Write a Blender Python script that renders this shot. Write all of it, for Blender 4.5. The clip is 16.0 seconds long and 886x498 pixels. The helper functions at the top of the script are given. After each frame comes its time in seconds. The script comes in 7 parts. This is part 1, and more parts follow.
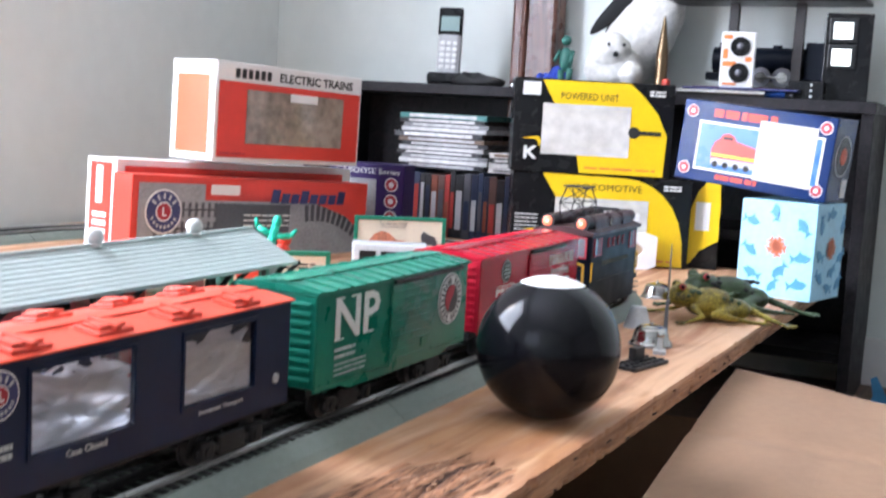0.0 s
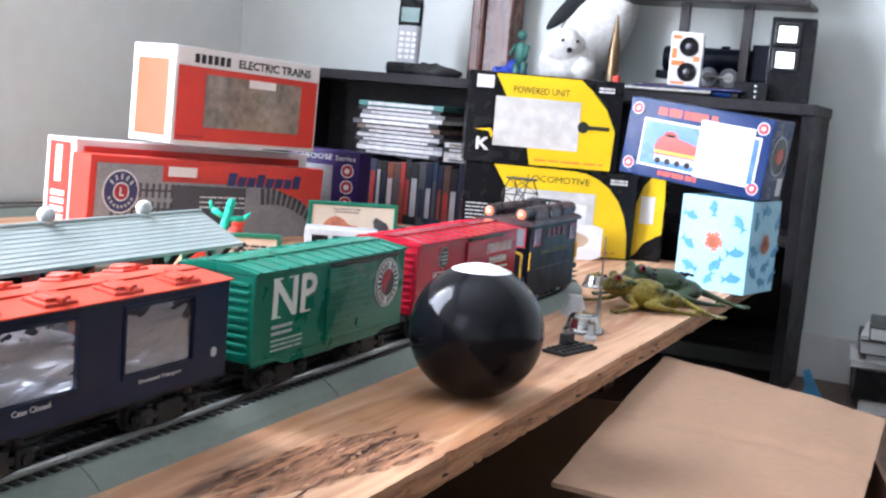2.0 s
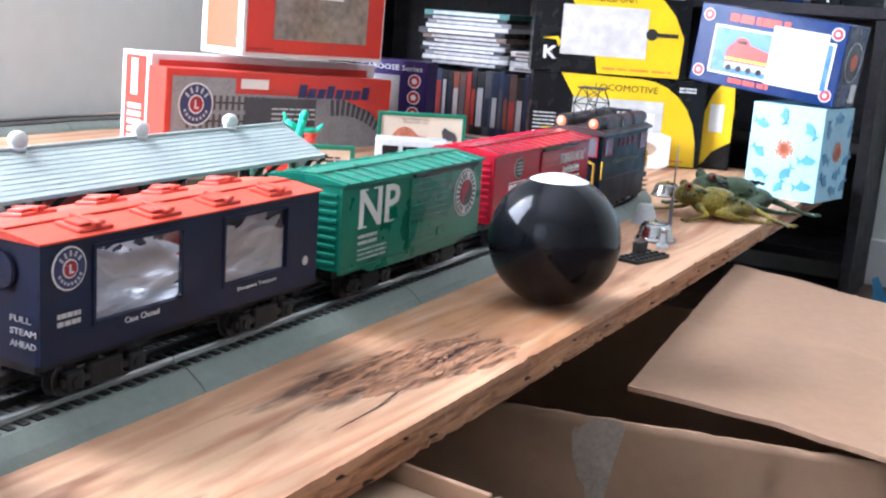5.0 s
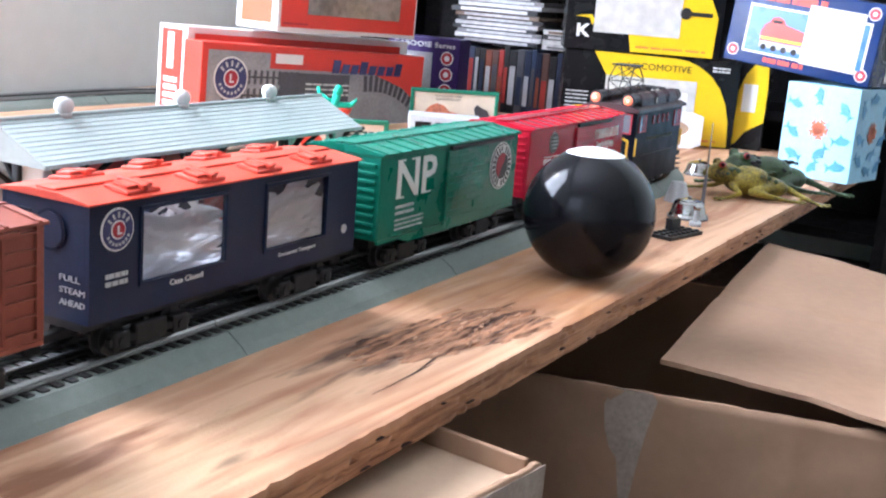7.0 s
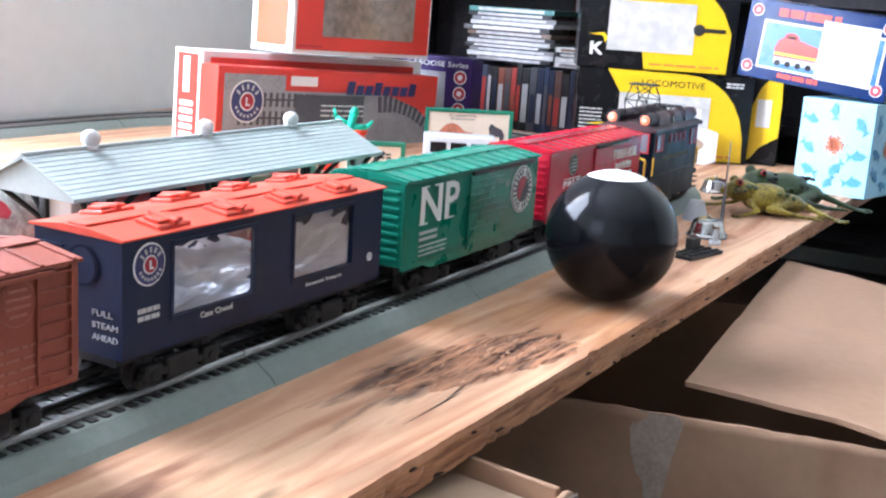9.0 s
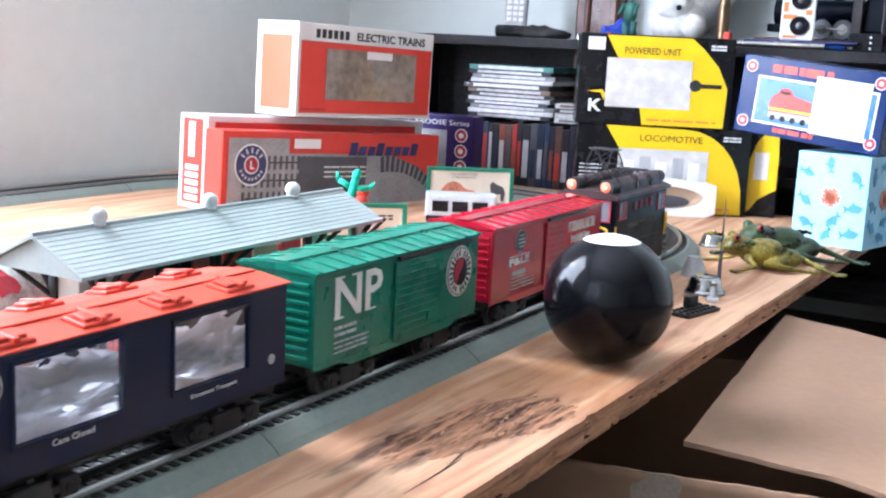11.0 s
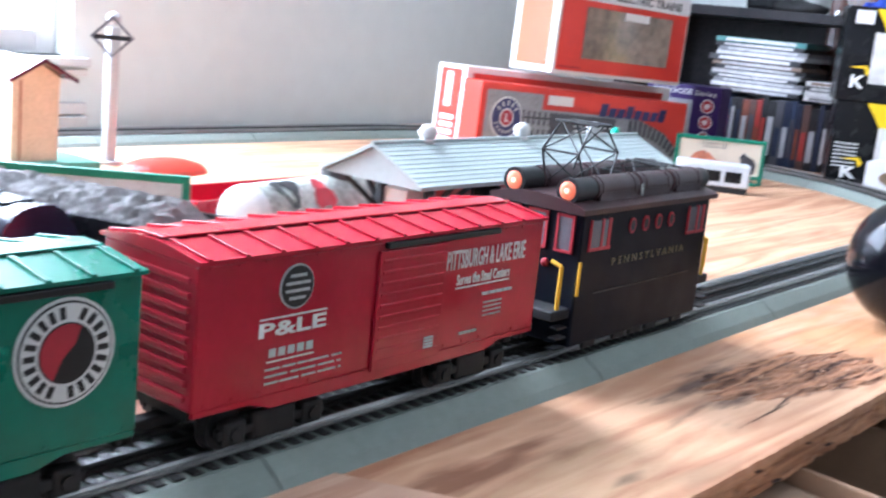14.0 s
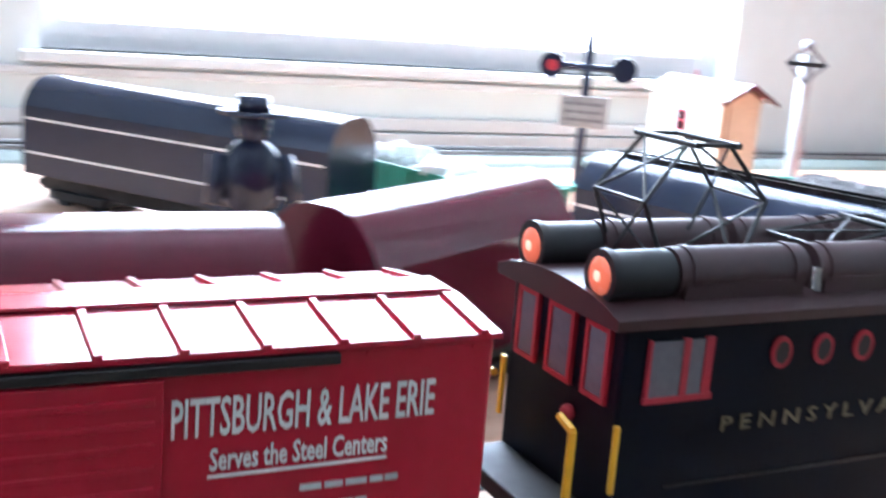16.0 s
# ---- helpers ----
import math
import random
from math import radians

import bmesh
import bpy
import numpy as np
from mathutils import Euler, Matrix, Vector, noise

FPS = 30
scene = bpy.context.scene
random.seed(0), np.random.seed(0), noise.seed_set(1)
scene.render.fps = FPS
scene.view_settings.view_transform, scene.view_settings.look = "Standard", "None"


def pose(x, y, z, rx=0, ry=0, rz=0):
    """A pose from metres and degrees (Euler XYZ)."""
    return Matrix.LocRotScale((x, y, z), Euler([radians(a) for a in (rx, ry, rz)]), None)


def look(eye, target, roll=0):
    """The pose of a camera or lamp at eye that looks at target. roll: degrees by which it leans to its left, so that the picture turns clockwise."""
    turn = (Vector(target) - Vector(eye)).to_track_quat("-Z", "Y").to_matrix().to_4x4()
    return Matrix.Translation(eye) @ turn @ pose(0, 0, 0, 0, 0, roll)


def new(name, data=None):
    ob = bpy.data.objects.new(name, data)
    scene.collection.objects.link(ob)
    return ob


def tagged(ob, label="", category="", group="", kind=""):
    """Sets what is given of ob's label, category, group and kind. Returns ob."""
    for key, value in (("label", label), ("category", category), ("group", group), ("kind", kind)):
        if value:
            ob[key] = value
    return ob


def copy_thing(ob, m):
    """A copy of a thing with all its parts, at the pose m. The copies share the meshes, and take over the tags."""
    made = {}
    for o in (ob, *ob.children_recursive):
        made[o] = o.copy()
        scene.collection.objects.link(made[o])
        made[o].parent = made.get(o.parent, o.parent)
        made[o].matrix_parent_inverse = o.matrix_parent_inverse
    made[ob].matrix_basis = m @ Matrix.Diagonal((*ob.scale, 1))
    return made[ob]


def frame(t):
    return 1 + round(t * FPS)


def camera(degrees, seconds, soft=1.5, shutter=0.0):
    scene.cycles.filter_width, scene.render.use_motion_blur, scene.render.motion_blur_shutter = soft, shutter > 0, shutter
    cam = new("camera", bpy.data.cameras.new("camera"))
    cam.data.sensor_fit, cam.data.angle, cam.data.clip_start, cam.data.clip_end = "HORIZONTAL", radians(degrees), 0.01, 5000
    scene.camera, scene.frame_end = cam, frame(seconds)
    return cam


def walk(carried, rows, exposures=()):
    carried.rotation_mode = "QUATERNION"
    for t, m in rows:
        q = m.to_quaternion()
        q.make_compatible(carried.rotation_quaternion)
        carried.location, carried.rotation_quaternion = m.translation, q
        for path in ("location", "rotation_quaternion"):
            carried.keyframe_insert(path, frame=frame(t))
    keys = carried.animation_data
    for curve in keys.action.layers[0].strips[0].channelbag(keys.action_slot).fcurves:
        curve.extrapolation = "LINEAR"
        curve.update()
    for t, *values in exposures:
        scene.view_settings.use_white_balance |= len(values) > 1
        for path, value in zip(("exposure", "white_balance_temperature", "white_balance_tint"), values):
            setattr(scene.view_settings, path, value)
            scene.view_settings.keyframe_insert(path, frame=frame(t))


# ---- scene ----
cam = camera(42.7, 16.0, soft=2.2, shutter=0.4)
PATH = [
    (0, (-0.257, -0.394, 0.212), (1.529, 0.474, -0.022), 3.2),
    (0.5, (-0.249, -0.397, 0.242), (1.562, 0.432, 0.058), 2.5),
    (1, (-0.28, -0.41, 0.247), (1.558, 0.353, 0.051), 2.0),
    (1.5, (-0.287, -0.431, 0.229), (1.545, 0.351, 0.055), 4.4),
    (1.7, (-0.29, -0.431, 0.232), (1.534, 0.357, 0.0), 5.0),
    (2, (-0.291, -0.436, 0.22), (1.519, 0.377, -0.034), 4.9),
    (2.5, (-0.306, -0.429, 0.225), (1.454, 0.456, -0.119), 4.1),
    (3, (-0.314, -0.422, 0.222), (1.419, 0.489, -0.185), 4.4),
    (3.5, (-0.311, -0.42, 0.224), (1.441, 0.46, -0.172), 3.9),
    (6, (-0.319, -0.434, 0.222), (1.42, 0.452, -0.214), 4.3),
    (6.5, (-0.32, -0.428, 0.222), (1.412, 0.475, -0.208), 4.2),
    (7, (-0.327, -0.427, 0.216), (1.393, 0.487, -0.238), 4.7),
    (7.5, (-0.328, -0.428, 0.214), (1.389, 0.486, -0.253), 4.8),
    (8, (-0.332, -0.422, 0.211), (1.375, 0.505, -0.268), 5.0),
    (8.5, (-0.335, -0.423, 0.225), (1.355, 0.539, -0.239), 4.4),
    (9, (-0.332, -0.417, 0.224), (1.384, 0.515, -0.208), 3.9),
    (9.5, (-0.34, -0.414, 0.235), (1.384, 0.521, -0.157), 3.5),
    (10, (-0.343, -0.424, 0.242), (1.377, 0.533, -0.113), 2.6),
    (12.5, (-0.344, -0.431, 0.24), (1.374, 0.535, -0.1), 3.7),
    (13, (-0.355, -0.42, 0.223), (1.313, 0.606, -0.186), 4.7),
    (13.5, (-0.374, -0.391, 0.212), (1.253, 0.716, -0.147), 6.6),
    (14, (-0.397, -0.355, 0.2), (1.148, 0.85, -0.203), 5.9),
    (14.5, (-0.435, -0.327, 0.2), (0.997, 0.995, -0.252), 4.4),
    (15, (-0.469, -0.31, 0.192), (0.852, 1.134, -0.219), 6.0),
    (15.5, (-0.517, -0.295, 0.18), (0.653, 1.265, -0.261), 6.1),
    (16, (-0.587, -0.267, 0.181), (0.299, 1.473, -0.251), 4.6),
]
walk(cam, [(t, look(e, g, r)) for t, e, g, r in PATH],
     ((0.0, -0.20, 6500, 10), (2.0, -0.15, 6450, 10), (3.5, -0.02, 6300, 10), (8.5, 0.0, 6250, 10), (9.8, 0.03, 6150, 9), (12.5, -0.22, 6150, 9), (13.2, -0.08, 6050, 9), (14.5, -0.05, 5750, 7), (16.0, -0.08, 5650, 5)))


# ---- world and light ----
world = bpy.data.worlds.new("sky_world")
scene.world = world
world.use_nodes = True
wn = world.node_tree.nodes
sky = wn.new("ShaderNodeTexSky")
sky.sky_type, sky.sun_disc = "NISHITA", False
sky.sun_elevation, sky.sun_rotation = radians(38), radians(20)
world.node_tree.links.new(sky.outputs[0], wn["Background"].inputs[0])
wn["Background"].inputs[1].default_value = 0.12

sun = new("sun", bpy.data.lights.new("sun", "SUN"))
sun.data.energy, sun.data.angle, sun.data.color = 1.2, radians(12), (1, 0.95, 0.88)
sun.matrix_basis = look((0.3, 6, 5), (0.2, 0.0, 0.0))

win_light = new("window_light", bpy.data.lights.new("window_light", "AREA"))
win_light.data.shape, win_light.data.size, win_light.data.size_y = "RECTANGLE", 0.90, 1.66
win_light.data.energy, win_light.data.color = 118, (0.76, 0.83, 1.0)
win_light.matrix_basis = look((0.028, 1.066, 0.95), (0.028, 0, 0.95))

# Added fill from behind the camera; lifts the faces the real window leaves dim.
west_fill = new("side_window_light", bpy.data.lights.new("side_window_light", "AREA"))
west_fill.data.shape, west_fill.data.size, west_fill.data.size_y = "RECTANGLE", 1.15, 1.25
west_fill.data.energy, west_fill.data.color = 10, (0.76, 0.83, 1.0)
west_fill.matrix_basis = look((-2.36, 0.25, 1.25), (0, 0.25, 1.25))
scene.view_settings.exposure = 0.0


# ---- materials ----
def mat(name, col, rough=0.5, metal=0.0, var=0.12, scale=40.0, bump=0.0, coat=0.0, emit=0.0, trans=0.0):
    m = bpy.data.materials.new(name)
    m.use_nodes = True
    nt = m.node_tree
    p = nt.nodes["Principled BSDF"]
    p.inputs["Roughness"].default_value = rough
    p.inputs["Metallic"].default_value = metal
    p.inputs["Coat Weight"].default_value = coat
    p.inputs["Transmission Weight"].default_value = trans
    co = nt.nodes.new("ShaderNodeTexCoord")
    n1 = nt.nodes.new("ShaderNodeTexNoise")
    n1.inputs["Scale"].default_value, n1.inputs["Detail"].default_value = scale, 6
    n2 = nt.nodes.new("ShaderNodeTexNoise")
    n2.inputs["Scale"].default_value, n2.inputs["Detail"].default_value = scale * 9, 3
    mul = nt.nodes.new("ShaderNodeMath")
    mul.operation = "ADD"
    for n in (n1, n2):
        nt.links.new(co.outputs["Object"], n.inputs["Vector"])
    nt.links.new(n1.outputs["Fac"], mul.inputs[0])
    nt.links.new(n2.outputs["Fac"], mul.inputs[1])
    ramp = nt.nodes.new("ShaderNodeMapRange")
    ramp.inputs[1].default_value, ramp.inputs[2].default_value = 0.7, 1.3
    ramp.inputs[3].default_value, ramp.inputs[4].default_value = 1 - var, 1 + var
    nt.links.new(mul.outputs[0], ramp.inputs[0])
    mix = nt.nodes.new("ShaderNodeVectorMath")
    mix.operation = "SCALE"
    mix.inputs[0].default_value = col[:3]
    nt.links.new(ramp.outputs[0], mix.inputs[3])
    nt.links.new(mix.outputs[0], p.inputs["Base Color"])
    rr = nt.nodes.new("ShaderNodeMapRange")
    rr.inputs[1].default_value, rr.inputs[2].default_value = 0.35, 0.65
    rr.inputs[3].default_value, rr.inputs[4].default_value = max(0.02, rough - 0.06), min(1, rough + 0.06)
    nt.links.new(n1.outputs["Fac"], rr.inputs[0])
    nt.links.new(rr.outputs[0], p.inputs["Roughness"])
    if bump:
        b = nt.nodes.new("ShaderNodeBump")
        b.inputs["Strength"].default_value, b.inputs["Distance"].default_value = bump, 0.001
        nt.links.new(n2.outputs["Fac"], b.inputs["Height"])
        nt.links.new(b.outputs[0], p.inputs["Normal"])
    if emit:
        p.inputs["Emission Color"].default_value = (*col[:3], 1)
        p.inputs["Emission Strength"].default_value = emit
    return m


def wood(name, dark, light, stretch=(1.2, 14, 14), scale=6.0, rough=0.6, stains=()):
    m = mat(name, light, rough, bump=0.25)
    nt = m.node_tree
    p = nt.nodes["Principled BSDF"]
    co = nt.nodes.new("ShaderNodeTexCoord")
    mp = nt.nodes.new("ShaderNodeMapping")
    mp.inputs["Scale"].default_value = stretch
    nt.links.new(co.outputs["Object"], mp.inputs[0])
    n = nt.nodes.new("ShaderNodeTexNoise")
    n.inputs["Scale"].default_value, n.inputs["Detail"].default_value, n.inputs["Distortion"].default_value = scale, 7, 1.4
    nt.links.new(mp.outputs[0], n.inputs["Vector"])
    r = nt.nodes.new("ShaderNodeValToRGB")
    r.color_ramp.elements[0].position, r.color_ramp.elements[0].color = 0.34, (*dark, 1)
    r.color_ramp.elements[1].position, r.color_ramp.elements[1].color = 0.62, (*light, 1)
    nt.links.new(n.outputs["Fac"], r.inputs[0])
    out = r.outputs[0]
    for (cx, cy, rx, ry, strength, colour) in stains:
        sp = nt.nodes.new("ShaderNodeMapping")
        sp.vector_type = "TEXTURE"
        sp.inputs["Location"].default_value, sp.inputs["Scale"].default_value = (cx, cy, 0), (rx, ry, 1)
        nt.links.new(co.outputs["Object"], sp.inputs[0])
        ln = nt.nodes.new("ShaderNodeVectorMath")
        ln.operation = "LENGTH"
        nt.links.new(sp.outputs[0], ln.inputs[0])
        sn = nt.nodes.new("ShaderNodeTexNoise")
        sn.inputs["Scale"].default_value, sn.inputs["Detail"].default_value = 16, 8
        ms = nt.nodes.new("ShaderNodeMapping")
        ms.inputs["Scale"].default_value = (1, 5, 1)
        nt.links.new(co.outputs["Object"], ms.inputs[0])
        nt.links.new(ms.outputs[0], sn.inputs["Vector"])
        sub = nt.nodes.new("ShaderNodeMath")
        sub.operation = "MULTIPLY_ADD"
        sub.inputs[1].default_value = 2.6
        nt.links.new(sn.outputs["Fac"], sub.inputs[0])
        neg = nt.nodes.new("ShaderNodeMath")
        neg.operation = "MULTIPLY"
        neg.inputs[1].default_value = -1.0
        nt.links.new(ln.outputs["Value"], neg.inputs[0])
        nt.links.new(neg.outputs[0], sub.inputs[2])
        mr = nt.nodes.new("ShaderNodeMapRange")
        mr.inputs[1].default_value, mr.inputs[2].default_value, mr.inputs[4].default_value = 0.55, 1.15, strength
        nt.links.new(sub.outputs[0], mr.inputs[0])
        mx = nt.nodes.new("ShaderNodeMix")
        mx.data_type = "RGBA"
        mx.inputs[7].default_value = (*colour, 1)
        nt.links.new(mr.outputs[0], mx.inputs[0])
        nt.links.new(out, mx.inputs[6])
        out = mx.outputs[2]
    nt.links.new(out, p.inputs["Base Color"])
    return m


M_PLY = wood("plywood_top", (0.41, 0.18, 0.09), (0.67, 0.405, 0.245), stretch=(0.9, 9, 9), scale=4.2, stains=(
    (0.46, -0.10, 0.24, 0.10, 0.5, (0.56, 0.25, 0.085)), (0.02, -0.11, 0.16, 0.06, 0.45, (0.64, 0.45, 0.26)),
    (0.255, -0.094, 0.13, 0.040, 0.95, (0.085, 0.032, 0.016)), (0.335, -0.122, 0.10, 0.044, 0.7, (0.22, 0.09, 0.042)), (0.010, -0.079, 0.11, 0.020, 0.85, (0.23, 0.082, 0.035)), (0.05, -0.128, 0.02, 0.008, 0.7, (0.14, 0.09, 0.05)), (-0.02, -0.125, 0.03, 0.012, 0.5, (0.2, 0.19, 0.17)),
    (0.10, -0.15, 0.07, 0.012, 0.4, (0.16, 0.08, 0.04)), (0.62, -0.13, 0.06, 0.03, 0.5, (0.2, 0.1, 0.05))))
M_PLYPINK = wood("pink_plywood", (0.48, 0.27, 0.17), (0.66, 0.43, 0.30), stretch=(0.9, 8, 9), scale=4.0)
M_PLYEDGE = wood("plywood_edge", (0.24, 0.095, 0.04), (0.54, 0.27, 0.135), scale=9)
M_TORN = wood("torn_veneer", (0.055, 0.019, 0.009), (0.54, 0.26, 0.14), stretch=(1.6, 14, 3), scale=9, rough=0.8)
M_CRACK = mat("dark_split", (0.04, 0.017, 0.010), 0.8)
# Wall paint darkened for the unseen south wall, to weaken its bounce.
M_WALLDIM = mat("bounce_cut_paint", (0.36, 0.355, 0.34), 0.85, var=0.03, scale=3)
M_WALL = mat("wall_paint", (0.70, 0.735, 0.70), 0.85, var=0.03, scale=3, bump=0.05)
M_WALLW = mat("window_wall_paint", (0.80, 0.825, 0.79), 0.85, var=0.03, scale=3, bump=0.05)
M_CEIL = mat("ceiling_paint", (0.8, 0.8, 0.79), 0.9, var=0.02, scale=3)
M_TRIM = mat("trim_paint", (0.74, 0.72, 0.70), 0.5, var=0.04, scale=10)
M_FLOOR = wood("floor_wood", (0.075, 0.045, 0.03), (0.14, 0.085, 0.055), rough=0.45)
M_CASE = wood("dark_case_wood", (0.009, 0.008, 0.010), (0.020, 0.017, 0.019), rough=0.55)
M_CASE.node_tree.nodes["Principled BSDF"].inputs["Specular IOR Level"].default_value = 0.25
M_POST = wood("red_brown_wood", (0.06, 0.02, 0.012), (0.13, 0.045, 0.028), stretch=(14, 14, 1), rough=0.3)
M_CARD = mat("cardboard", (0.32, 0.19, 0.115), 0.85, var=0.07, scale=12, bump=0.15)
M_CARDIN = mat("cardboard_inside", (0.50, 0.35, 0.235), 0.85, var=0.06, scale=12, bump=0.1)
M_TAPE = mat("clear_tape", (0.36, 0.29, 0.235), 0.10, var=0.2, scale=30, coat=0.8)
M_BED = mat("grey_roadbed", (0.205, 0.235, 0.205), 0.7, var=0.12, scale=160, bump=0.2)
M_RAIL = mat("rail_steel", (0.42, 0.41, 0.40), 0.34, 1.0, scale=30)
M_TIE = mat("dark_tie", (0.022, 0.021, 0.02), 0.6, scale=90)
M_BLACK = mat("black_plastic", (0.012, 0.012, 0.013), 0.45, scale=60)
M_TRUCK = mat("truck_black", (0.007, 0.0065, 0.007), 0.65, scale=90, bump=0.1)
M_BALL = mat("gloss_black", (0.0055, 0.0055, 0.0075), 0.15, var=0.05)
M_BALL.node_tree.nodes["Principled BSDF"].inputs["IOR"].default_value = 1.36
M_WHITE = mat("white_print", (0.78, 0.78, 0.76), 0.5, var=0.04)
M_CREAM = mat("cream", (0.75, 0.66, 0.52), 0.6, var=0.06)
M_GREEN = mat("green_car_plastic", (0.004, 0.165, 0.105), 0.30, var=0.08, scale=25)
M_REDCAR = mat("red_car_plastic", (0.40, 0.010, 0.028), 0.17, var=0.07, scale=25)
M_NAVY = mat("navy_plastic", (0.0035, 0.0125, 0.044), 0.4, var=0.1, scale=25)
M_NAVY.node_tree.nodes["Principled BSDF"].inputs["Specular IOR Level"].default_value = 0.3
M_WHEEL = mat("dark_wheel", (0.05, 0.048, 0.05), 0.5, 0.6)
M_FADED = mat("faded_print", (0.36, 0.13, 0.09), 0.55)
M_ROOFRED = mat("orange_red_plastic", (0.62, 0.065, 0.035), 0.35, var=0.08, scale=30)
M_BROWN = mat("oxide_plastic", (0.26, 0.06, 0.035), 0.5, var=0.08, scale=25)
M_LOCO = mat("loco_dark_green", (0.002, 0.0042, 0.010), 0.42, var=0.12, scale=40)
M_LOCO.node_tree.nodes["Principled BSDF"].inputs["Specular IOR Level"].default_value = 0.13
M_LOCOROOF = mat("loco_maroon", (0.040, 0.015, 0.017), 0.42, var=0.1, scale=40)
M_REDTRIM = mat("red_trim", (0.38, 0.015, 0.03), 0.5)
M_YELLOW = mat("yellow_rail", (0.75, 0.42, 0.02), 0.45)
M_GOLD = mat("gold_letters", (0.17, 0.14, 0.075), 0.5)
M_LAMP = mat("lamp_glow", (0.9, 0.20, 0.10), 0.3, emit=0.42)
M_LAMPHOT = mat("lamp_core", (1.0, 0.55, 0.38), 0.3, emit=1.1)
M_WINGREY = mat("cab_window", (0.16, 0.16, 0.18), 0.2, var=0.1)
M_PAPER = mat("shredded_paper", (0.82, 0.82, 0.83), 0.8, var=0.05)
pn = M_PAPER.node_tree
tl = pn.nodes.new("ShaderNodeBsdfTranslucent")
tl.inputs[0].default_value = (0.85, 0.86, 0.88, 1)
pm = pn.nodes.new("ShaderNodeMixShader")
pm.inputs[0].default_value = 0.5
pn.links.new(pn.nodes["Principled BSDF"].outputs[0], pm.inputs[1])
pn.links.new(tl.outputs[0], pm.inputs[2])
pn.links.new(pm.outputs[0], pn.nodes["Material Output"].inputs[0])
M_STROOF = mat("grey_roof", (0.40, 0.465, 0.45), 0.5, var=0.06, scale=30)
M_FIN = mat("finial", (0.62, 0.62, 0.60), 0.5, var=0.1)
M_STGREEN = mat("pale_green_plastic", (0.10, 0.32, 0.23), 0.5)
M_BGREEN = mat("billboard_green", (0.008, 0.19, 0.11), 0.45)
M_BOXRED = mat("box_orange_red", (0.68, 0.048, 0.03), 0.35, var=0.05, scale=15)
M_BOXORANGE = mat("box_orange", (0.70, 0.115, 0.05), 0.4, var=0.06)
M_BOXGREY = mat("box_grey_print", (0.30, 0.30, 0.31), 0.35, var=0.2, scale=30)
M_BOXDK = mat("box_dark_print", (0.07, 0.07, 0.08), 0.35, var=0.2, scale=30)
M_BOXWHITE = mat("box_white", (0.80, 0.79, 0.77), 0.45, var=0.04)
M_PURPLE = mat("purple_card", (0.035, 0.016, 0.10), 0.35)
M_BLUEPRINT = mat("print_navy", (0.03, 0.035, 0.13), 0.35)
M_BLUEBOX = mat("blue_box", (0.004, 0.024, 0.11), 0.2)
M_SKYBLUE = mat("sky_print", (0.035, 0.16, 0.42), 0.3)
M_KBLACK = mat("black_card", (0.009, 0.009, 0.010), 0.25)
M_KYELLOW = mat("yellow_card", (0.85, 0.55, 0.01), 0.35, var=0.05)
# Clear film; the pale base colour stands in for window glare on it.
M_GLAREFILM = mat("glare_white_film", (0.66, 0.64, 0.60), 0.10, var=0.22, scale=5, coat=0.6)
M_FILM2 = mat("brown_window_film", (0.26, 0.21, 0.17), 0.15, var=0.45, scale=7, coat=0.8)
M_FISHBLUE = mat("pale_blue_card", (0.34, 0.66, 0.82), 0.4, var=0.12, scale=14)
M_FISHDK = mat("fish_blue_print", (0.06, 0.28, 0.52), 0.4)
M_FISHOR = mat("fish_orange_print", (0.65, 0.18, 0.09), 0.4)
M_FROGG = mat("frog_green", (0.028, 0.055, 0.018), 0.45, var=0.6, scale=50, bump=0.3)
M_FROGY = mat("frog_yellow", (0.19, 0.145, 0.014), 0.42, var=0.85, scale=34, bump=0.3)
M_METAL = mat("bell_metal", (0.46, 0.45, 0.43), 0.22, 1.0)
M_TEAL = mat("teal_plastic", (0.0, 0.42, 0.27), 0.4)
M_REDPL = mat("red_plastic", (0.6, 0.04, 0.02), 0.4)
M_SOLDIER = mat("army_green", (0.03, 0.14, 0.11), 0.5)
M_PLUSH = mat("white_plush", (0.72, 0.70, 0.66), 0.95, var=0.2, scale=90, bump=0.9)
M_PLUSHB = mat("black_plush", (0.02, 0.02, 0.022), 0.95, var=0.2, scale=90, bump=0.9)
M_BRASS = mat("old_brass", (0.22, 0.15, 0.09), 0.35, 1.0)
M_PHONE = mat("silver_plastic", (0.42, 0.42, 0.43), 0.35)
M_LCD = mat("lcd", (0.26, 0.36, 0.34), 0.2)
M_SCREEN = mat("lit_panel", (0.9, 0.95, 0.95), 0.3, emit=1.6)
M_SHADE = mat("dark_shade", (0.02, 0.014, 0.014), 0.4)
M_COAL = mat("coal_load", (0.20, 0.19, 0.185), 0.8, var=0.5, scale=260, bump=1.0)
M_SLATE = mat("slate_plastic", (0.014, 0.020, 0.042), 0.19, var=0.1)
M_MAROON = mat("maroon_plastic", (0.085, 0.010, 0.022), 0.14, var=0.08)
M_TANK = mat("tank_grey", (0.34, 0.36, 0.32), 0.45, var=0.5, scale=22)
M_TANKDK = mat("tank_patch", (0.05, 0.05, 0.05), 0.5)
M_SHEDW = mat("shed_white", (0.74, 0.68, 0.62), 0.6)
M_SHEDT = mat("shed_tan", (0.62, 0.46, 0.33), 0.6)
M_POLE = mat("pole_grey", (0.5, 0.52, 0.53), 0.5)
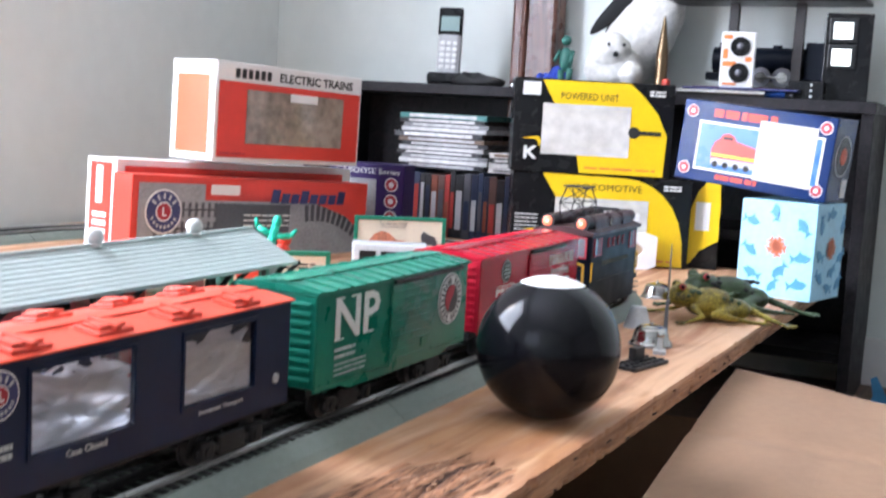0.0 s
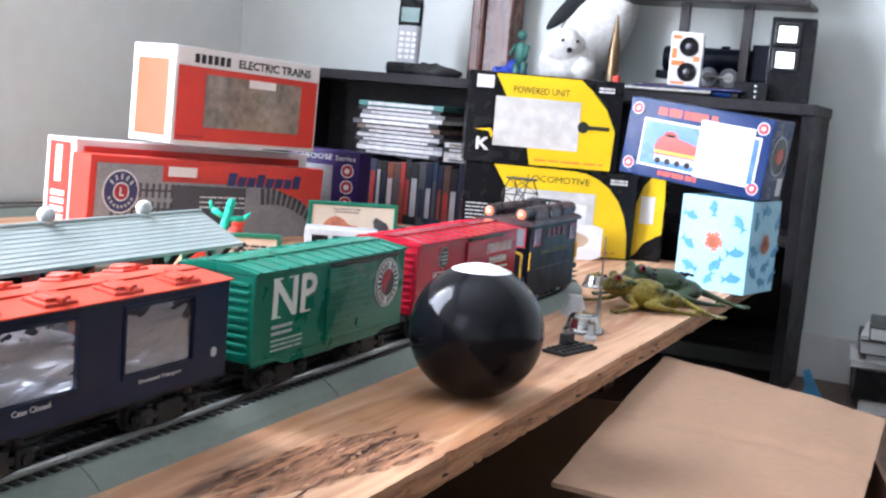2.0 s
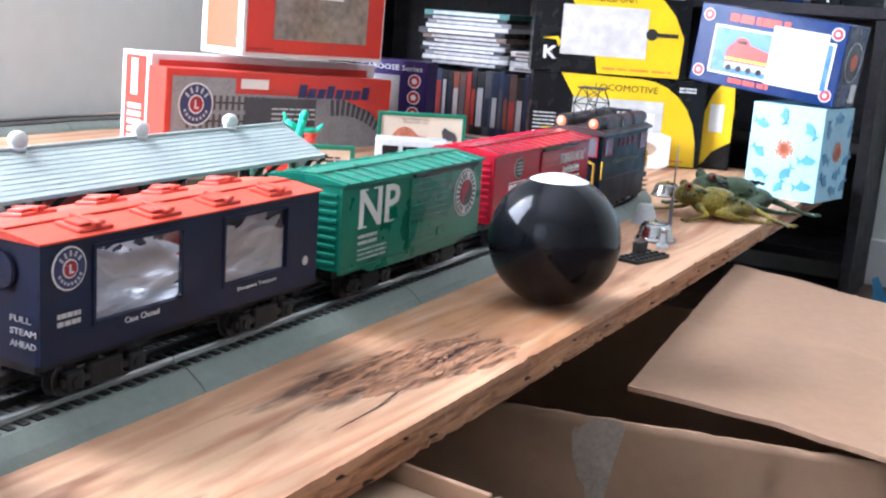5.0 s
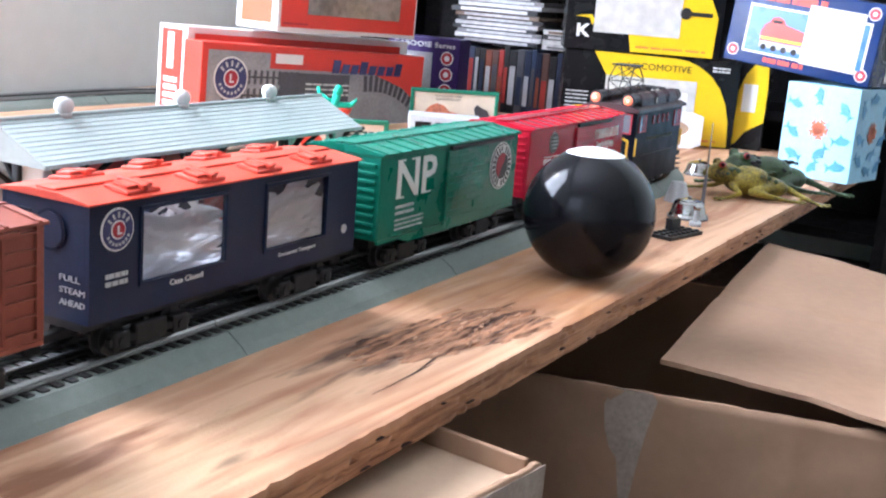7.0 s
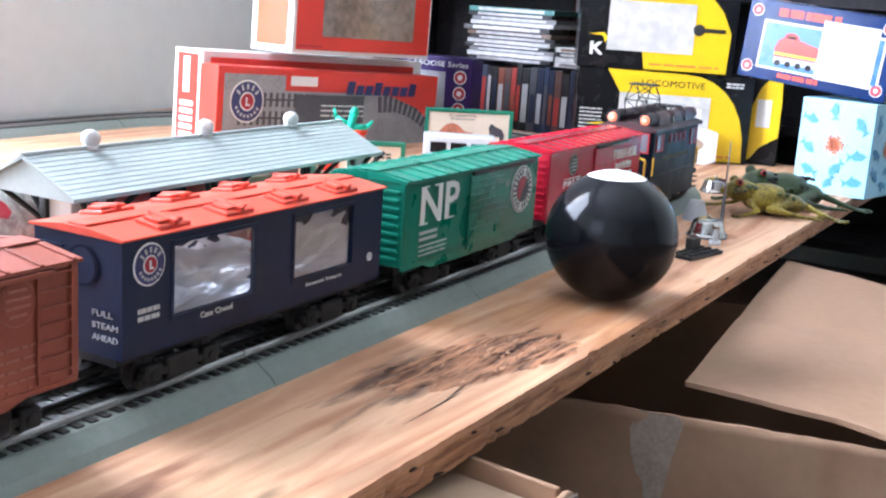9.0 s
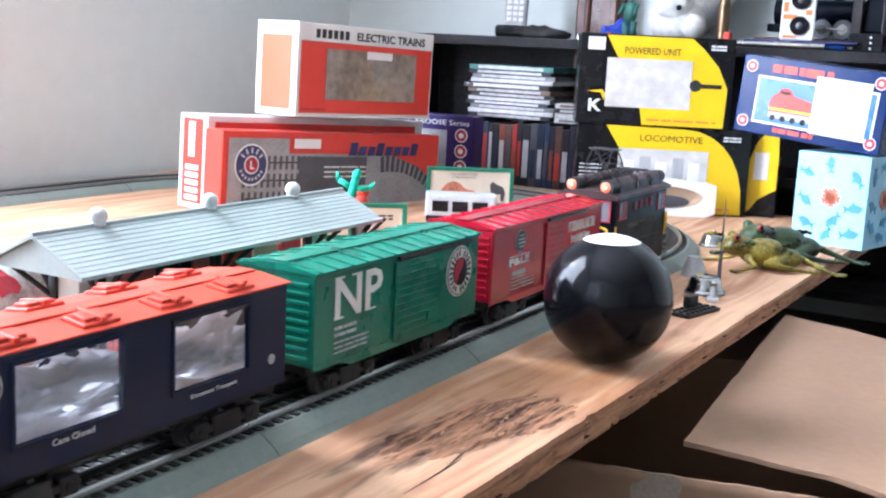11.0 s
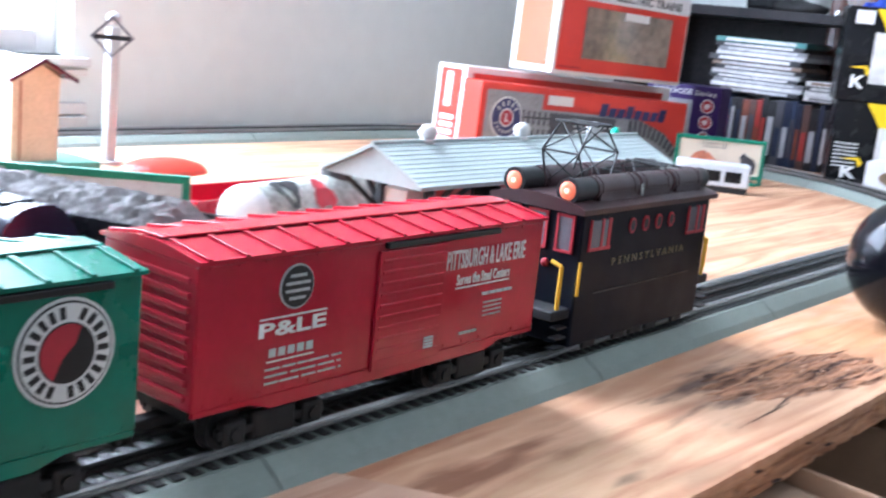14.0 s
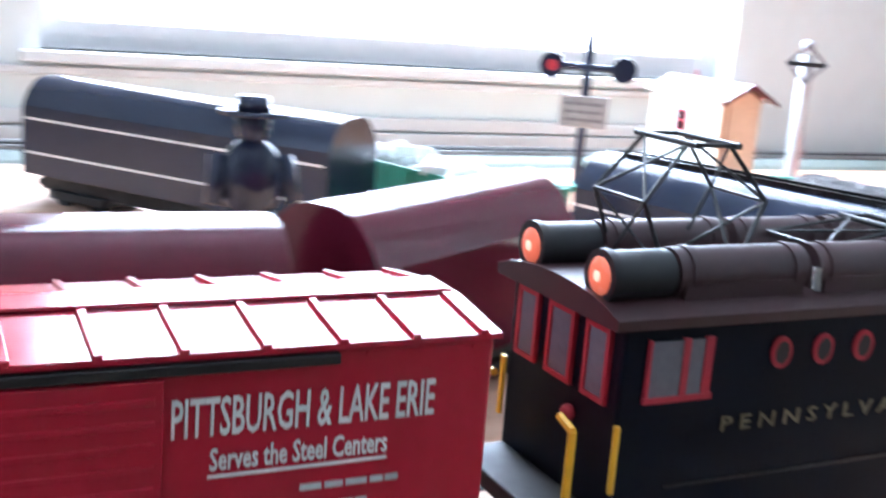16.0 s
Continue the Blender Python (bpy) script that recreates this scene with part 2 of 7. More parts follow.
M_STEEL = mat("dull_steel", (0.2, 0.2, 0.22), 0.4, 0.8)
M_ORANGE = mat("orange_print", (0.75, 0.22, 0.06), 0.5)
M_PINK = mat("pink_red_plastic", (0.62, 0.12, 0.12), 0.4)
M_ROCK = mat("rock_print", (0.55, 0.19, 0.11), 0.5, var=0.5, scale=120)
M_BLUECLOTH = mat("blue_cloth", (0.02, 0.05, 0.35), 0.9, bump=0.4)
M_PANEGLASS = mat("pane", (1, 1, 1), 0.03, trans=1.0, var=0.0)
BOOKCOLS = [mat("book_%s" % n, c, 0.4, var=0.15, scale=50) for n, c in (
    ("navy", (0.012, 0.02, 0.05)), ("black", (0.012, 0.012, 0.014)), ("red", (0.34, 0.03, 0.025)), ("orange", (0.20, 0.05, 0.025)),
    ("blue", (0.02, 0.035, 0.08)), ("grey", (0.07, 0.07, 0.08)), ("white", (0.40, 0.40, 0.41)), ("brown", (0.10, 0.05, 0.04)))]
DVDCOLS = [mat("dvd_%s" % n, c, 0.3, var=0.2, scale=60) for n, c in (
    ("teal", (0.05, 0.22, 0.2)), ("silver", (0.55, 0.55, 0.55)), ("white", (0.68, 0.67, 0.66)), ("grey", (0.2, 0.2, 0.21)),
    ("brown", (0.22, 0.15, 0.11)), ("dark", (0.03, 0.03, 0.035)))]
for m, level in ((M_BLUEBOX, 0.22), (M_PURPLE, 0.22), (M_KBLACK, 0.22), (M_MAROON, 0.34)):
    m.node_tree.nodes["Principled BSDF"].inputs["Specular IOR Level"].default_value = level


# ---- builders ----
def box(bm, x0, y0, z0, x1, y1, z1, bev=0.0, m=None):
    r = bmesh.ops.create_cube(bm, size=1)
    vs = r["verts"]
    t = Matrix.Translation(((x0 + x1) / 2, (y0 + y1) / 2, (z0 + z1) / 2)) @ Matrix.Diagonal((abs(x1 - x0), abs(y1 - y0), abs(z1 - z0), 1))
    bmesh.ops.transform(bm, matrix=(m @ t) if m else t, verts=vs)
    if bev:
        es = list({e for v in vs for e in v.link_edges})
        bmesh.ops.bevel(bm, geom=es, offset=bev, segments=2, affect="EDGES", profile=0.5)
    return bm


def cyl(bm, a, b, r, r2=None, seg=16):
    a, b = Vector(a), Vector(b)
    d = b - a
    m = Matrix.Translation((a + b) / 2) @ d.to_track_quat("Z", "Y").to_matrix().to_4x4()
    bmesh.ops.create_cone(bm, cap_ends=True, segments=seg, radius1=r, radius2=r if r2 is None else r2, depth=d.length, matrix=m)
    return bm


def ball(bm, c, r, s=(1, 1, 1), seg=20, m=None):
    t = Matrix.Translation(c) @ (m or Matrix()) @ Matrix.Diagonal((s[0] * r, s[1] * r, s[2] * r, 1))
    bmesh.ops.create_uvsphere(bm, u_segments=seg, v_segments=max(6, seg // 2), radius=1, matrix=t)
    return bm


def prism(bm, prof, lo, hi, axis="x"):
    """Extrude a closed outline along an axis; outline points are (y, z) for x, (x, z) for y, (x, y) for z."""
    def at(p, q):
        return {"x": (q, p[0], p[1]), "y": (p[0], q, p[1]), "z": (p[0], p[1], q)}[axis]
    a = [bm.verts.new(at(p, lo)) for p in prof]
    b = [bm.verts.new(at(p, hi)) for p in prof]
    n = len(prof)
    bm.faces.new(a)
    bm.faces.new(b[::-1])
    for i in range(n):
        bm.faces.new((a[i], b[i], b[(i + 1) % n], a[(i + 1) % n]))
    bmesh.ops.recalc_face_normals(bm, faces=bm.faces[:])
    return bm


ROUNDED = {"air_tank", "headlight", "wheelset", "dome", "post", "strut", "drive_wheel", "boiler", "needle", "casing", "tip", "pen", "cone", "handrail", "lamp",
           "ridge_cap", "stem", "knob", "stack", "moulding", "base", "cup"}


def part(name, bm, material, parent=None, label="", smooth=False):
    me = bpy.data.meshes.new(name)
    bm.to_mesh(me)
    bm.free()
    me.materials.append(material)
    if smooth or name in ROUNDED:
        for p in me.polygons:
            p.use_smooth = True
        if smooth is not True:
            me.set_sharp_from_angle(angle=radians(42))
    ob = new(name, me)
    ob.parent = parent
    return tagged(ob, label=label)


def thing(name, label, category, m=None, group="", kind=""):
    ob = new(name)
    ob.empty_display_size = 0.02
    if m is not None:
        ob.matrix_basis = m
    return tagged(ob, label, category, group, kind)


def NB():
    return bmesh.new()


def solid(name, bm, material, label, category, m=None, group="", kind="", smooth=False):
    ob = part(name, bm, material, None, label, smooth)
    if m is not None:
        ob.matrix_basis = m
    return tagged(ob, label, category, group, kind)


def lettering(name, text, material, parent, x, y, z, height, width=None, m=None, bold=0.0, label=""):
    """Raised letters in the x-z plane that read from -y; (x, y, z) is the lower left corner."""
    cu = bpy.data.curves.new(name, "FONT")
    cu.body, cu.extrude, cu.offset, cu.resolution_u = text, 0.01, bold, 2
    tmp = new(name + "_curve", cu)
    me = bpy.data.meshes.new_from_object(tmp)
    bpy.data.objects.remove(tmp)
    bpy.data.curves.remove(cu)
    me.name = name
    xs = [v.co.x for v in me.vertices]
    ys = [v.co.y for v in me.vertices]
    sx = (width / (max(xs) - min(xs))) if width else height / (max(ys) - min(ys))
    sy = height / (max(ys) - min(ys))
    x0, y0 = min(xs), min(ys)
    for v in me.vertices:
        v.co = ((v.co.x - x0) * sx + x, y - v.co.z * 0.03, (v.co.y - y0) * sy + z)
    if m is not None:
        me.transform(m)
    me.materials.append(material)
    ob = new(name, me)
    ob.parent = parent
    return tagged(ob, label=label)


def disc(bm, x, y, z, r, t=0.0006, seg=32, sx=1.0):
    """A thin disc that faces -y."""
    n0 = len(bm.verts)
    cyl(bm, (0, 0, 0), (0, -t, 0), r, seg=seg)
    bm.verts.ensure_lookup_table()
    for v in bm.verts[n0:]:
        v.co = (v.co.x * sx + x, v.co.y + y, v.co.z + z)
    return bm


def emblem(parent, x, y, z, r, mats, name="emblem"):
    """Round sign of nested discs, each slightly proud of the one before."""
    for i, (f, mt) in enumerate(mats):
        part(name, disc(NB(), x, y - 0.0003 * i, z, r * f), mt, parent)


def bars(name, parent, material, x, y, z, w, h, rows, seed=1, fill=0.6):
    """Unreadable small print as plain bars."""
    rnd = random.Random(seed)
    bm = NB()
    for i in range(rows):
        zz = z - (i + 0.5) * h / rows
        xx = x
        while xx < x + w:
            l = min(rnd.uniform(0.1, 0.35) * w, x + w - xx)
            box(bm, xx, y - 0.0004, zz - h / rows * fill / 2, xx + l * 0.85, y, zz + h / rows * fill / 2)
            xx += l
    return part(name, bm, material, parent)


# ---- the room ----
def wall_with_opening(name, axis, at0, at1, lo, hi, zlo, zhi, o_lo, o_hi, oz_lo, oz_hi, material, label):
    bm = NB()
    for a, b, c, d in ((lo, o_lo, zlo, zhi), (o_hi, hi, zlo, zhi), (o_lo, o_hi, zlo, oz_lo), (o_lo, o_hi, oz_hi, zhi)):
        if axis == "y":
            box(bm, a, at0, c, b, at1, d)
        else:
            box(bm, at0, a, c, at1, b, d)
    return tagged(part(name, bm, material), label, "wall", kind="structure")


FZ = -0.20
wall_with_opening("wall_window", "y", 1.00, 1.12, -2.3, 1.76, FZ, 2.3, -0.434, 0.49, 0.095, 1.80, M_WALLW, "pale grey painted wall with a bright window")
# Out of view; its opening exists only for the added fill lamp.
wall_with_opening("wall_west", "x", -2.42, -2.3, -4.4, 1.12, FZ, 2.3, -0.35, 0.85, 0.60, 1.90, M_WALL, "unseen pale wall opened for the added fill lamp")
tagged(part("wall_east", box(NB(), 1.76, -4.4, FZ, 1.88, 1.12, 2.3), M_WALL), "pale grey painted wall behind the bookcases", "wall", kind="structure")
# Never in view; set far back and dark so train fronts stay dim.
tagged(part("wall_south", box(NB(), -2.3, -4.4, FZ, 1.76, -4.28, 2.3), M_WALLDIM), "unseen added wall, darkened to cut bounce light", "wall", kind="structure")
tagged(part("floor", box(NB(), -2.42, -4.4, FZ - 0.05, 1.88, 1.12, FZ), M_FLOOR), "brown wooden floor", "floor", kind="structure")
tagged(part("ceiling", box(NB(), -2.42, -4.4, 2.3, 1.88, 1.12, 2.35), M_CEIL), "white painted ceiling", "ceiling", kind="structure")


def window(name, m, w, h, label):
    w_ob = thing(name, label, "window", m, kind="structure")
    bm = NB()
    for a in (-w / 2, w / 2 - 0.03):
        box(bm, a, 0.04, 0, a + 0.03, 0.075, h)
    box(bm, -w / 2 + 0.03, 0.042, 0, w / 2 - 0.03, 0.073, 0.03)
    box(bm, -w / 2 + 0.03, 0.042, h - 0.03, w / 2 - 0.03, 0.073, h)
    part("window_frame", bm, M_TRIM, w_ob)
    part("window_sill", box(NB(), -w / 2 - 0.02, -0.018, -0.012, w / 2 + 0.02, 0.04, 0.0, 0.002), M_TRIM, w_ob)
    pane = part("pane", box(NB(), -w / 2 + 0.03, 0.055, 0.03, w / 2 - 0.03, 0.058, h - 0.03), M_PANEGLASS, w_ob)
    pane.visible_shadow = False
    return w_ob


window("window_1", pose(0.028, 1.00, 0.095), 0.924, 1.705, "bright unseen window added to hold the fill lamp")
# Unseen second window, made up to go with the west fill lamp.
window("window_2", pose(-2.3, 0.25, 0.60, 0, 0, 90), 1.2, 1.3, "unseen window added to hold the fill lamp")
for i, (z0, z1, d) in enumerate(((0.070, 0.079, 0.010), (0.018, 0.034, 0.01), (0.0, 0.016, 0.014))):
    tagged(part("trim_window", box(NB(), -1.6, 1.00 - d, z0, 0.51, 1.00, z1, 0.002), M_TRIM), "painted moulding along the window wall", "trim", kind="structure")
tagged(part("baseboard", box(NB(), 1.748, -4.28, FZ, 1.76, 0.986, FZ + 0.08, 0.002), M_TRIM), "white painted baseboard", "baseboard", kind="structure")
tagged(part("door_post", box(NB(), 1.69, 0.352, FZ, 1.745, 0.438, 2.1, 0.006), M_POST), "dark red-brown varnished wooden post", "post", kind="structure")
part("moulding", cyl(NB(), (1.688, 0.412, FZ), (1.688, 0.412, 2.1), 0.006), M_POST, bpy.data.objects["door_post"])

# ---- the layout table ----
table = thing("layout_table", "low plywood train table with a worn raw front edge", "table")
TX0, TX1 = -1.25, 1.518


def edge_y(x):
    return -0.157 - 0.016 * x


BOARD_END = [(-0.052, -0.043), (-0.0295, -0.0925), (-0.020, -0.112), (-0.0125, -0.130), (-0.004, -0.1535)]


def plank(z0, z1, inset, y_back, x_end=0.0):
    """One ply of the near board: a chipped front edge and a skewed, broken left end."""
    bm = NB()
    rnd = random.Random(int(z0 * -10000))
    n = 260
    pts = []
    for i in range(n + 1):
        x = -0.004 + (TX1 + 0.004) * i / n
        chip = 0.0006 * rnd.random() + (0.0022 * rnd.random() if rnd.random() < 0.10 else 0)
        if x < 0.13:
            chip += 0.0011 * max(0.0, noise.noise((x * 60, z0 * 900, 3.0)))
        pts.append((x, edge_y(x) + inset + chip))
    prof = [(a + x_end, b) for a, b in BOARD_END[:-1]] + pts + [(TX1, y_back), (-0.052 + x_end, y_back)]
    return prism(bm, prof, z0, z1, "z")


def side_plank(z0, z1, inset, y_back):
    """One ply of the shorter board that butts against the near board's left end."""
    prof = [(TX0, -0.094 + inset), (-0.0315 - inset, -0.094 + inset), (-0.0545, -0.043), (-0.0545, y_back), (TX0, y_back)]
    return prism(NB(), prof, z0, z1, "z")


part("ply", plank(-0.0042, 0.0, 0.0, 0.985), M_PLY, table, "orange-tan plywood top with dark splintered patches")
part("ply", side_plank(-0.0042, 0.0012, 0.0, 0.985), M_PLYPINK, table, "pinkish plywood butted against the worn board")
for i, (a, b, s) in enumerate(((-0.008, -0.0043, 0.0009), (-0.0122, -0.0081, 0.0003), (-0.0164, -0.0123, 0.0010), (-0.0200, -0.0165, 0.0005))):
    part("ply", plank(a, b, s, 0.6 - 0.01 * i, 0.0012 * (i % 2)), M_PLYEDGE, table)
    part("ply", side_plank(a, b, s, 0.6 - 0.01 * i), M_PLYEDGE, table)
part("red_mark", box(NB(), -0.052, -0.0905, 0.0013, -0.040, -0.0885, 0.0016, m=None), M_REDPL, table, "red crayon mark")
for lx, ly in ((-1.15, -0.03), (-1.15, 0.9), (1.4, 0.93), (1.4, 0.05), (0.2, 0.93)):
    part("leg", box(NB(), lx - 0.03, ly - 0.03, FZ, lx + 0.03, ly + 0.03, -0.0043 if ly > 0.6 else -0.0202, 0.003), M_POST, table)


def torn_veneer(cx, cy, turn, rx, ry, lift, seed):
    """A feathered patch of lifted wood fibres: a fine relief that dips under the top outside its ragged outline."""
    bm = NB()
    nx, ny = 150, 64
    rot = Matrix.Rotation(radians(turn), 3, "Z")
    grid = []
    for i in range(nx + 1):
        row = []
        for j in range(ny + 1):
            u, v = (i / nx * 2 - 1) * rx * 1.5, (j / ny * 2 - 1) * ry * 1.5
            ragged = noise.noise((u * 30 + seed, v * 180, 2.0)) + 0.5 * noise.noise((u * 80, v * 520, seed))
            mask = 1 - (u / rx) ** 2 - (v / ry) ** 2 + 0.75 * ragged
            ridge = 0.5 + 0.5 * noise.noise((u * 34, v * 330 + u * 40, seed + 5)) + 0.35 * noise.noise((u * 100, v * 650, seed + 9))
            z = -0.0008 if mask < 0 else lift * min(1.0, mask * 1.6) * max(0.0, ridge) - 0.0001
            p = rot @ Vector((u, v, 0))
            x, y = cx + p.x, cy + p.y
            if y < edge_y(x) + 0.003:
                z = -0.0008
            row.append(bm.verts.new((x, y, z)))
        grid.append(row)
    for i in range(nx):
        for j in range(ny):
            q = (grid[i][j], grid[i + 1][j], grid[i + 1][j + 1], grid[i][j + 1])
            if max(w.co.z for w in q) > 0:
                bm.faces.new(q)
    bmesh.ops.delete(bm, geom=[w for w in bm.verts if not w.link_faces], context="VERTS")
    bmesh.ops.recalc_face_normals(bm, faces=bm.faces[:])
    return bm


part("torn_veneer", torn_veneer(0.288, -0.110, -10, 0.084, 0.030, 0.0030, 1.0), M_TORN, table, "dark splintered patch of torn veneer")
part("torn_veneer", torn_veneer(0.335, -0.142, -4, 0.034, 0.011, 0.0020, 6.0), M_TORN, table)
rnd = random.Random(5)
for i in range(34):
    x, y = rnd.gauss(0.310, 0.028), rnd.gauss(-0.122, 0.009)
    if y < edge_y(x) + 0.006:
        continue
    l, w = rnd.uniform(0.006, 0.016), rnd.uniform(0.0012, 0.003)
    m = pose(x, y, rnd.uniform(0.0006, 0.0014), rnd.uniform(-6, 6), rnd.uniform(-6, 2), rnd.gauss(8, 10))
    part("splinter", prism(NB(), [(-l / 2, 0), (-l * 0.2, w / 2), (l * 0.3, w * 0.4), (l / 2, 0), (l * 0.1, -w / 2)], -0.0004, rnd.uniform(0.0004, 0.0009), "z"),
         M_TORN if i % 3 else M_PLY, table).matrix_basis = m
for (x0, y0, l, a, w) in ((0.196, -0.1315, 0.068, 0, 0.0013), (0.226, -0.129, 0.034, 6, 0.0016), (0.245, -0.085, 0.05, -4, 0.0009), (0.262, -0.092, 0.06, -8, 0.0012), (0.36, -0.108, 0.05, -6, 0.0010)):
    part("crack", prism(NB(), [(-l / 2, 0), (-l * 0.1, w * 0.3), (l * 0.15, w * 0.6), (l / 2, 0.0002), (l * 0.2, -w * 0.45), (-l * 0.2, -w * 0.2)], 0.0002, 0.0004, "z"), M_CRACK, table, "dark split in the veneer").matrix_basis = pose(x0, y0, 0, 0, 0, a)
for i in range(30):
    x = rnd.uniform(0.05, 1.2)
    l, z = rnd.uniform(0.004, 0.013), rnd.choice((-0.0062, -0.0102, -0.0144, -0.0182))
    part("gouge", prism(NB(), [(-l / 2, 0), (-l * 0.2, 0.0005), (l * 0.3, 0.0004), (l / 2, -0.0001), (0, -0.0005)], -0.0003, 0.0022, "y"), M_CRACK, table).matrix_basis = pose(x, edge_y(x), z, 0, 0, -0.9)


# ---- track ----
def tie_mesh():
    return box(NB(), -0.0024, -0.0262, 0.0, 0.0024, 0.0262, 0.0010, 0.0003)


def roadbed_profile():
    return [(-0.043, 0.0), (-0.0385, 0.0045), (-0.0285, 0.0112), (0.0285, 0.0112), (0.0385, 0.0045), (0.043, 0.0)]


def rail_profile(y):
    return [(y - 0.0024, 0.0118), (y - 0.0024, 0.0128), (y - 0.0008, 0.0134), (y - 0.0016, 0.0150), (y - 0.0008, 0.0160), (y + 0.0008, 0.0160),
            (y + 0.0016, 0.0150), (y + 0.0008, 0.0134), (y + 0.0024, 0.0128), (y + 0.0024, 0.0118)]


def track_section(m, length=0.254, arc=0.0, ties=28):
    """A straight section along +x from the origin, or one that bends to +y by arc degrees over its length."""
    t = thing("track_section", "grey plastic roadbed track section with dark ties and steel rails", "model track", m, group="track sections")

    def bend(bm):
        if arc:
            r = length / radians(arc)
            for v in bm.verts:
                a = v.co.x / r
                v.co = ((r - v.co.y) * math.sin(a), r - (r - v.co.y) * math.cos(a), v.co.z)
        return bm

    def swept(prof):
        bm = NB()
        n = 8 if arc else 1
        rows = [[bm.verts.new((0.0005 + (length - 0.001) * i / n, p[0], p[1])) for p in prof] for i in range(n + 1)]
        k = len(prof)
        bm.faces.new(rows[0])
        bm.faces.new(rows[-1][::-1])
        for i in range(n):
            for j in range(k):
                bm.faces.new((rows[i][j], rows[i + 1][j], rows[i + 1][(j + 1) % k], rows[i][(j + 1) % k]))
        bmesh.ops.recalc_face_normals(bm, faces=bm.faces[:])
        return bend(bm)

    part("roadbed", swept(roadbed_profile()), M_BED, t)
    for y in (-0.0175, 0.0175):
        part("rail", swept(rail_profile(y)), M_RAIL, t)
    part("centre_rail", swept(rail_profile(0.0)), M_TIE, t, "blackened centre rail")
    first = None
    for i in range(ties):
        s = (i + 0.5) * length / ties
        if first is None:
            first = part("tie", tie_mesh(), M_TIE, t)
            ob = first
        else:
            ob = new("tie", first.data)
            ob.parent = t
        if arc:
            r = length / radians(arc)
            a = s / r
            ob.matrix_basis = pose(r * math.sin(a), r - r * math.cos(a), 0.0112, 0, 0, math.degrees(a))
        else:
            ob.matrix_basis = pose(s, 0, 0.0112)
    return t


s0 = track_section(pose(-0.848, 0, 0))
for i in range(1, 7):
    copy_thing(s0, pose(-0.848 + 0.254 * i, 0, 0))
R = 0.42
c0 = track_section(pose(0.93, 0, 0), R * radians(22.5), 22.5, 18)
for i in range(1, 4):
    a = 22.5 * i
    copy_thing(c0, pose(0.93 + R * math.sin(radians(a)), R - R * math.cos(radians(a)), 0, 0, 0, a))
for i in range(1, 8):
    copy_thing(s0, pose(0.93 - 0.254 * i, 0.870, 0))
for i in (6, 7):
    a = 22.5 * i
    copy_thing(c0, pose(0.93 + R * math.sin(radians(a)), 0.030 + R - R * math.cos(radians(a)), 0, 0, 0, a))


def ringed(parent, x, y, z, r):
    """Round emblem: thin pale ring, dark band with a circle of pale marks, red centre."""
    emblem(parent, x, y, z, r, ((1.0, M_WHITE), (0.92, M_BLUEPRINT), (0.44, M_WHITE), (0.37, M_REDTRIM)))
    for k, (deg, w) in enumerate([(38 + 26 * i, 0.13) for i in range(5)] + [(205 + 18 * i, 0.07) for i in range(8)]):
        a = radians(deg)
        m = Matrix.Translation((x + 0.69 * r * math.cos(a), y - 0.0013, z + 0.69 * r * math.sin(a))) @ Matrix.Rotation(-a, 4, "Y")
        part("ring_mark", box(NB(), -w * r, -0.0002, -0.055 * r, w * r, 0.0002, 0.055 * r, m=m), M_POLE, parent)
    part("centre_mark", box(NB(), x - 0.10 * r, y - 0.0020, z - 0.2 * r, x - 0.02 * r, y - 0.0012, z + 0.2 * r), M_WHITE, parent)
    part("centre_mark", box(NB(), x - 0.02 * r, y - 0.0020, z - 0.2 * r, x + 0.14 * r, y - 0.0012, z - 0.12 * r), M_WHITE, parent)


# ---- rolling stock ----
RAILZ = 0.016


def truck(car, x):
    t = part("truck", box(NB(), x - 0.010, -0.012, 0.010, x + 0.010, 0.012, 0.019, 0.001), M_TRUCK, car)
    for sy in (-1, 1):
        bm = NB()
        y0, y1 = (-0.0265, -0.0225) if sy < 0 else (0.0225, 0.0265)
        box(bm, x - 0.030, y0, 0.007, x + 0.030, y1, 0.0115, 0.001)
        box(bm, x - 0.012, y0 - 0.0004, 0.0035, x + 0.012, y1 + 0.0004, 0.016, 0.0015)
        for dx in (-0.022, 0.022):
            box(bm, x + dx - 0.006, y0 - 0.001, 0.004, x + dx + 0.006, y1 + 0.001, 0.0145, 0.0015)
            cyl(bm, (x + dx, y0 - 0.002, 0.009), (x + dx, y0, 0.009), 0.003, seg=8)
        part("side_frame", bm, M_TRUCK, t)
    for dx in (-0.022, 0.022):
        bm = NB()
        for sy in (-1, 1):
            cyl(bm, (0, sy * 0.0150, 0), (0, sy * 0.0195, 0), 0.0092, seg=20)
            cyl(bm, (0, sy * 0.0140, 0), (0, sy * 0.0150, 0), 0.0105, seg=20)
        cyl(bm, (0, -0.020, 0), (0, 0.020, 0), 0.002, seg=8)
        for k in range(3):
            box(bm, -0.0008, -0.0200, 0.002, 0.0008, -0.0194, 0.008, m=pose(0, 0, 0, 0, 120 * k, 0))
        w = part("wheelset", bm, M_WHEEL, t)
        w.matrix_basis = pose(x + dx, 0, 0.0092)
    return t


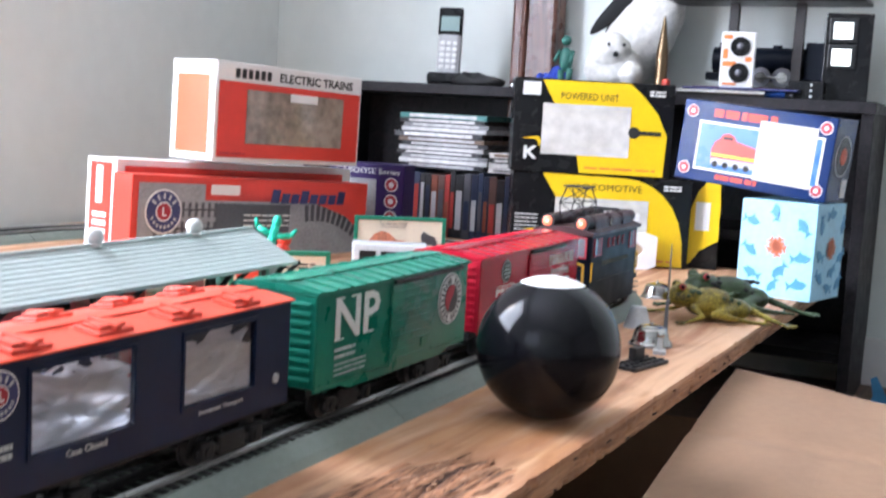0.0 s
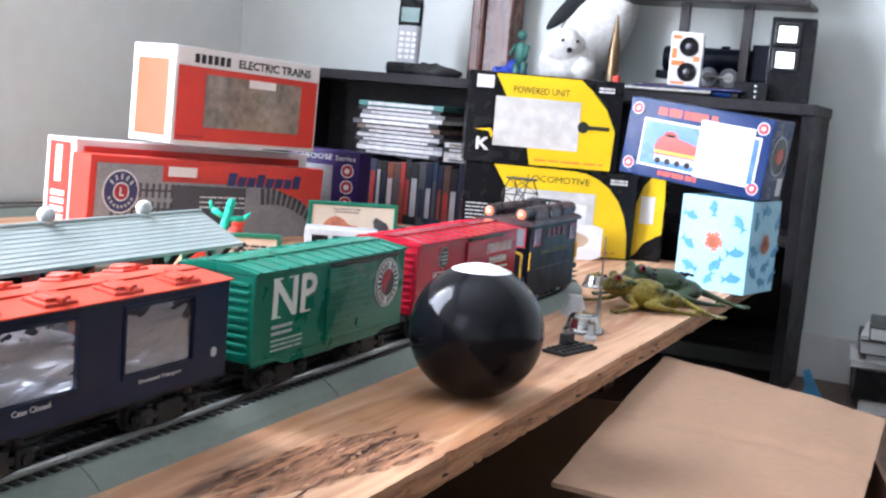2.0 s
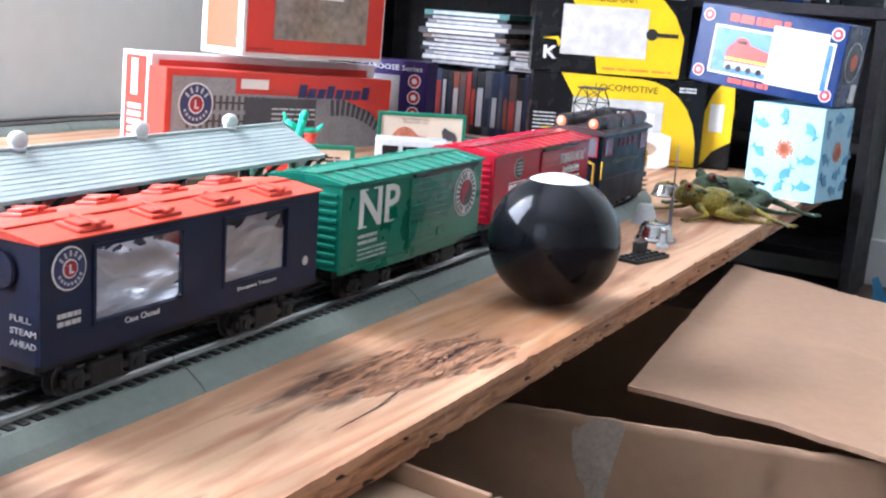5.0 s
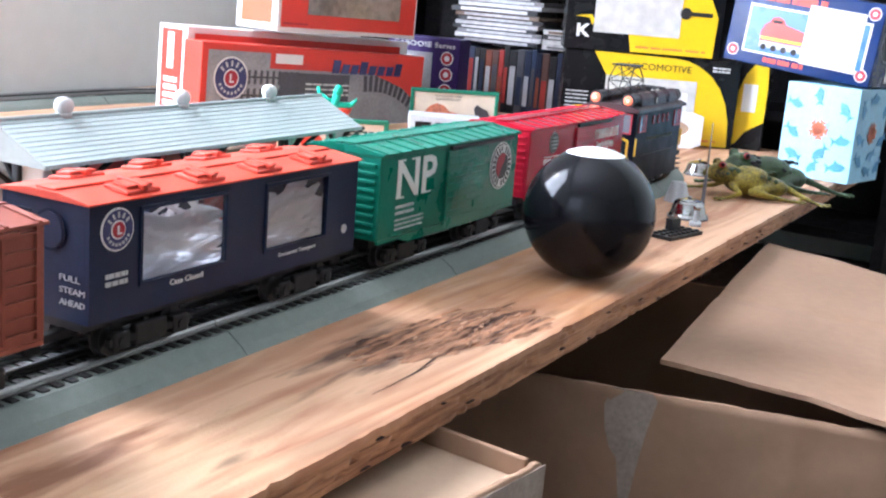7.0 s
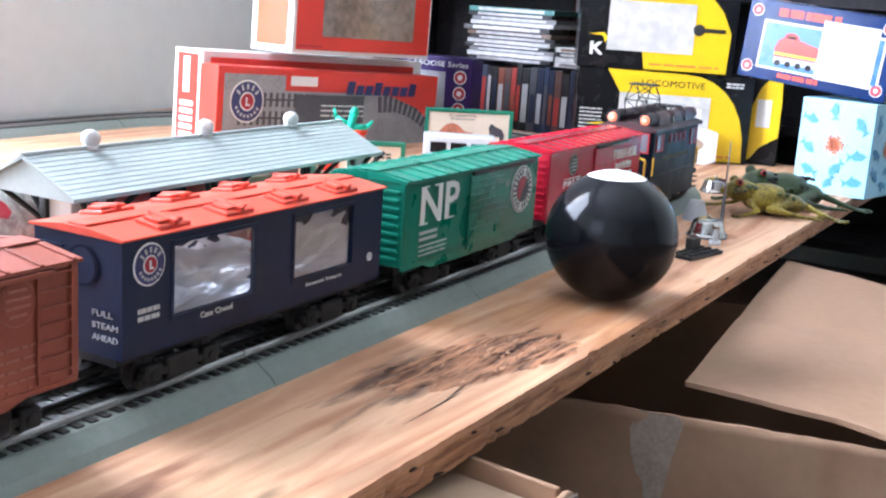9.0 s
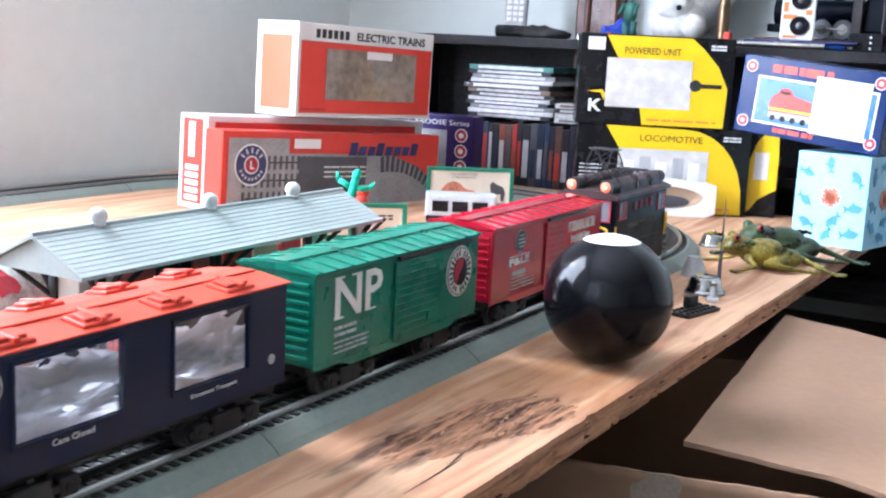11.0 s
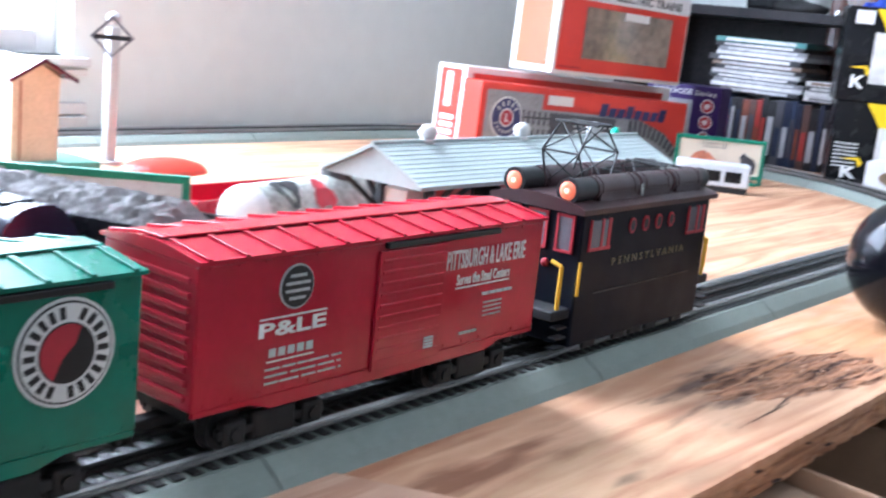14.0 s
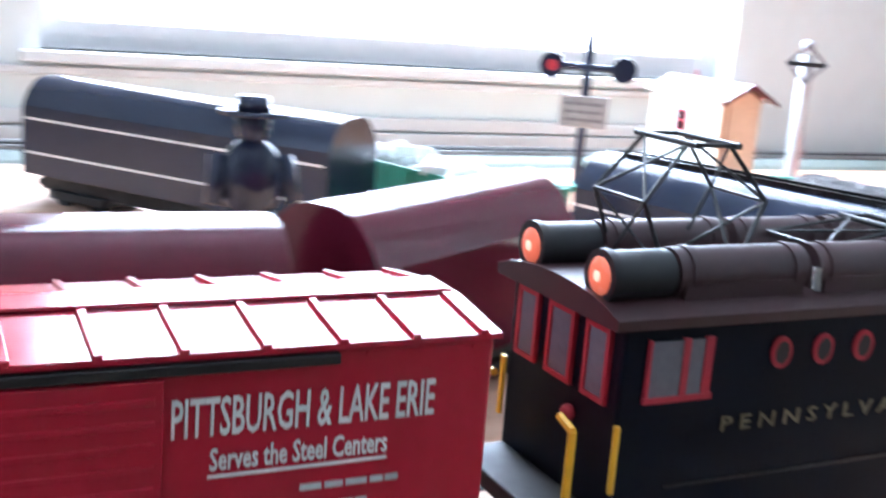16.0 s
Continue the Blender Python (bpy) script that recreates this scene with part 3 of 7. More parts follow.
def underside(car, L, trucks=True):
    part("underframe", box(NB(), -L / 2 + 0.006, -0.02, 0.0165, L / 2 - 0.006, 0.02, 0.0215), M_TRUCK, car)
    if trucks:
        truck(car, -L / 2 + 0.048)
        truck(car, L / 2 - 0.048)
    for s in (-1, 1):
        bm = NB()
        box(bm, min(s * (L / 2 - 0.02), s * (L / 2 + 0.012)), -0.004, 0.009, max(s * (L / 2 - 0.02), s * (L / 2 + 0.012)), 0.004, 0.014, 0.001)
        box(bm, min(s * (L / 2 + 0.008), s * (L / 2 + 0.016)), -0.007, 0.006, max(s * (L / 2 + 0.008), s * (L / 2 + 0.016)), 0.005, 0.016, 0.002)
        part("coupler", bm, M_TRUCK, car)


def gable_roof(car, L, material, h0, ribs=13):
    h1 = h0 + 0.0050
    prof = [(-0.0318, h0), (-0.0318, h0 + 0.0015), (-0.008, h1), (0.008, h1), (0.0318, h0 + 0.0015), (0.0318, h0)]
    roof = part("roof", prism(NB(), prof, -L / 2 - 0.001, L / 2 + 0.001), material, car)
    slope = math.degrees(math.atan2(h1 - h0 - 0.0015, 0.0238))
    bm = NB()
    for i in range(ribs):
        x = -L / 2 + 0.004 + (L - 0.008) * i / (ribs - 1)
        for s in (-1, 1):
            m = pose(x, s * 0.0198, (h0 + h1) / 2 + 0.0008, -s * slope, 0, 0)
            box(bm, -0.0011, -0.0122, -0.0006, 0.0011, 0.0122, 0.0010, 0.0003, m=m)
    part("roof_rib", bm, material, roof)
    part("running_board", box(NB(), -L / 2 + 0.001, -0.0068, h1 + 0.0005, L / 2 - 0.001, 0.0068, h1 + 0.0014, 0.0003), material, roof)
    return roof


def boxcar(label, L, body_mat, x0, door0, door1, top=0.0829, runner=M_BLACK):
    car = thing("boxcar", label, "model boxcar", pose(x0 + L / 2, 0, RAILZ), group="train on the main track")
    part("body", box(NB(), -L / 2, -0.030, 0.0235, L / 2, 0.030, top, 0.0012), body_mat, car)
    for s in (-1, 1):
        bm = NB()
        for i in range(9):
            z = 0.029 + i * 0.0059
            xa, xb = s * (L / 2 - 0.0005), s * (L / 2 + 0.0012)
            box(bm, min(xa, xb), -0.026, z - 0.0014, max(xa, xb), 0.026, z + 0.0014, 0.0006)
        part("end_ribs", bm, body_mat, car)
    for sy in (-1, 1):
        y = sy * 0.030
        ya, yb = min(y, y + sy * 0.0022), max(y, y + sy * 0.0022)
        sill = NB()
        prof = [(-L / 2 + 0.001, 0.0238), (-L / 2 + 0.001, 0.0215), (-L / 2 + 0.030, 0.0215), (-L / 2 + 0.042, 0.0178), (L / 2 - 0.042, 0.0178),
                (L / 2 - 0.030, 0.0215), (L / 2 - 0.001, 0.0215), (L / 2 - 0.001, 0.0238)]
        prism(sill, prof, min(y - sy * 0.002, y), max(y - sy * 0.002, y), "y")
        part("side_sill", sill, body_mat, car)
        door = part("door", box(NB(), door0, ya + 0.0004, 0.0225, door1, yb - 0.0004, top - 0.0040, 0.0005), body_mat, car)
        bm = NB()
        for i in range(10):
            z = 0.027 + i * (top - 0.0338) / 9.4
            box(bm, door0 + 0.002, ya, z - 0.0009, door1 - 0.002, yb, z + 0.0009, 0.0003)
        part("door_rib", bm, body_mat, door)
        part("door_rail", box(NB(), door0 + 0.004, ya - 0.0004, top - 0.0032, door1 + (door1 - door0) * 0.85, yb + 0.0004, top - 0.0006, 0.0004), runner, car)
        bm = NB()
        for s in (-1, 1):
            for k in range(7):
                z = 0.030 + 0.0075 * k
                box(bm, s * (L / 2 - 0.012) - 0.005, y - sy * 0.0005 - 0.0006, z, s * (L / 2 - 0.012) + 0.005, y + sy * 0.0008 + 0.0006, z + 0.0007)
        if sy > 0:
            part("ladder", bm, body_mat, car)
        else:
            bm.free()
        bm = NB()
        for i in range(6):
            for s in (-1, 1):
                x = s * (abs(door1) + 0.006 + i * (L / 2 - abs(door1) - 0.012) / 5)
                cyl(bm, (x, y, 0.026), (x, y + sy * 0.0004, 0.026), 0.0007, seg=6)
                cyl(bm, (x, y, top - 0.0018), (x, y + sy * 0.0004, top - 0.0018), 0.0007, seg=6)
        tagged(part("rivets", bm, body_mat, car), kind="stuff")
    gable_roof(car, L, body_mat, top + 0.0002)
    underside(car, L)
    return car


train = []

# green car with white letters
GL = 0.232
green = boxcar("green plastic boxcar with large white letters", 0.217, M_GREEN, 0.322, -0.016, 0.044)
train.append(green)
ys = -0.0301
lettering("letters", "NP", M_WHITE, green, -0.0865, ys, 0.0512, 0.0275, 0.0560, bold=0.018, label="large white serif initials")
for xx, zz in ((-0.0875, 0.0512), (-0.0875, 0.0776), (-0.0680, 0.0776), (-0.0493, 0.0512), (-0.0507, 0.0776)):
    part("serif", box(NB(), xx, ys - 0.0005, zz, xx + 0.011, ys, zz + 0.0011), M_WHITE, green)
bars("small_print", green, M_POLE, -0.0865, ys, 0.0475, 0.026, 0.009, 2, 3, 0.5)
bars("small_print", green, M_POLE, -0.0865, ys, 0.0375, 0.040, 0.010, 3, 4, 0.35)
part("placard", box(NB(), 0.028, -0.0330, 0.031, 0.036, -0.0322, 0.037), M_BGREEN, green)
emblem(green, 0.0775, ys, 0.0590, 0.0195, ((1.0, M_WHITE), (0.94, M_BLACK), (0.90, M_WHITE), (0.56, M_BLACK)))
bm = NB()
prism(bm, [(0.0775 + 0.0104 * math.sin(radians(a)), 0.0590 + 0.0104 * math.cos(radians(a))) for a in range(-150, 31, 15)]
      + [(0.0775 + 0.003, 0.0590 + 0.003), (0.0775 - 0.002, 0.0590 - 0.002)], ys - 0.0017, ys - 0.0009, "y")
part("emblem", bm, M_REDTRIM, green)
for i in range(22):
    a = 2 * math.pi * i / 22
    if i in (5, 16):
        continue
    m = Matrix.Translation((0.0775 + 0.0143 * math.cos(a), ys - 0.0011, 0.0590 + 0.0143 * math.sin(a))) @ Matrix.Rotation(-a, 4, "Y")
    part("ring_mark", box(NB(), -0.0022, -0.0003, -0.0011, 0.0022, 0.0003, 0.0011, m=m), M_BLACK, green)

# red car
red = boxcar("red plastic boxcar with white lettering and a black roundel", GL, M_REDCAR, 0.564, -0.015, 0.033)
train.append(red)
lettering("letters", "PITTSBURGH & LAKE ERIE", M_WHITE, red, 0.0350, ys, 0.0640, 0.0095, 0.0650, bold=0.01, label="white condensed lettering")
lettering("letters", "Serves the Steel Centers", M_WHITE, red, 0.0440, ys, 0.0555, 0.0055, 0.0440, m=None, bold=0.012, label="white script lettering")
part("underline", box(NB(), 0.0435, ys - 0.0004, 0.0538, 0.0880, ys, 0.0545), M_WHITE, red)
lettering("letters", "P&LE", M_WHITE, red, -0.0835, ys, 0.0490, 0.0062, 0.0380, bold=0.02, label="white initials with rules above and below")
part("rule", box(NB(), -0.0835, ys - 0.0004, 0.0565, -0.0455, ys, 0.0571), M_WHITE, red)
for k in range(5):
    part("number_bar", box(NB(), -0.0775 + 0.0053 * k, ys - 0.0004, 0.0402, -0.0738 + 0.0053 * k, ys, 0.0438), M_POLE, red)
part("rule", box(NB(), -0.0785, ys - 0.0004, 0.0380, -0.0515, ys, 0.0385), M_WHITE, red)
bars("small_print", red, M_POLE, -0.0790, ys, 0.0365, 0.045, 0.009, 3, 9, 0.25)
bars("small_print", red, M_POLE, 0.0660, ys, 0.0495, 0.026, 0.0016, 1, 10, 0.9)
bars("small_print", red, M_POLE, 0.0680, ys, 0.0450, 0.016, 0.009, 4, 11, 0.3)
bars("small_print", red, M_POLE, 0.0500, ys, 0.0310, 0.014, 0.0014, 1, 12, 0.9)
bars("small_print", red, M_POLE, 0.0200, -0.0322, 0.0340, 0.007, 0.006, 4, 13, 0.6)
emblem(red, -0.0645, ys, 0.0690, 0.0095, ((1.0, M_POLE), (0.93, M_BLACK)))
for z, w in ((0.0738, 0.009), (0.0706, 0.0135), (0.0674, 0.0135), (0.0642, 0.009)):
    part("roundel_bar", box(NB(), -0.0645 - w / 2, ys - 0.0013, z - 0.0006, -0.0645 + w / 2, ys - 0.0008, z + 0.0006), M_POLE, red)

# navy car with glazed sides
BL = 0.234
navy = thing("window_car", "navy boxcar with orange-red roof and windows showing shredded paper", "model boxcar",
             pose(0.059 + BL / 2, 0, RAILZ), group="train on the main track")
train.append(navy)
W1, W2 = (-0.081, -0.0155), (0.0215, 0.0825)
ZB, ZT, WZ0, WZ1 = 0.0235, 0.0836, 0.0392, 0.0772
for sy in (-1, 1):
    y0, y1 = (-0.030, -0.027) if sy < 0 else (0.027, 0.030)
    part("side_wall", box(NB(), -BL / 2, y0, ZB, BL / 2, y1, WZ0), M_NAVY, navy)
    part("side_wall", box(NB(), -BL / 2, y0, WZ1, BL / 2, y1, ZT), M_NAVY, navy)
    for a, b in ((-BL / 2, W1[0]), (W1[1], W2[0]), (W2[1], BL / 2)):
        part("window_pillar", box(NB(), a, y0, WZ0, b, y1, WZ1), M_NAVY, navy)
    for a, b in (W1, W2):
        bm = NB()
        ya, yb = (y0 - 0.0008, y0) if sy < 0 else (y1, y1 + 0.0008)
        for q in ((a - 0.002, WZ0 - 0.002, b + 0.002, WZ0), (a - 0.002, WZ1, b + 0.002, WZ1 + 0.002), (a - 0.002, WZ0, a, WZ1), (b, WZ0, b + 0.002, WZ1)):
            box(bm, q[0], ya, q[1], q[2], yb, q[3])
        part("window_frame", bm, M_NAVY, navy)
        g = part("pane", box(NB(), a, (y0 + y1) / 2 - 0.0003, WZ0, b, (y0 + y1) / 2 + 0.0003, WZ1), M_PANEGLASS, navy, "clear plastic window")
        g.visible_shadow = False
for s in (-1, 1):
    xa, xb = (-BL / 2, -BL / 2 + 0.003) if s < 0 else (BL / 2 - 0.003, BL / 2)
    part("end_wall", box(NB(), xa, -0.0269, ZB, xb, 0.0269, ZT), M_NAVY, navy)
    for k in range(8):
        xx = xa - 0.0012 if s < 0 else xb
        part("ladder_rung", box(NB(), xx, 0.009, 0.030 + 0.0065 * k, xx + 0.0012, 0.024, 0.0308 + 0.0065 * k), M_NAVY, navy)
part("car_floor", box(NB(), -BL / 2 + 0.003, -0.0269, ZB, BL / 2 - 0.003, 0.0269, ZB + 0.002), M_NAVY, navy)
rnd = random.Random(8)
bm = NB()
for i in range(170):
    a, b = (W1, W2)[i % 2]
    cx = rnd.uniform(a, b)
    cz = rnd.uniform(WZ0 - 0.004, WZ0 + 0.030)
    cy = -0.0245 + abs(rnd.gauss(0, 0.0045)) + 0.08 * max(0.0, cz - WZ0 - 0.012)
    l, th, wd = rnd.uniform(0.022, 0.050), rnd.gauss(6, 12), rnd.uniform(0.0016, 0.0042)
    m = pose(cx, cy, cz, rnd.uniform(-40, 25), -th, rnd.uniform(-7, 7))
    k0 = rnd.uniform(0, 6)
    pr = [(-l / 2 + l * k / 8, 0.0022 * math.sin(k * 0.45 + k0), wd * math.sin(math.pi * (k + 0.6) / 9.2)) for k in range(9)]
    vs = [(bm.verts.new(m @ Vector((u, w * 0.3, w - h))), bm.verts.new(m @ Vector((u, w * 0.3 + 0.0006, w))), bm.verts.new(m @ Vector((u, w * 0.3, w + h)))) for u, w, h in pr]
    for k in range(8):
        for q in (0, 1):
            bm.faces.new((vs[k][q], vs[k + 1][q], vs[k + 1][q + 1], vs[k][q + 1]))
tagged(part("paper_strips", bm, M_PAPER, navy, "white shredded paper behind the windows", True), kind="stuff")
prof = [(-0.0320, 0.0837), (-0.0320, 0.0846), (-0.010, 0.0874), (0.010, 0.0874), (0.0320, 0.0846), (0.0320, 0.0837)]
roof = part("roof", prism(NB(), prof, -BL / 2 - 0.002, BL / 2 + 0.002), M_ROOFRED, navy, "orange-red roof with raised hatches")
sl = math.degrees(math.atan2(0.0028, 0.0220))
for i in range(4):
    for s in (-1, 1):
        x = -0.078 + 0.052 * i
        m = pose(x, s * 0.0195, 0.0866, -s * sl, 0, 0)
        bm = NB()
        box(bm, -0.012, -0.0085, -0.0010, 0.012, 0.0085, 0.0016, 0.001, m=m)
        box(bm, -0.009, -0.0055, 0.0016, 0.009, 0.0055, 0.0034, 0.0008, m=m)
        box(bm, -0.002, -0.0095, 0.0010, 0.002, 0.0095, 0.0042, 0.0008, m=m)
        part("hatch", bm, M_ROOFRED, roof)
part("running_board", box(NB(), -BL / 2, -0.0065, 0.0875, BL / 2, 0.0065, 0.0887, 0.0004), M_ROOFRED, roof)
ringed(navy, -0.0990, -0.0301, 0.0698, 0.0110)
endm = Matrix.Translation((-BL / 2 - 0.0004, -0.004, 0.068)) @ Matrix.Rotation(radians(-90), 4, "Z")
for f, t, mt in ((1.0, 0.0004, M_SLATE), (0.86, 0.0007, M_NAVY)):
    bm = disc(NB(), 0, 0, 0, 0.0105 * f, t)
    bmesh.ops.transform(bm, matrix=endm, verts=bm.verts[:])
    part("end_disc", bm, mt, navy)
bars("small_print", navy, M_POLE, -0.1065, -0.0301, 0.0485, 0.0155, 0.0080, 2, 21, 0.6)
lettering("letters", "Case Closed", M_WHITE, navy, -0.0600, -0.0301, 0.0335, 0.0032, 0.026)
lettering("letters", "Document Transport", M_WHITE, navy, 0.0345, -0.0301, 0.0320, 0.0030, 0.038)
for k, w in enumerate(("FULL", "STEAM", "AHEAD")):
    lettering("letters", w, M_PHONE, navy, 0, 0, 0, 0.0031, 0.0038 * len(w) * 0.9,
              m=Matrix.Translation((-BL / 2 - 0.0003, -0.0105, 0.0440 - 0.0062 * k)) @ Matrix.Rotation(radians(-90), 4, "Z"))
emblem(navy, 0.1035, -0.0301, 0.0400, 0.0030, ((1.0, M_POLE),), "placard")
underside(navy, BL)

# oxide red car at the tail
brown = boxcar("oxide red-brown plastic boxcar", GL, M_BROWN, -0.200, -0.020, 0.045, 0.0790, M_BROWN)
train.append(brown)
for k in range(7):
    part("ladder_rung", box(NB(), GL / 2 - 0.024, -0.0318, 0.029 + 0.0078 * k, GL / 2 - 0.006, -0.0302, 0.0300 + 0.0078 * k), M_BROWN, brown)
for xx in (GL / 2 - 0.0255, GL / 2 - 0.006):
    part("ladder_stile", box(NB(), xx, -0.0316, 0.026, xx + 0.0015, -0.0301, 0.080), M_BROWN, brown)
emblem(brown, 0.080, ys, 0.066, 0.0105, ((1.0, M_FADED), (0.94, M_BROWN)))
for k, w in enumerate((0.010, 0.014, 0.014, 0.010)):
    part("roundel_bar", box(NB(), 0.080 - w / 2, ys - 0.0012, 0.0600 + 0.0038 * k, 0.080 + w / 2, ys - 0.0007, 0.0612 + 0.0038 * k), M_FADED, brown)
bars("small_print", brown, M_FADED, 0.060, ys, 0.048, 0.032, 0.020, 4, 31, 0.2)

# box-cab electric locomotive
LL = 0.158
loco = thing("electric_locomotive", "dark box-cab electric locomotive with maroon roof and raised pantograph", "model locomotive",
             pose(0.836 + LL / 2, 0, RAILZ), group="train on the main track")
train.append(loco)
part("body", box(NB(), -LL / 2, -0.030, 0.0045, LL / 2, 0.030, 0.0825, 0.0012), M_LOCO, loco)
prof = [(-0.0325, 0.0826), (-0.0330, 0.0846)]
for k in range(9):
    a = radians(-60 + 15 * k)
    prof.append((0.0330 * math.sin(a) / math.sin(radians(60)), 0.0808 + 0.0100 * math.cos(a)))
prof += [(0.0330, 0.0846), (0.0325, 0.0826)]
croof = part("roof", prism(NB(), prof, -LL / 2 - 0.005, LL / 2 + 0.005), M_LOCOROOF, loco, "maroon arched roof", "soft")
for sy in (-1, 1):
    y = sy * 0.0185
    for x0, x1 in ((-0.059, -0.012), (-0.008, 0.030), (0.034, 0.072)):
        bm = cyl(NB(), (x0, y, 0.0945), (x1, y, 0.0945), 0.0074, seg=20)
        box(bm, x0 + 0.002, y - 0.0074, 0.086, x1 - 0.002, y + 0.0074, 0.093)
        for xx in (x0 + 0.004, x1 - 0.006):
            cyl(bm, (xx, y, 0.0945), (xx + 0.0025, y, 0.0945), 0.0079, seg=20)
        part("air_tank", bm, M_LOCOROOF, loco)
    hl = part("headlight", cyl(cyl(NB(), (-0.080, y, 0.0945), (-0.060, y, 0.0945), 0.0070, seg=24), (-0.0815, y, 0.0945), (-0.079, y, 0.0945), 0.0076, seg=24), M_BLACK, loco, "black headlight drum")
    part("lens", ball(NB(), (-0.0812, y, 0.0945), 0.0056, (0.25, 1, 1), 16), M_LAMP, hl, "glowing orange headlight lens", True)
    part("lamp_core", ball(NB(), (-0.0822, y, 0.0945), 0.0021, (0.25, 1, 1), 10), M_LAMPHOT, hl, smooth=True)
    hr = part("headlight", cyl(NB(), (0.072, y, 0.0945), (0.082, y, 0.0945), 0.0070, seg=24), M_BLACK, loco)
    part("lens", ball(NB(), (0.0822, y, 0.0945), 0.0052, (0.25, 1, 1), 14), M_WINGREY, hr)
part("roof_pipe", cyl(NB(), (-0.010, -0.0268, 0.0895), (-0.010, -0.0263, 0.0965), 0.0012, seg=8), M_METAL, loco)


def pantograph(x, raised):
    b = NB()
    box(b, x - 0.024, -0.016, 0.0915, x + 0.024, -0.0145, 0.0930)
    box(b, x - 0.024, 0.0145, 0.0915, x + 0.024, 0.016, 0.0930)
    p = part("pantograph", b, M_BLACK, loco, "black wire pantograph")
    zm, zt = (0.1135, 0.1300) if raised else (0.0985, 0.1030)
    xm = 0.0220 if raised else 0.040
    xt = 0.0075 if raised else 0.006
    def strut(a, c, r, seg=6):
        part("strut", cyl(NB(), a, c, r, seg=seg), M_BLACK, p)

    for sy in (-1, 1):
        for sx in (-1, 1):
            strut((x + sx * 0.0125, sy * 0.014, 0.0925), (x + sx * xm, sy * 0.0125, zm), 0.0007, seg=6)
            strut((x + sx * xm, sy * 0.0125, zm), (x + sx * xt, sy * 0.0105, zt), 0.0007, seg=6)
            strut((x + sx * 0.0125, sy * 0.014, 0.0925), (x + sx * xm, -sy * 0.0125, zm), 0.0005, seg=6)
            strut((x + sx * xm, sy * 0.0125, zm), (x + sx * xt, -sy * 0.0105, zt), 0.0005, seg=6)
    for sx in (-1, 1):
        strut((x + sx * xm, -0.0125, zm), (x + sx * xm, 0.0125, zm), 0.0006, seg=6)
        strut((x + sx * xt, -0.015, zt), (x + sx * xt, 0.015, zt), 0.0010, seg=8)
    for sy in (-1, 1):
        strut((x - xt, sy * 0.013, zt), (x + xt, sy * 0.013, zt), 0.0007, seg=6)


pantograph(-0.043, True)
pantograph(0.045, False)
for sy in (-1, 1):
    yw = -0.0302 if sy < 0 else 0.0302
    for k in range(4):
        x = -0.0235 + 0.0162 * k
        bm = NB()
        disc(bm, 0, 0, 0, 0.0048, 0.0008, 20, 0.8)
        bmesh.ops.transform(bm, matrix=pose(x, yw, 0.0725, 0, 0, 0 if sy < 0 else 180), verts=bm.verts[:])
        ph = part("porthole", bm, M_REDTRIM, loco, "red-rimmed porthole")
        bm = NB()
        disc(bm, 0, 0, 0, 0.0034, 0.0010, 16, 0.75)
        bmesh.ops.transform(bm, matrix=pose(x, yw, 0.0725, 0, 0, 0 if sy < 0 else 180), verts=bm.verts[:])
        part("porthole_glass", bm, M_BLACK, ph)
    for x in (-0.060, 0.060):
        ya, yb = min(yw, yw + sy * 0.0006), max(yw, yw + sy * 0.0006)
        w = part("cab_window", box(NB(), x - 0.0105, ya, 0.0625, x + 0.0105, yb, 0.0785), M_WINGREY, loco)
        bm = NB()
        for xx, ww in ((-0.0112, 0.0010), (0.0005, 0.0022), (0.0080, 0.0030)):
            box(bm, x + xx, ya - 0.0004, 0.0626, x + xx + ww, yb + 0.0004, 0.0790)
        box(bm, x - 0.0115, ya - 0.0004, 0.0607, x + 0.0120, yb + 0.0004, 0.0625)
        part("window_bar", bm, M_REDTRIM, w, "red window frame")
lettering("letters", "P E N N S Y L V A N I A", M_GOLD, loco, -0.042, -0.0302, 0.0497, 0.0046, 0.0905, bold=0.005, label="dull gold lettering")
part("belt_line", box(NB(), -0.06, -0.0306, 0.0345, 0.06, -0.0302, 0.0352), M_BLACK, loco)
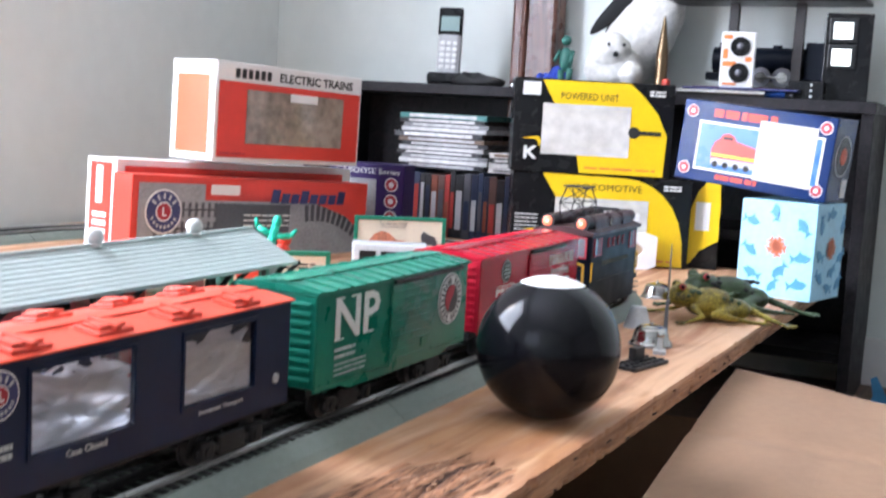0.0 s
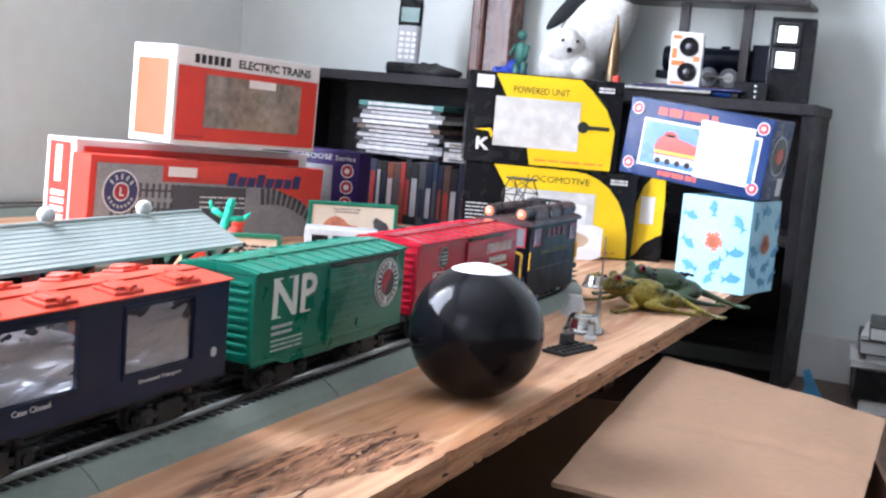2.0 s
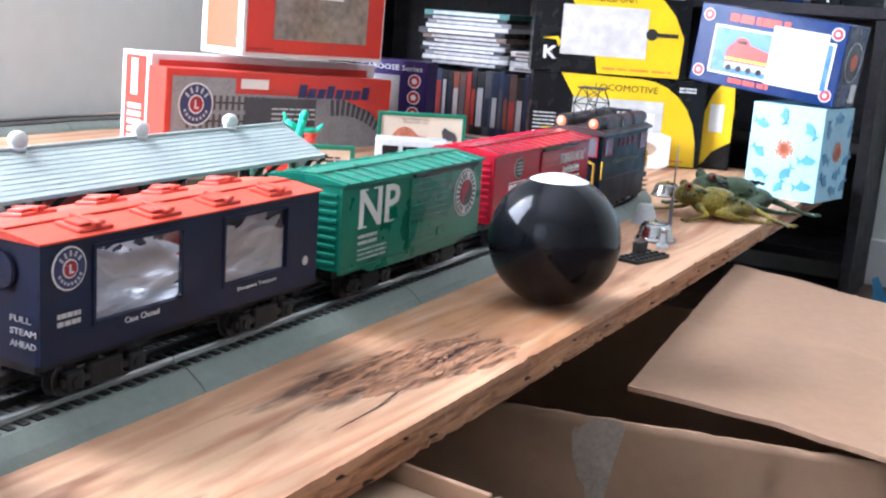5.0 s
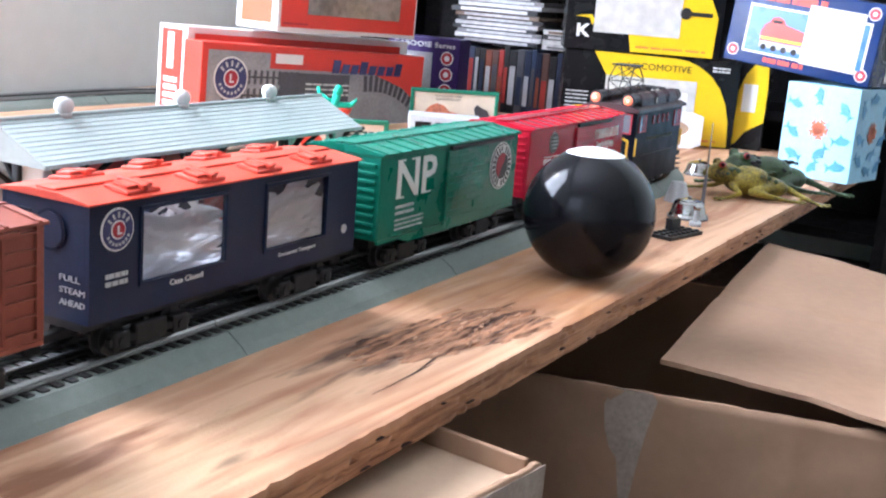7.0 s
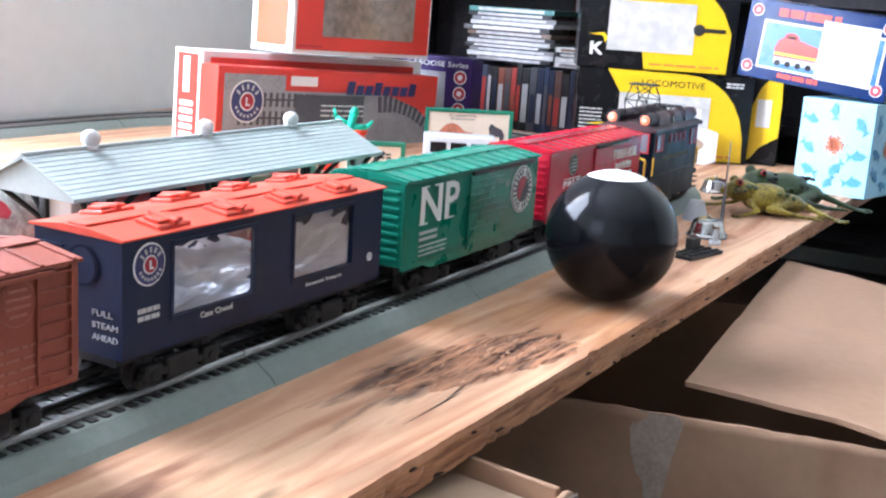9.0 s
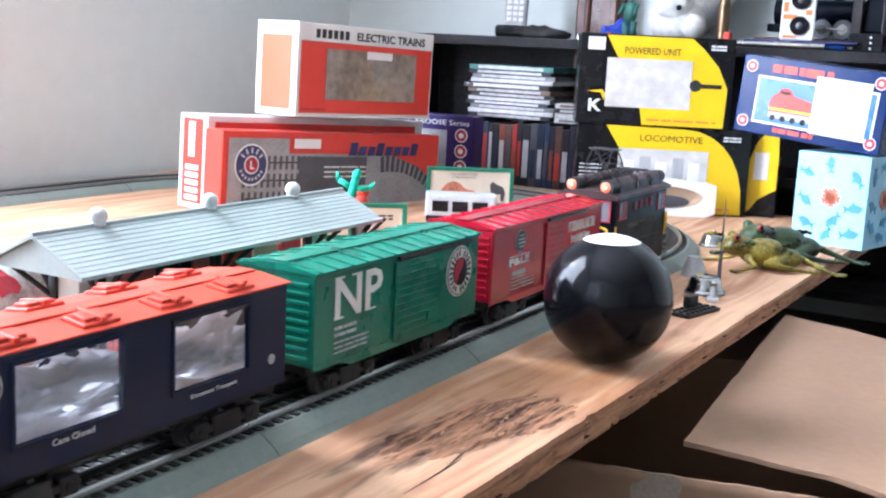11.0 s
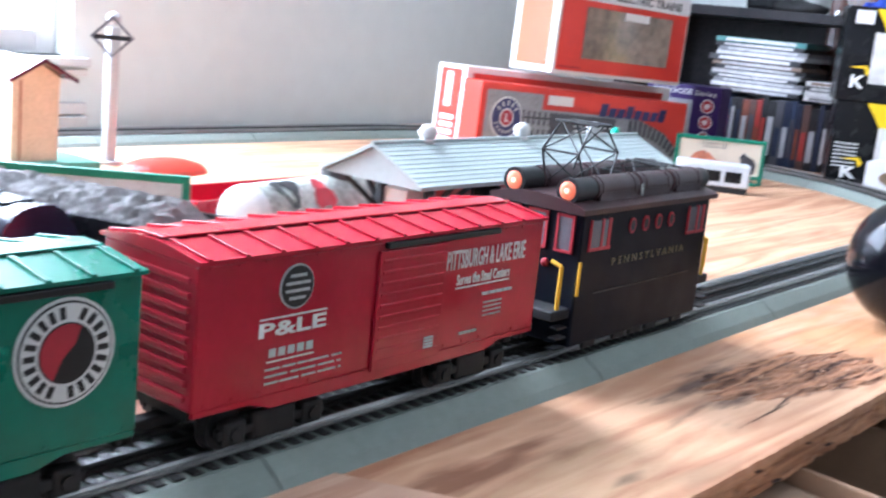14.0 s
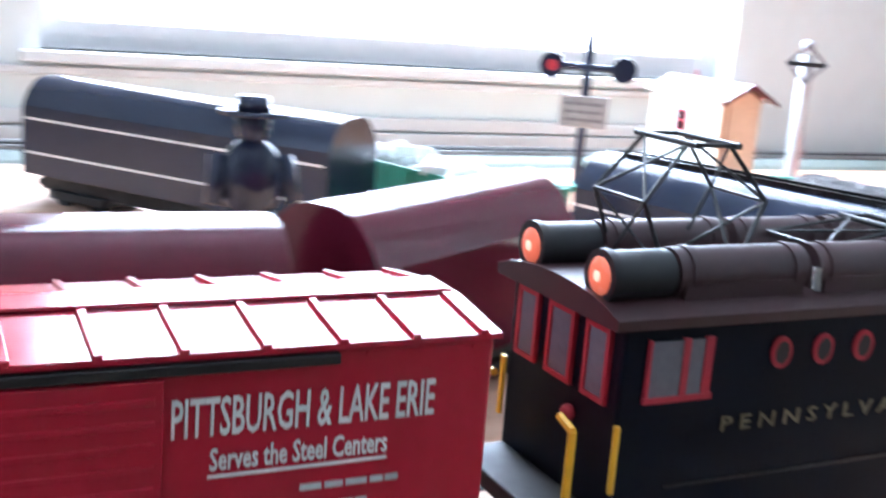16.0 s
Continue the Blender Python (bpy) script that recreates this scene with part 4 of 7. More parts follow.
for s in (-1, 1):
    xe = s * LL / 2
    for yc, w in ((-0.019, 0.012), (0.0, 0.014), (0.019, 0.012)):
        xa, xb = min(xe, xe + s * 0.0008), max(xe, xe + s * 0.0008)
        fw = part("end_window", box(NB(), xa, yc - w / 2 + 0.0015, 0.0605, xb, yc + w / 2 - 0.0015, 0.0795), M_WINGREY, loco)
        bm = NB()
        for q in ((yc - w / 2, 0.0590, yc - w / 2 + 0.0016, 0.0810), (yc + w / 2 - 0.0016, 0.0590, yc + w / 2, 0.0810),
                  (yc - w / 2 + 0.0016, 0.0590, yc + w / 2 - 0.0016, 0.0605), (yc - w / 2 + 0.0016, 0.0795, yc + w / 2 - 0.0016, 0.0810)):
            box(bm, xa - 0.0006, q[0], q[1], xb + 0.0006, q[2], q[3])
        part("window_bar", bm, M_REDTRIM, fw, "red window frame")
    part("porch", box(NB(), min(xe, xe + s * 0.018), -0.028, 0.022, max(xe, xe + s * 0.018), 0.028, 0.028, 0.001), M_TRUCK, loco)
    for sy in (-1, 1):
        bm = NB()
        xx = xe + s * 0.0110
        cyl(bm, (xx, sy * 0.026, 0.028), (xx, sy * 0.026, 0.0530), 0.0013, seg=8)
        cyl(bm, (xx, sy * 0.026, 0.0530), (xx, sy * 0.019, 0.0550), 0.0013, seg=8)
        part("handrail", bm, M_YELLOW, loco, "yellow handrail")
        part("handrail", cyl(NB(), (xe + s * 0.0005, sy * 0.0316, 0.036), (xe + s * 0.0005, sy * 0.0316, 0.0555), 0.0010, seg=8), M_YELLOW, loco, "yellow handrail")
        bm = NB()
        for z in (0.006, 0.012, 0.018):
            box(bm, min(xe + s * 0.006, xe + s * 0.016), sy * 0.0285 - 0.0025, z, max(xe + s * 0.006, xe + s * 0.016), sy * 0.0285 + 0.0025, z + 0.001)
        part("step", bm, M_BLACK, loco)
    part("marker_light", ball(NB(), (xe + s * 0.0010, -0.008, 0.051), 0.0025), M_REDTRIM, loco)
underside(loco, LL)
for x in (-0.055, -0.02, 0.0, 0.02, 0.055):
    part("side_gear", box(NB(), x - 0.007, -0.0296, 0.001, x + 0.007, -0.027, 0.008, 0.001), M_TRUCK, loco)


# ---- things on the near board ----
eight = thing("pool_ball", "large glossy black ball with a white disc on top", "ball", pose(0.494, -0.117, 0.0))
RB = 0.0515
bm = ball(NB(), (0, 0, RB), RB, seg=64)
part("shell", bm, M_BALL, eight, smooth=True)
bm = NB()
bmesh.ops.create_uvsphere(bm, u_segments=48, v_segments=48, radius=RB * 1.006)
bmesh.ops.delete(bm, geom=[v for v in bm.verts if v.co.z < RB * 0.875], context="VERTS")
bmesh.ops.translate(bm, vec=(0, 0, RB), verts=bm.verts[:])
part("white_disc", bm, M_WHITE, eight, "flat white disc on the crown", True)
bm = NB()
cyl(bm, (0, 0, RB - 0.0005), (0, 0, RB + 0.0005), RB * 1.0015, seg=64)
part("seam", bm, M_BALL, eight)

def bell_dome(m, s, label):
    b = thing("desk_bell", label, "bell", m, group="small metal bells")
    bm = NB()
    prof = ((0.0155, 0.0), (0.0152, 0.0025), (0.0140, 0.006), (0.0130, 0.012), (0.0118, 0.018), (0.0095, 0.0215), (0.0050, 0.0232), (0.0010, 0.0236))
    for (r0, z0), (r1, z1) in zip(prof, prof[1:]):
        cyl(bm, (0, 0, z0 * s), (0, 0, z1 * s), r0 * s * 1.55, r1 * s * 1.5, 28)
    part("dome", bm, M_METAL, b)
    part("rim", cyl(NB(), (0, 0, 0), (0, 0, 0.0018 * s), 0.0248 * s, seg=28), M_STEEL, b)
    part("knob", ball(NB(), (0, 0, 0.0245 * s), 0.0026 * s, seg=12), M_METAL, b, smooth=True)
    return b


bell_dome(pose(0.818, -0.103, 0.0), 0.86, "small polished metal bell standing beside a needle")
bell_dome(pose(1.128, -0.022, 0.0), 0.8, "small polished metal bell beside the track bend")
nd = thing("upright_needle", "tall steel needle standing on a small round foot", "needle", pose(0.832, -0.113, 0.0))
part("base", cyl(NB(), (0, 0, 0), (0, 0, 0.003), 0.008, 0.007, 20), M_STEEL, nd)
part("stem", cyl(NB(), (0, 0, 0.003), (0.001, 0, 0.045), 0.0024, 0.0017, 12), M_STEEL, nd)
part("needle", cyl(NB(), (0.001, 0, 0.045), (0.004, 0.001, 0.099), 0.0014, 0.0005, 10), M_METAL, nd)
pg0 = thing("clear_peg", "small pale plastic peg on a square foot", "peg", pose(0.782, -0.122, 0.0, 0, 0, 15))
part("base", box(NB(), -0.008, -0.006, 0, 0.008, 0.006, 0.004, 0.001), M_POLE, pg0)
part("stem", cyl(NB(), (0, 0, 0.004), (0, 0, 0.017), 0.0030, 0.0024, 12), M_POLE, pg0)
part("cap", ball(NB(), (0, 0, 0.018), 0.0040, (1, 1, 0.8), 14), M_METAL, pg0, smooth=True)
cp = thing("metal_cup", "small dull metal cup turned upside down", "cup", pose(0.905, -0.064, 0.0))
part("cup", cyl(NB(), (0, 0, 0), (0, 0, 0.022), 0.015, 0.008, 24), M_POLE, cp)
plate = thing("toy_brick_plate", "black studded plastic plate lying on the board", "toy brick", pose(0.716, -0.123, 0.0, 0, 0, -13))
part("plate", box(NB(), -0.030, -0.012, 0, 0.030, 0.012, 0.0035, 0.0004), M_BLACK, plate)
for i in range(7):
    for j in range(3):
        part("stud", cyl(NB(), (-0.024 + 0.008 * i, -0.008 + 0.008 * j, 0.0035), (-0.024 + 0.008 * i, -0.008 + 0.008 * j, 0.0052), 0.0025, seg=10), M_BLACK, plate)
part("tall_brick", box(NB(), -0.002, 0.004, 0.0035, 0.014, 0.0115, 0.015, 0.0004), M_BLACK, plate)


def frog(m, material, spots, label, seed, s=1.0):
    """A sprawled frog, head to +x: its left hind leg folded, its right one stretched back."""
    f = thing("toy_frog", label, "toy frog", m, group="rubber frogs")
    bm = NB()
    for c, r, sc in (((-0.036, 0, 0.017), 0.029, (1.0, 0.80, 0.56)), ((-0.004, 0, 0.025), 0.037, (1.0, 0.74, 0.58)), ((0.032, 0, 0.033), 0.026, (1.0, 0.88, 0.62)), ((0.048, 0, 0.031), 0.013, (1.2, 1.2, 0.6))):
        ball(bm, c, r, sc, 18)
    limbs = [((-0.040, 0.014, 0.018), (0.000, 0.040, 0.014), (-0.046, 0.034, 0.006), (-0.064, 0.028, 0.003)),
             ((-0.042, -0.014, 0.018), (-0.066, -0.004, 0.016), (-0.086, 0.016, 0.008), (-0.100, 0.030, 0.003)),
             ((0.024, 0.016, 0.020), (0.014, 0.036, 0.010), (0.034, 0.042, 0.004), (0.040, 0.044, 0.003)),
             ((0.026, -0.016, 0.020), (0.032, -0.036, 0.010), (0.054, -0.044, 0.004), (0.060, -0.046, 0.003))]
    for n, pts in enumerate(limbs):
        rs = (0.0088, 0.0056, 0.0036, 0.0028) if n < 2 else (0.0054, 0.0038, 0.0028, 0.0022)
        for k in range(3):
            cyl(bm, pts[k], pts[k + 1], rs[k], rs[k + 1], 12)
            ball(bm, pts[k + 1], rs[k + 1], seg=10)
        d = Vector(pts[3]) - Vector(pts[2])
        d.z = 0
        d.normalize()
        for a in (-38, -12, 14, 40):
            e = Vector(pts[3]) + Matrix.Rotation(radians(a), 3, "Z") @ d * (0.020 if n < 2 else 0.013)
            e.z = 0.0024
            cyl(bm, pts[3], e, 0.0024, 0.0019, 8)
            ball(bm, e, 0.0026, seg=8)
    for sy in (-1, 1):
        ball(bm, (0.040, sy * 0.014, 0.0465), 0.0074, seg=12)
    bmesh.ops.transform(bm, matrix=Matrix.Diagonal((s, s, s, 1)), verts=bm.verts[:])
    body = part("body", bm, material, f, smooth=True)
    rm = body.modifiers.new("skin", "REMESH")
    rm.mode, rm.voxel_size, rm.use_smooth_shade = "VOXEL", 0.0015, True
    sm = body.modifiers.new("soften", "SMOOTH")
    sm.factor, sm.iterations = 0.5, 5
    for sy in (-1, 1):
        e = part("eye", ball(NB(), (0.0405 * s, sy * 0.0175 * s, 0.0475 * s), 0.0048 * s, seg=14), M_REDTRIM, f, "red-ringed eye", True)
        part("pupil", ball(NB(), (0.0408 * s, sy * 0.0202 * s, 0.0481 * s), 0.0031 * s, seg=12), M_KBLACK, e, smooth=True)
    rr = random.Random(seed)
    for i in range(30):
        x = rr.uniform(-0.048, 0.036)
        a = rr.uniform(-70, 70)
        half = 0.0255 if x > -0.02 else 0.020
        y, z = half * math.sin(radians(a)), (0.0245 + 0.10 * (x + 0.01)) + 0.0200 * math.cos(radians(a))
        part("spot", ball(NB(), (x * s, y * s, (z - 0.0016) * s), 0.0042 * s, (rr.uniform(0.7, 1.5), rr.uniform(0.6, 1.0), 0.45), 12, Matrix.Rotation(radians(-a), 4, "X")), spots, f, smooth=True)
    return f


frog(pose(1.006, -0.112, 0.0, 0, 0, 120), M_FROGY, M_FROGG, "yellow rubber frog with dark spots sprawled on the board", 2, 0.80)
frog(pose(1.080, -0.116, 0.0, 0, 0, 136), M_FROGG, M_TRUCK, "dark green rubber frog with red-ringed eyes", 4, 0.92)


# ---- boxes at the far end ----
def carton(name, m, L, D, H, sides, front, label, category="box"):
    """A closed carton: x along the front from 0 to L, front at y = 0, back at D."""
    b = thing(name, label, category, m)
    part("body", box(NB(), 0, 0, 0, L, D, H, 0.0012), sides, b)
    if front:
        part("front_panel", box(NB(), 0.002, -0.0006, 0.002, L - 0.002, -0.0001, H - 0.002), front, b)
    return b


def panel(b, name, x0, z0, x1, z1, material, y=-0.001, label=""):
    return part(name, box(NB(), x0, y - 0.0004, z0, x1, y, z1), material, b, label)


HB = -12


def settle(obs, s, tx, ty, k):
    """Bring a group of things to the layout's true scale: places by s and a shift, sizes by k."""
    for ob in obs:
        p, q, sc = ob.matrix_basis.decompose()
        ob.matrix_basis = Matrix.LocRotScale((s * p.x + tx, s * p.y + ty, k * p.z), q, sc * k)


# tall white and red carton behind
rc = carton("track_carton", pose(0.902, 0.656, 0.0, 0, 0, HB), 0.450, 0.065, 0.136, M_BOXWHITE, None, "white and orange-red carton standing on its side", "carton")
rc.matrix_basis = pose(0.889, 0.660, 0.006, 0, 0, HB) @ pose(0, 0, 0, 0, 2.0, 0)
panel(rc, "front_print", 0.012, 0.006, 0.430, 0.127, M_BOXRED, label="orange-red printed panel with white border")
part("side_print", box(NB(), -0.0008, 0.010, 0.008, -0.0002, 0.056, 0.130), M_BOXRED, rc)
part("side_label", box(NB(), -0.0014, 0.028, 0.075, -0.0008, 0.042, 0.125), M_BOXWHITE, rc)
for i in range(5):
    part("side_bar", box(NB(), -0.0014, 0.018, 0.012 + 0.011 * i, -0.0008, 0.048, 0.019 + 0.011 * i), M_BOXWHITE, rc)

# track-set carton in front
fb = carton("track_set_box", pose(0.866, 0.613, 0.0, 0, 0, HB), 0.450, 0.040, 0.122, M_BOXRED, None, "orange-red carton with a printed picture of grey track", "carton")
fb.matrix_basis = pose(0.864, 0.611, 0.004, 0, 0, HB) @ pose(0, 0, 0, 0, 2.4, 0)
panel(fb, "picture", 0.010, 0.002, 0.444, 0.090, M_BOXGREY, -0.001, "grey picture of track")
panel(fb, "picture", 0.010, 0.090, 0.120, 0.112, M_BOXGREY, -0.001)
for zz in (0.076, 0.050, 0.024):
    pr = part("picture_rail", box(NB(), 0.036, -0.0018, zz, 0.180, -0.0014, zz + 0.0022), M_BLACK, fb)
    for i in range(13):
        part("picture_tie", box(NB(), 0.036 + i * 0.0112, -0.0019, zz - 0.009, 0.0405 + i * 0.0112, -0.0013, zz + 0.011), M_BOXDK, pr)
for q in range(3):
    r0 = 0.20 + 0.034 * q
    for i in range(18):
        a = radians(58 + 3.8 * i)
        px, pz = 0.335 + r0 * math.cos(a) * 0.9, -0.125 + r0 * math.sin(a)
        if 0.305 < px < 0.445 and 0.004 < pz < 0.086:
            m = Matrix.Translation((px, -0.0018, pz)) @ Matrix.Rotation(-a, 4, "Y")
            part("picture_tie", box(NB(), -0.0125, -0.0004, -0.0034, 0.0125, 0.0004, 0.0034, m=m), M_BOXDK, fb)
panel(fb, "picture", 0.140, 0.004, 0.280, 0.086, M_BOXDK, -0.0022, "dark inset picture")
prism_bm = prism(NB(), [(0.446, 0.040), (0.446, 0.118), (0.125, 0.118), (0.20, 0.098), (0.33, 0.090), (0.40, 0.070)], -0.0030, -0.0022, "y")
part("red_band", prism_bm, M_BOXRED, fb)
ringed(fb, 0.050, -0.0022, 0.074, 0.030)
for i in range(8):
    x = 0.240 + 0.0195 * i
    h = 0.020 if i in (0, 3, 7) else 0.0145
    part("title_mark", prism(NB(), [(x, 0.088), (x + 0.0155, 0.088), (x + 0.019, 0.088 + h), (x + 0.0035, 0.088 + h)], -0.0036, -0.0030, "y"), M_BLUEPRINT, fb)
panel(fb, "label", 0.128, 0.098, 0.180, 0.112, M_BOXWHITE, -0.0032, "white price label")
bars("small_print", fb, M_WHITE, 0.19, -0.0028, 0.074, 0.09, 0.022, 3, 51, 0.3)

# window box on top
EA = -10
eb = carton("locomotive_box", pose(0.990, 0.573, 0.150, 0, 0, EA), 0.305, 0.088, 0.138, M_BOXWHITE, None, "orange and white window box holding a wrapped model", "carton")
eb.matrix_basis = pose(1.002, 0.585, 0.1425, 0, 0, EA) @ pose(0, 0, 0, 0, 1.6, 0)
panel(eb, "front_print", 0.006, 0.006, 0.300, 0.111, M_BOXRED, label="orange-red front with film window")
panel(eb, "front_print", 0.002, 0.112, 0.303, 0.135, M_BOXWHITE, -0.0006)
panel(eb, "film", 0.058, 0.026, 0.262, 0.102, M_FILM2, -0.0016, "clear film over a wrapped model")
panel(eb, "label", 0.145, 0.090, 0.203, 0.102, M_BOXWHITE, -0.0022)
lettering("letters", "ELECTRIC TRAINS", M_TIE, eb, 0.122, -0.0010, 0.1165, 0.013, 0.160, bold=0.03, label="black capitals")
for i in range(6):
    part("title_mark", box(NB(), 0.035 + 0.0122 * i, -0.0014, 0.1165, 0.0435 + 0.0122 * i, -0.0009, 0.1295), M_BLACK, eb)
part("side_print", box(NB(), -0.0008, 0.012, 0.010, -0.0002, 0.076, 0.118), M_BOXORANGE, eb, "orange end panel")
bars("small_print", eb, M_REDTRIM, 0.01, -0.0016, 0.014, 0.05, 0.005, 1, 55, 0.5)

# purple carton
pb = carton("caboose_box", pose(1.43, 0.655, 0.0, 0, 0, -84), 0.138, 0.05, 0.134, M_PURPLE, None, "dark purple carton with red and white roundels", "carton")
panel(pb, "picture", 0.012, 0.010, 0.088, 0.108, M_BOXGREY)
for z in (0.10, 0.072, 0.044):
    emblem(pb, 0.116, -0.0010, z, 0.012, ((1.0, M_WHITE), (0.85, M_REDTRIM), (0.4, M_WHITE)))
lettering("letters", "CABOOSE Series", M_WHITE, pb, 0.012, -0.0010, 0.117, 0.009, 0.118)


settle((rc, fb, eb, pb), 0.93, 0.0106, -0.0122, 0.955)


# two black and yellow cartons
def black_yellow(m, L, D, H, title, label, low):
    b = carton("model_train_box", m, L, D, H, M_KBLACK, None, label, "carton")
    prof = [(L * 0.16, H), (L * 0.38, H * 0.30), (L * 0.40, 0.002), (L * 0.97, 0.002)]
    for k in range(8):
        a = radians(90 * k / 7)
        prof.append((L * 0.62 + L * 0.35 * math.cos(a), 0.002 + (H - 0.004) * math.sin(a) ** 0.8))
    if not low:
        prof = [(L * 0.17, H - 0.002), (L * 0.40, H * 0.28), (L * 0.43, 0.002), (L * 0.955, 0.002), (L * 0.965, H * 0.45), (L * 0.90, H * 0.68), (L * 0.80, H * 0.87), (L * 0.72, H - 0.002)]
    part("yellow_print", prism(NB(), prof, -0.0008, -0.0002, "y"), M_KYELLOW, b, "curved yellow field")
    panel(b, "film", L * (0.24 if low else 0.18), H * (0.26 if low else 0.20), L * (0.76 if low else 0.73), H * (0.74 if low else 0.74), M_GLAREFILM, -0.0012, "clear film window")
    for k in range(5 if low else 0):
        part("tray_rib", box(NB(), L * (0.27 + 0.095 * k), -0.0022, H * 0.30, L * (0.335 + 0.095 * k), -0.0013, H * (0.60 + 0.05 * (k % 2)), 0.0004), M_PHONE if k % 2 else M_BOXWHITE, b)
    part("film_lump", ball(NB(), (L * 0.55, -0.0010, H * 0.5), 0.011, (1, 0.05, 0.8), 14), M_BOXDK, b)
    lettering("letters", title, M_TIE, b, L * (0.36 if low else 0.29), -0.0010, H * (0.83 if low else 0.79), H * 0.075, L * 0.36)
    panel(b, "label", L * 0.05, H * 0.82, L * 0.16, H * 0.96, M_BOXWHITE, -0.0010) if not low else bars("small_print", b, M_WHITE, L * 0.02, -0.0008, H * 0.55, L * 0.13, H * 0.3, 7, 61, 0.3)
    bm = NB()
    prism(bm, [(L * 0.075, H * 0.14), (L * 0.095, H * 0.14), (L * 0.095, H * 0.20), (L * 0.135, H * 0.14), (L * 0.16, H * 0.14), (L * 0.115, H * 0.215),
               (L * 0.155, H * 0.28), (L * 0.13, H * 0.28), (L * 0.095, H * 0.235), (L * 0.095, H * 0.28), (L * 0.075, H * 0.28)], -0.0014, -0.0008, "y")
    part("mark", bm, M_WHITE, b, "white angular mark")
    bm = NB()
    prism(bm, [(L * 0.06, H * 0.36), (L * 0.15, H * 0.35), (L * 0.17, H * 0.27), (L * 0.185, H * 0.33), (L * 0.16, H * 0.385)], -0.0014, -0.0008, "y")
    part("mark", bm, M_KYELLOW, b)
    bars("small_print", b, M_WHITE, L * 0.84, -0.0010, H * 0.93, L * 0.10, H * 0.07, 2, 62, 0.6)
    bars("small_print", b, M_ORANGE, L * 0.46, -0.0010, H * 0.09, L * 0.45, H * 0.035, 1, 63, 0.6)
    return b


KH = -64
k1 = black_yellow(pose(1.345, 0.268, 0.0, 0, 0, KH), 0.275, 0.085, 0.137, "LOCOMOTIVE", "black and yellow window carton standing on the table", True)
k2 = black_yellow(pose(1.340, 0.272, 0.1375, 0, 0, KH), 0.243, 0.085, 0.142, "POWERED UNIT", "black and yellow window carton stacked on another", False)
panel(k2, "mark", 0.185, 0.064, 0.225, 0.070, M_TIE, -0.0016)
part("mark", ball(NB(), (0.184, -0.0016, 0.067), 0.009, (1, 0.05, 1), 16), M_TIE, k2)
ye = carton("yellow_carton", pose(1.488, 0.026, 0.0, 0, 0, -80), 0.050, 0.055, 0.150, M_KBLACK, None, "black and yellow carton with a white label, tucked behind others", "carton")
part("yellow_print", prism(NB(), [(0.0, 0.036), (0.004, 0.090), (0.014, 0.120), (0.028, 0.138), (0.046, 0.146), (0.049, 0.100), (0.049, 0.045), (0.040, 0.040), (0.022, 0.028), (0.010, 0.010), (0.0, 0.002)], -0.0010, -0.0002, "y"), M_KYELLOW, ye, "curved yellow field")
panel(ye, "label", 0.012, 0.060, 0.034, 0.104, M_BOXWHITE, -0.0012)


ins = thing("packing_insert", "white moulded packing insert with an oval opening", "packaging", pose(1.345, 0.268, 0.0, 0, 0, KH) @ pose(0.056, -0.034, 0.0))
bm = NB()
outer, inner = [], []
for k in range(48):
    a = 2 * math.pi * k / 48
    c, q = math.cos(a), math.sin(a)
    f = 1 / max(abs(c) / 0.083, abs(q) / 0.0285)
    outer.append((c * f, q * f + (0.0025 * math.cos(c * f * 55) if q > 0 else 0)))
    inner.append((0.064 * c, 0.0185 * q))
rings = [[bm.verts.new((0.083 + p[0], y, 0.0285 + p[1])) for p in ring] for y, ring in ((0, outer), (0, inner), (0.012, inner), (0.012, outer))]
for r0, r1 in zip(rings, rings[1:] + rings[:1]):
    for k in range(48):
        bm.faces.new((r0[k], r0[(k + 1) % 48], r1[(k + 1) % 48], r1[k]))
bmesh.ops.recalc_face_normals(bm, faces=bm.faces[:])
part("shell", bm, M_BOXWHITE, ins)
part("backing", box(NB(), 0.010, 0.0122, 0.004, 0.156, 0.0140, 0.052), M_CARDIN, ins, "brown card behind the opening")
part("wrapped_model", ball(NB(), (0.086, 0.0120, 0.022), 0.034, (1.2, 0.18, 0.30), 20), M_BOXDK, ins, "dark model in the opening", True)

settle((k1, k2, ye, ins), 0.967, 0.0240, 0.0043, 0.985)

# fish-patterned gift box and the blue carton on it
fi = carton("gift_box", pose(1.262, -0.092, 0.0, 0, 0, -104), 0.103, 0.095, 0.126, M_FISHBLUE, None, "pale blue gift box printed with fish", "gift box")


def fish(b, x, z, s, ang, material, face):
    bm = NB()
    out = [(-1.0, 0.0), (-0.5, 0.42), (0.2, 0.40), (0.7, 0.12), (1.15, 0.5), (1.0, 0.0), (1.15, -0.5), (0.7, -0.12), (0.2, -0.45), (0.0, -0.75), (-0.2, -0.42), (-0.6, -0.3)]
    prism(bm, [(p[0] * s, p[1] * s) for p in out], -0.0012, -0.0006, "y")
    m = Matrix.Translation((x, 0, z)) @ Matrix.Rotation(radians(ang), 4, "Y")
    if face == "side":
        m = Matrix.Translation((0.103, 0, 0)) @ Matrix.Rotation(radians(90), 4, "Z") @ m
    bmesh.ops.transform(bm, matrix=m, verts=bm.verts[:])
    part("fish_print", bm, material, b)


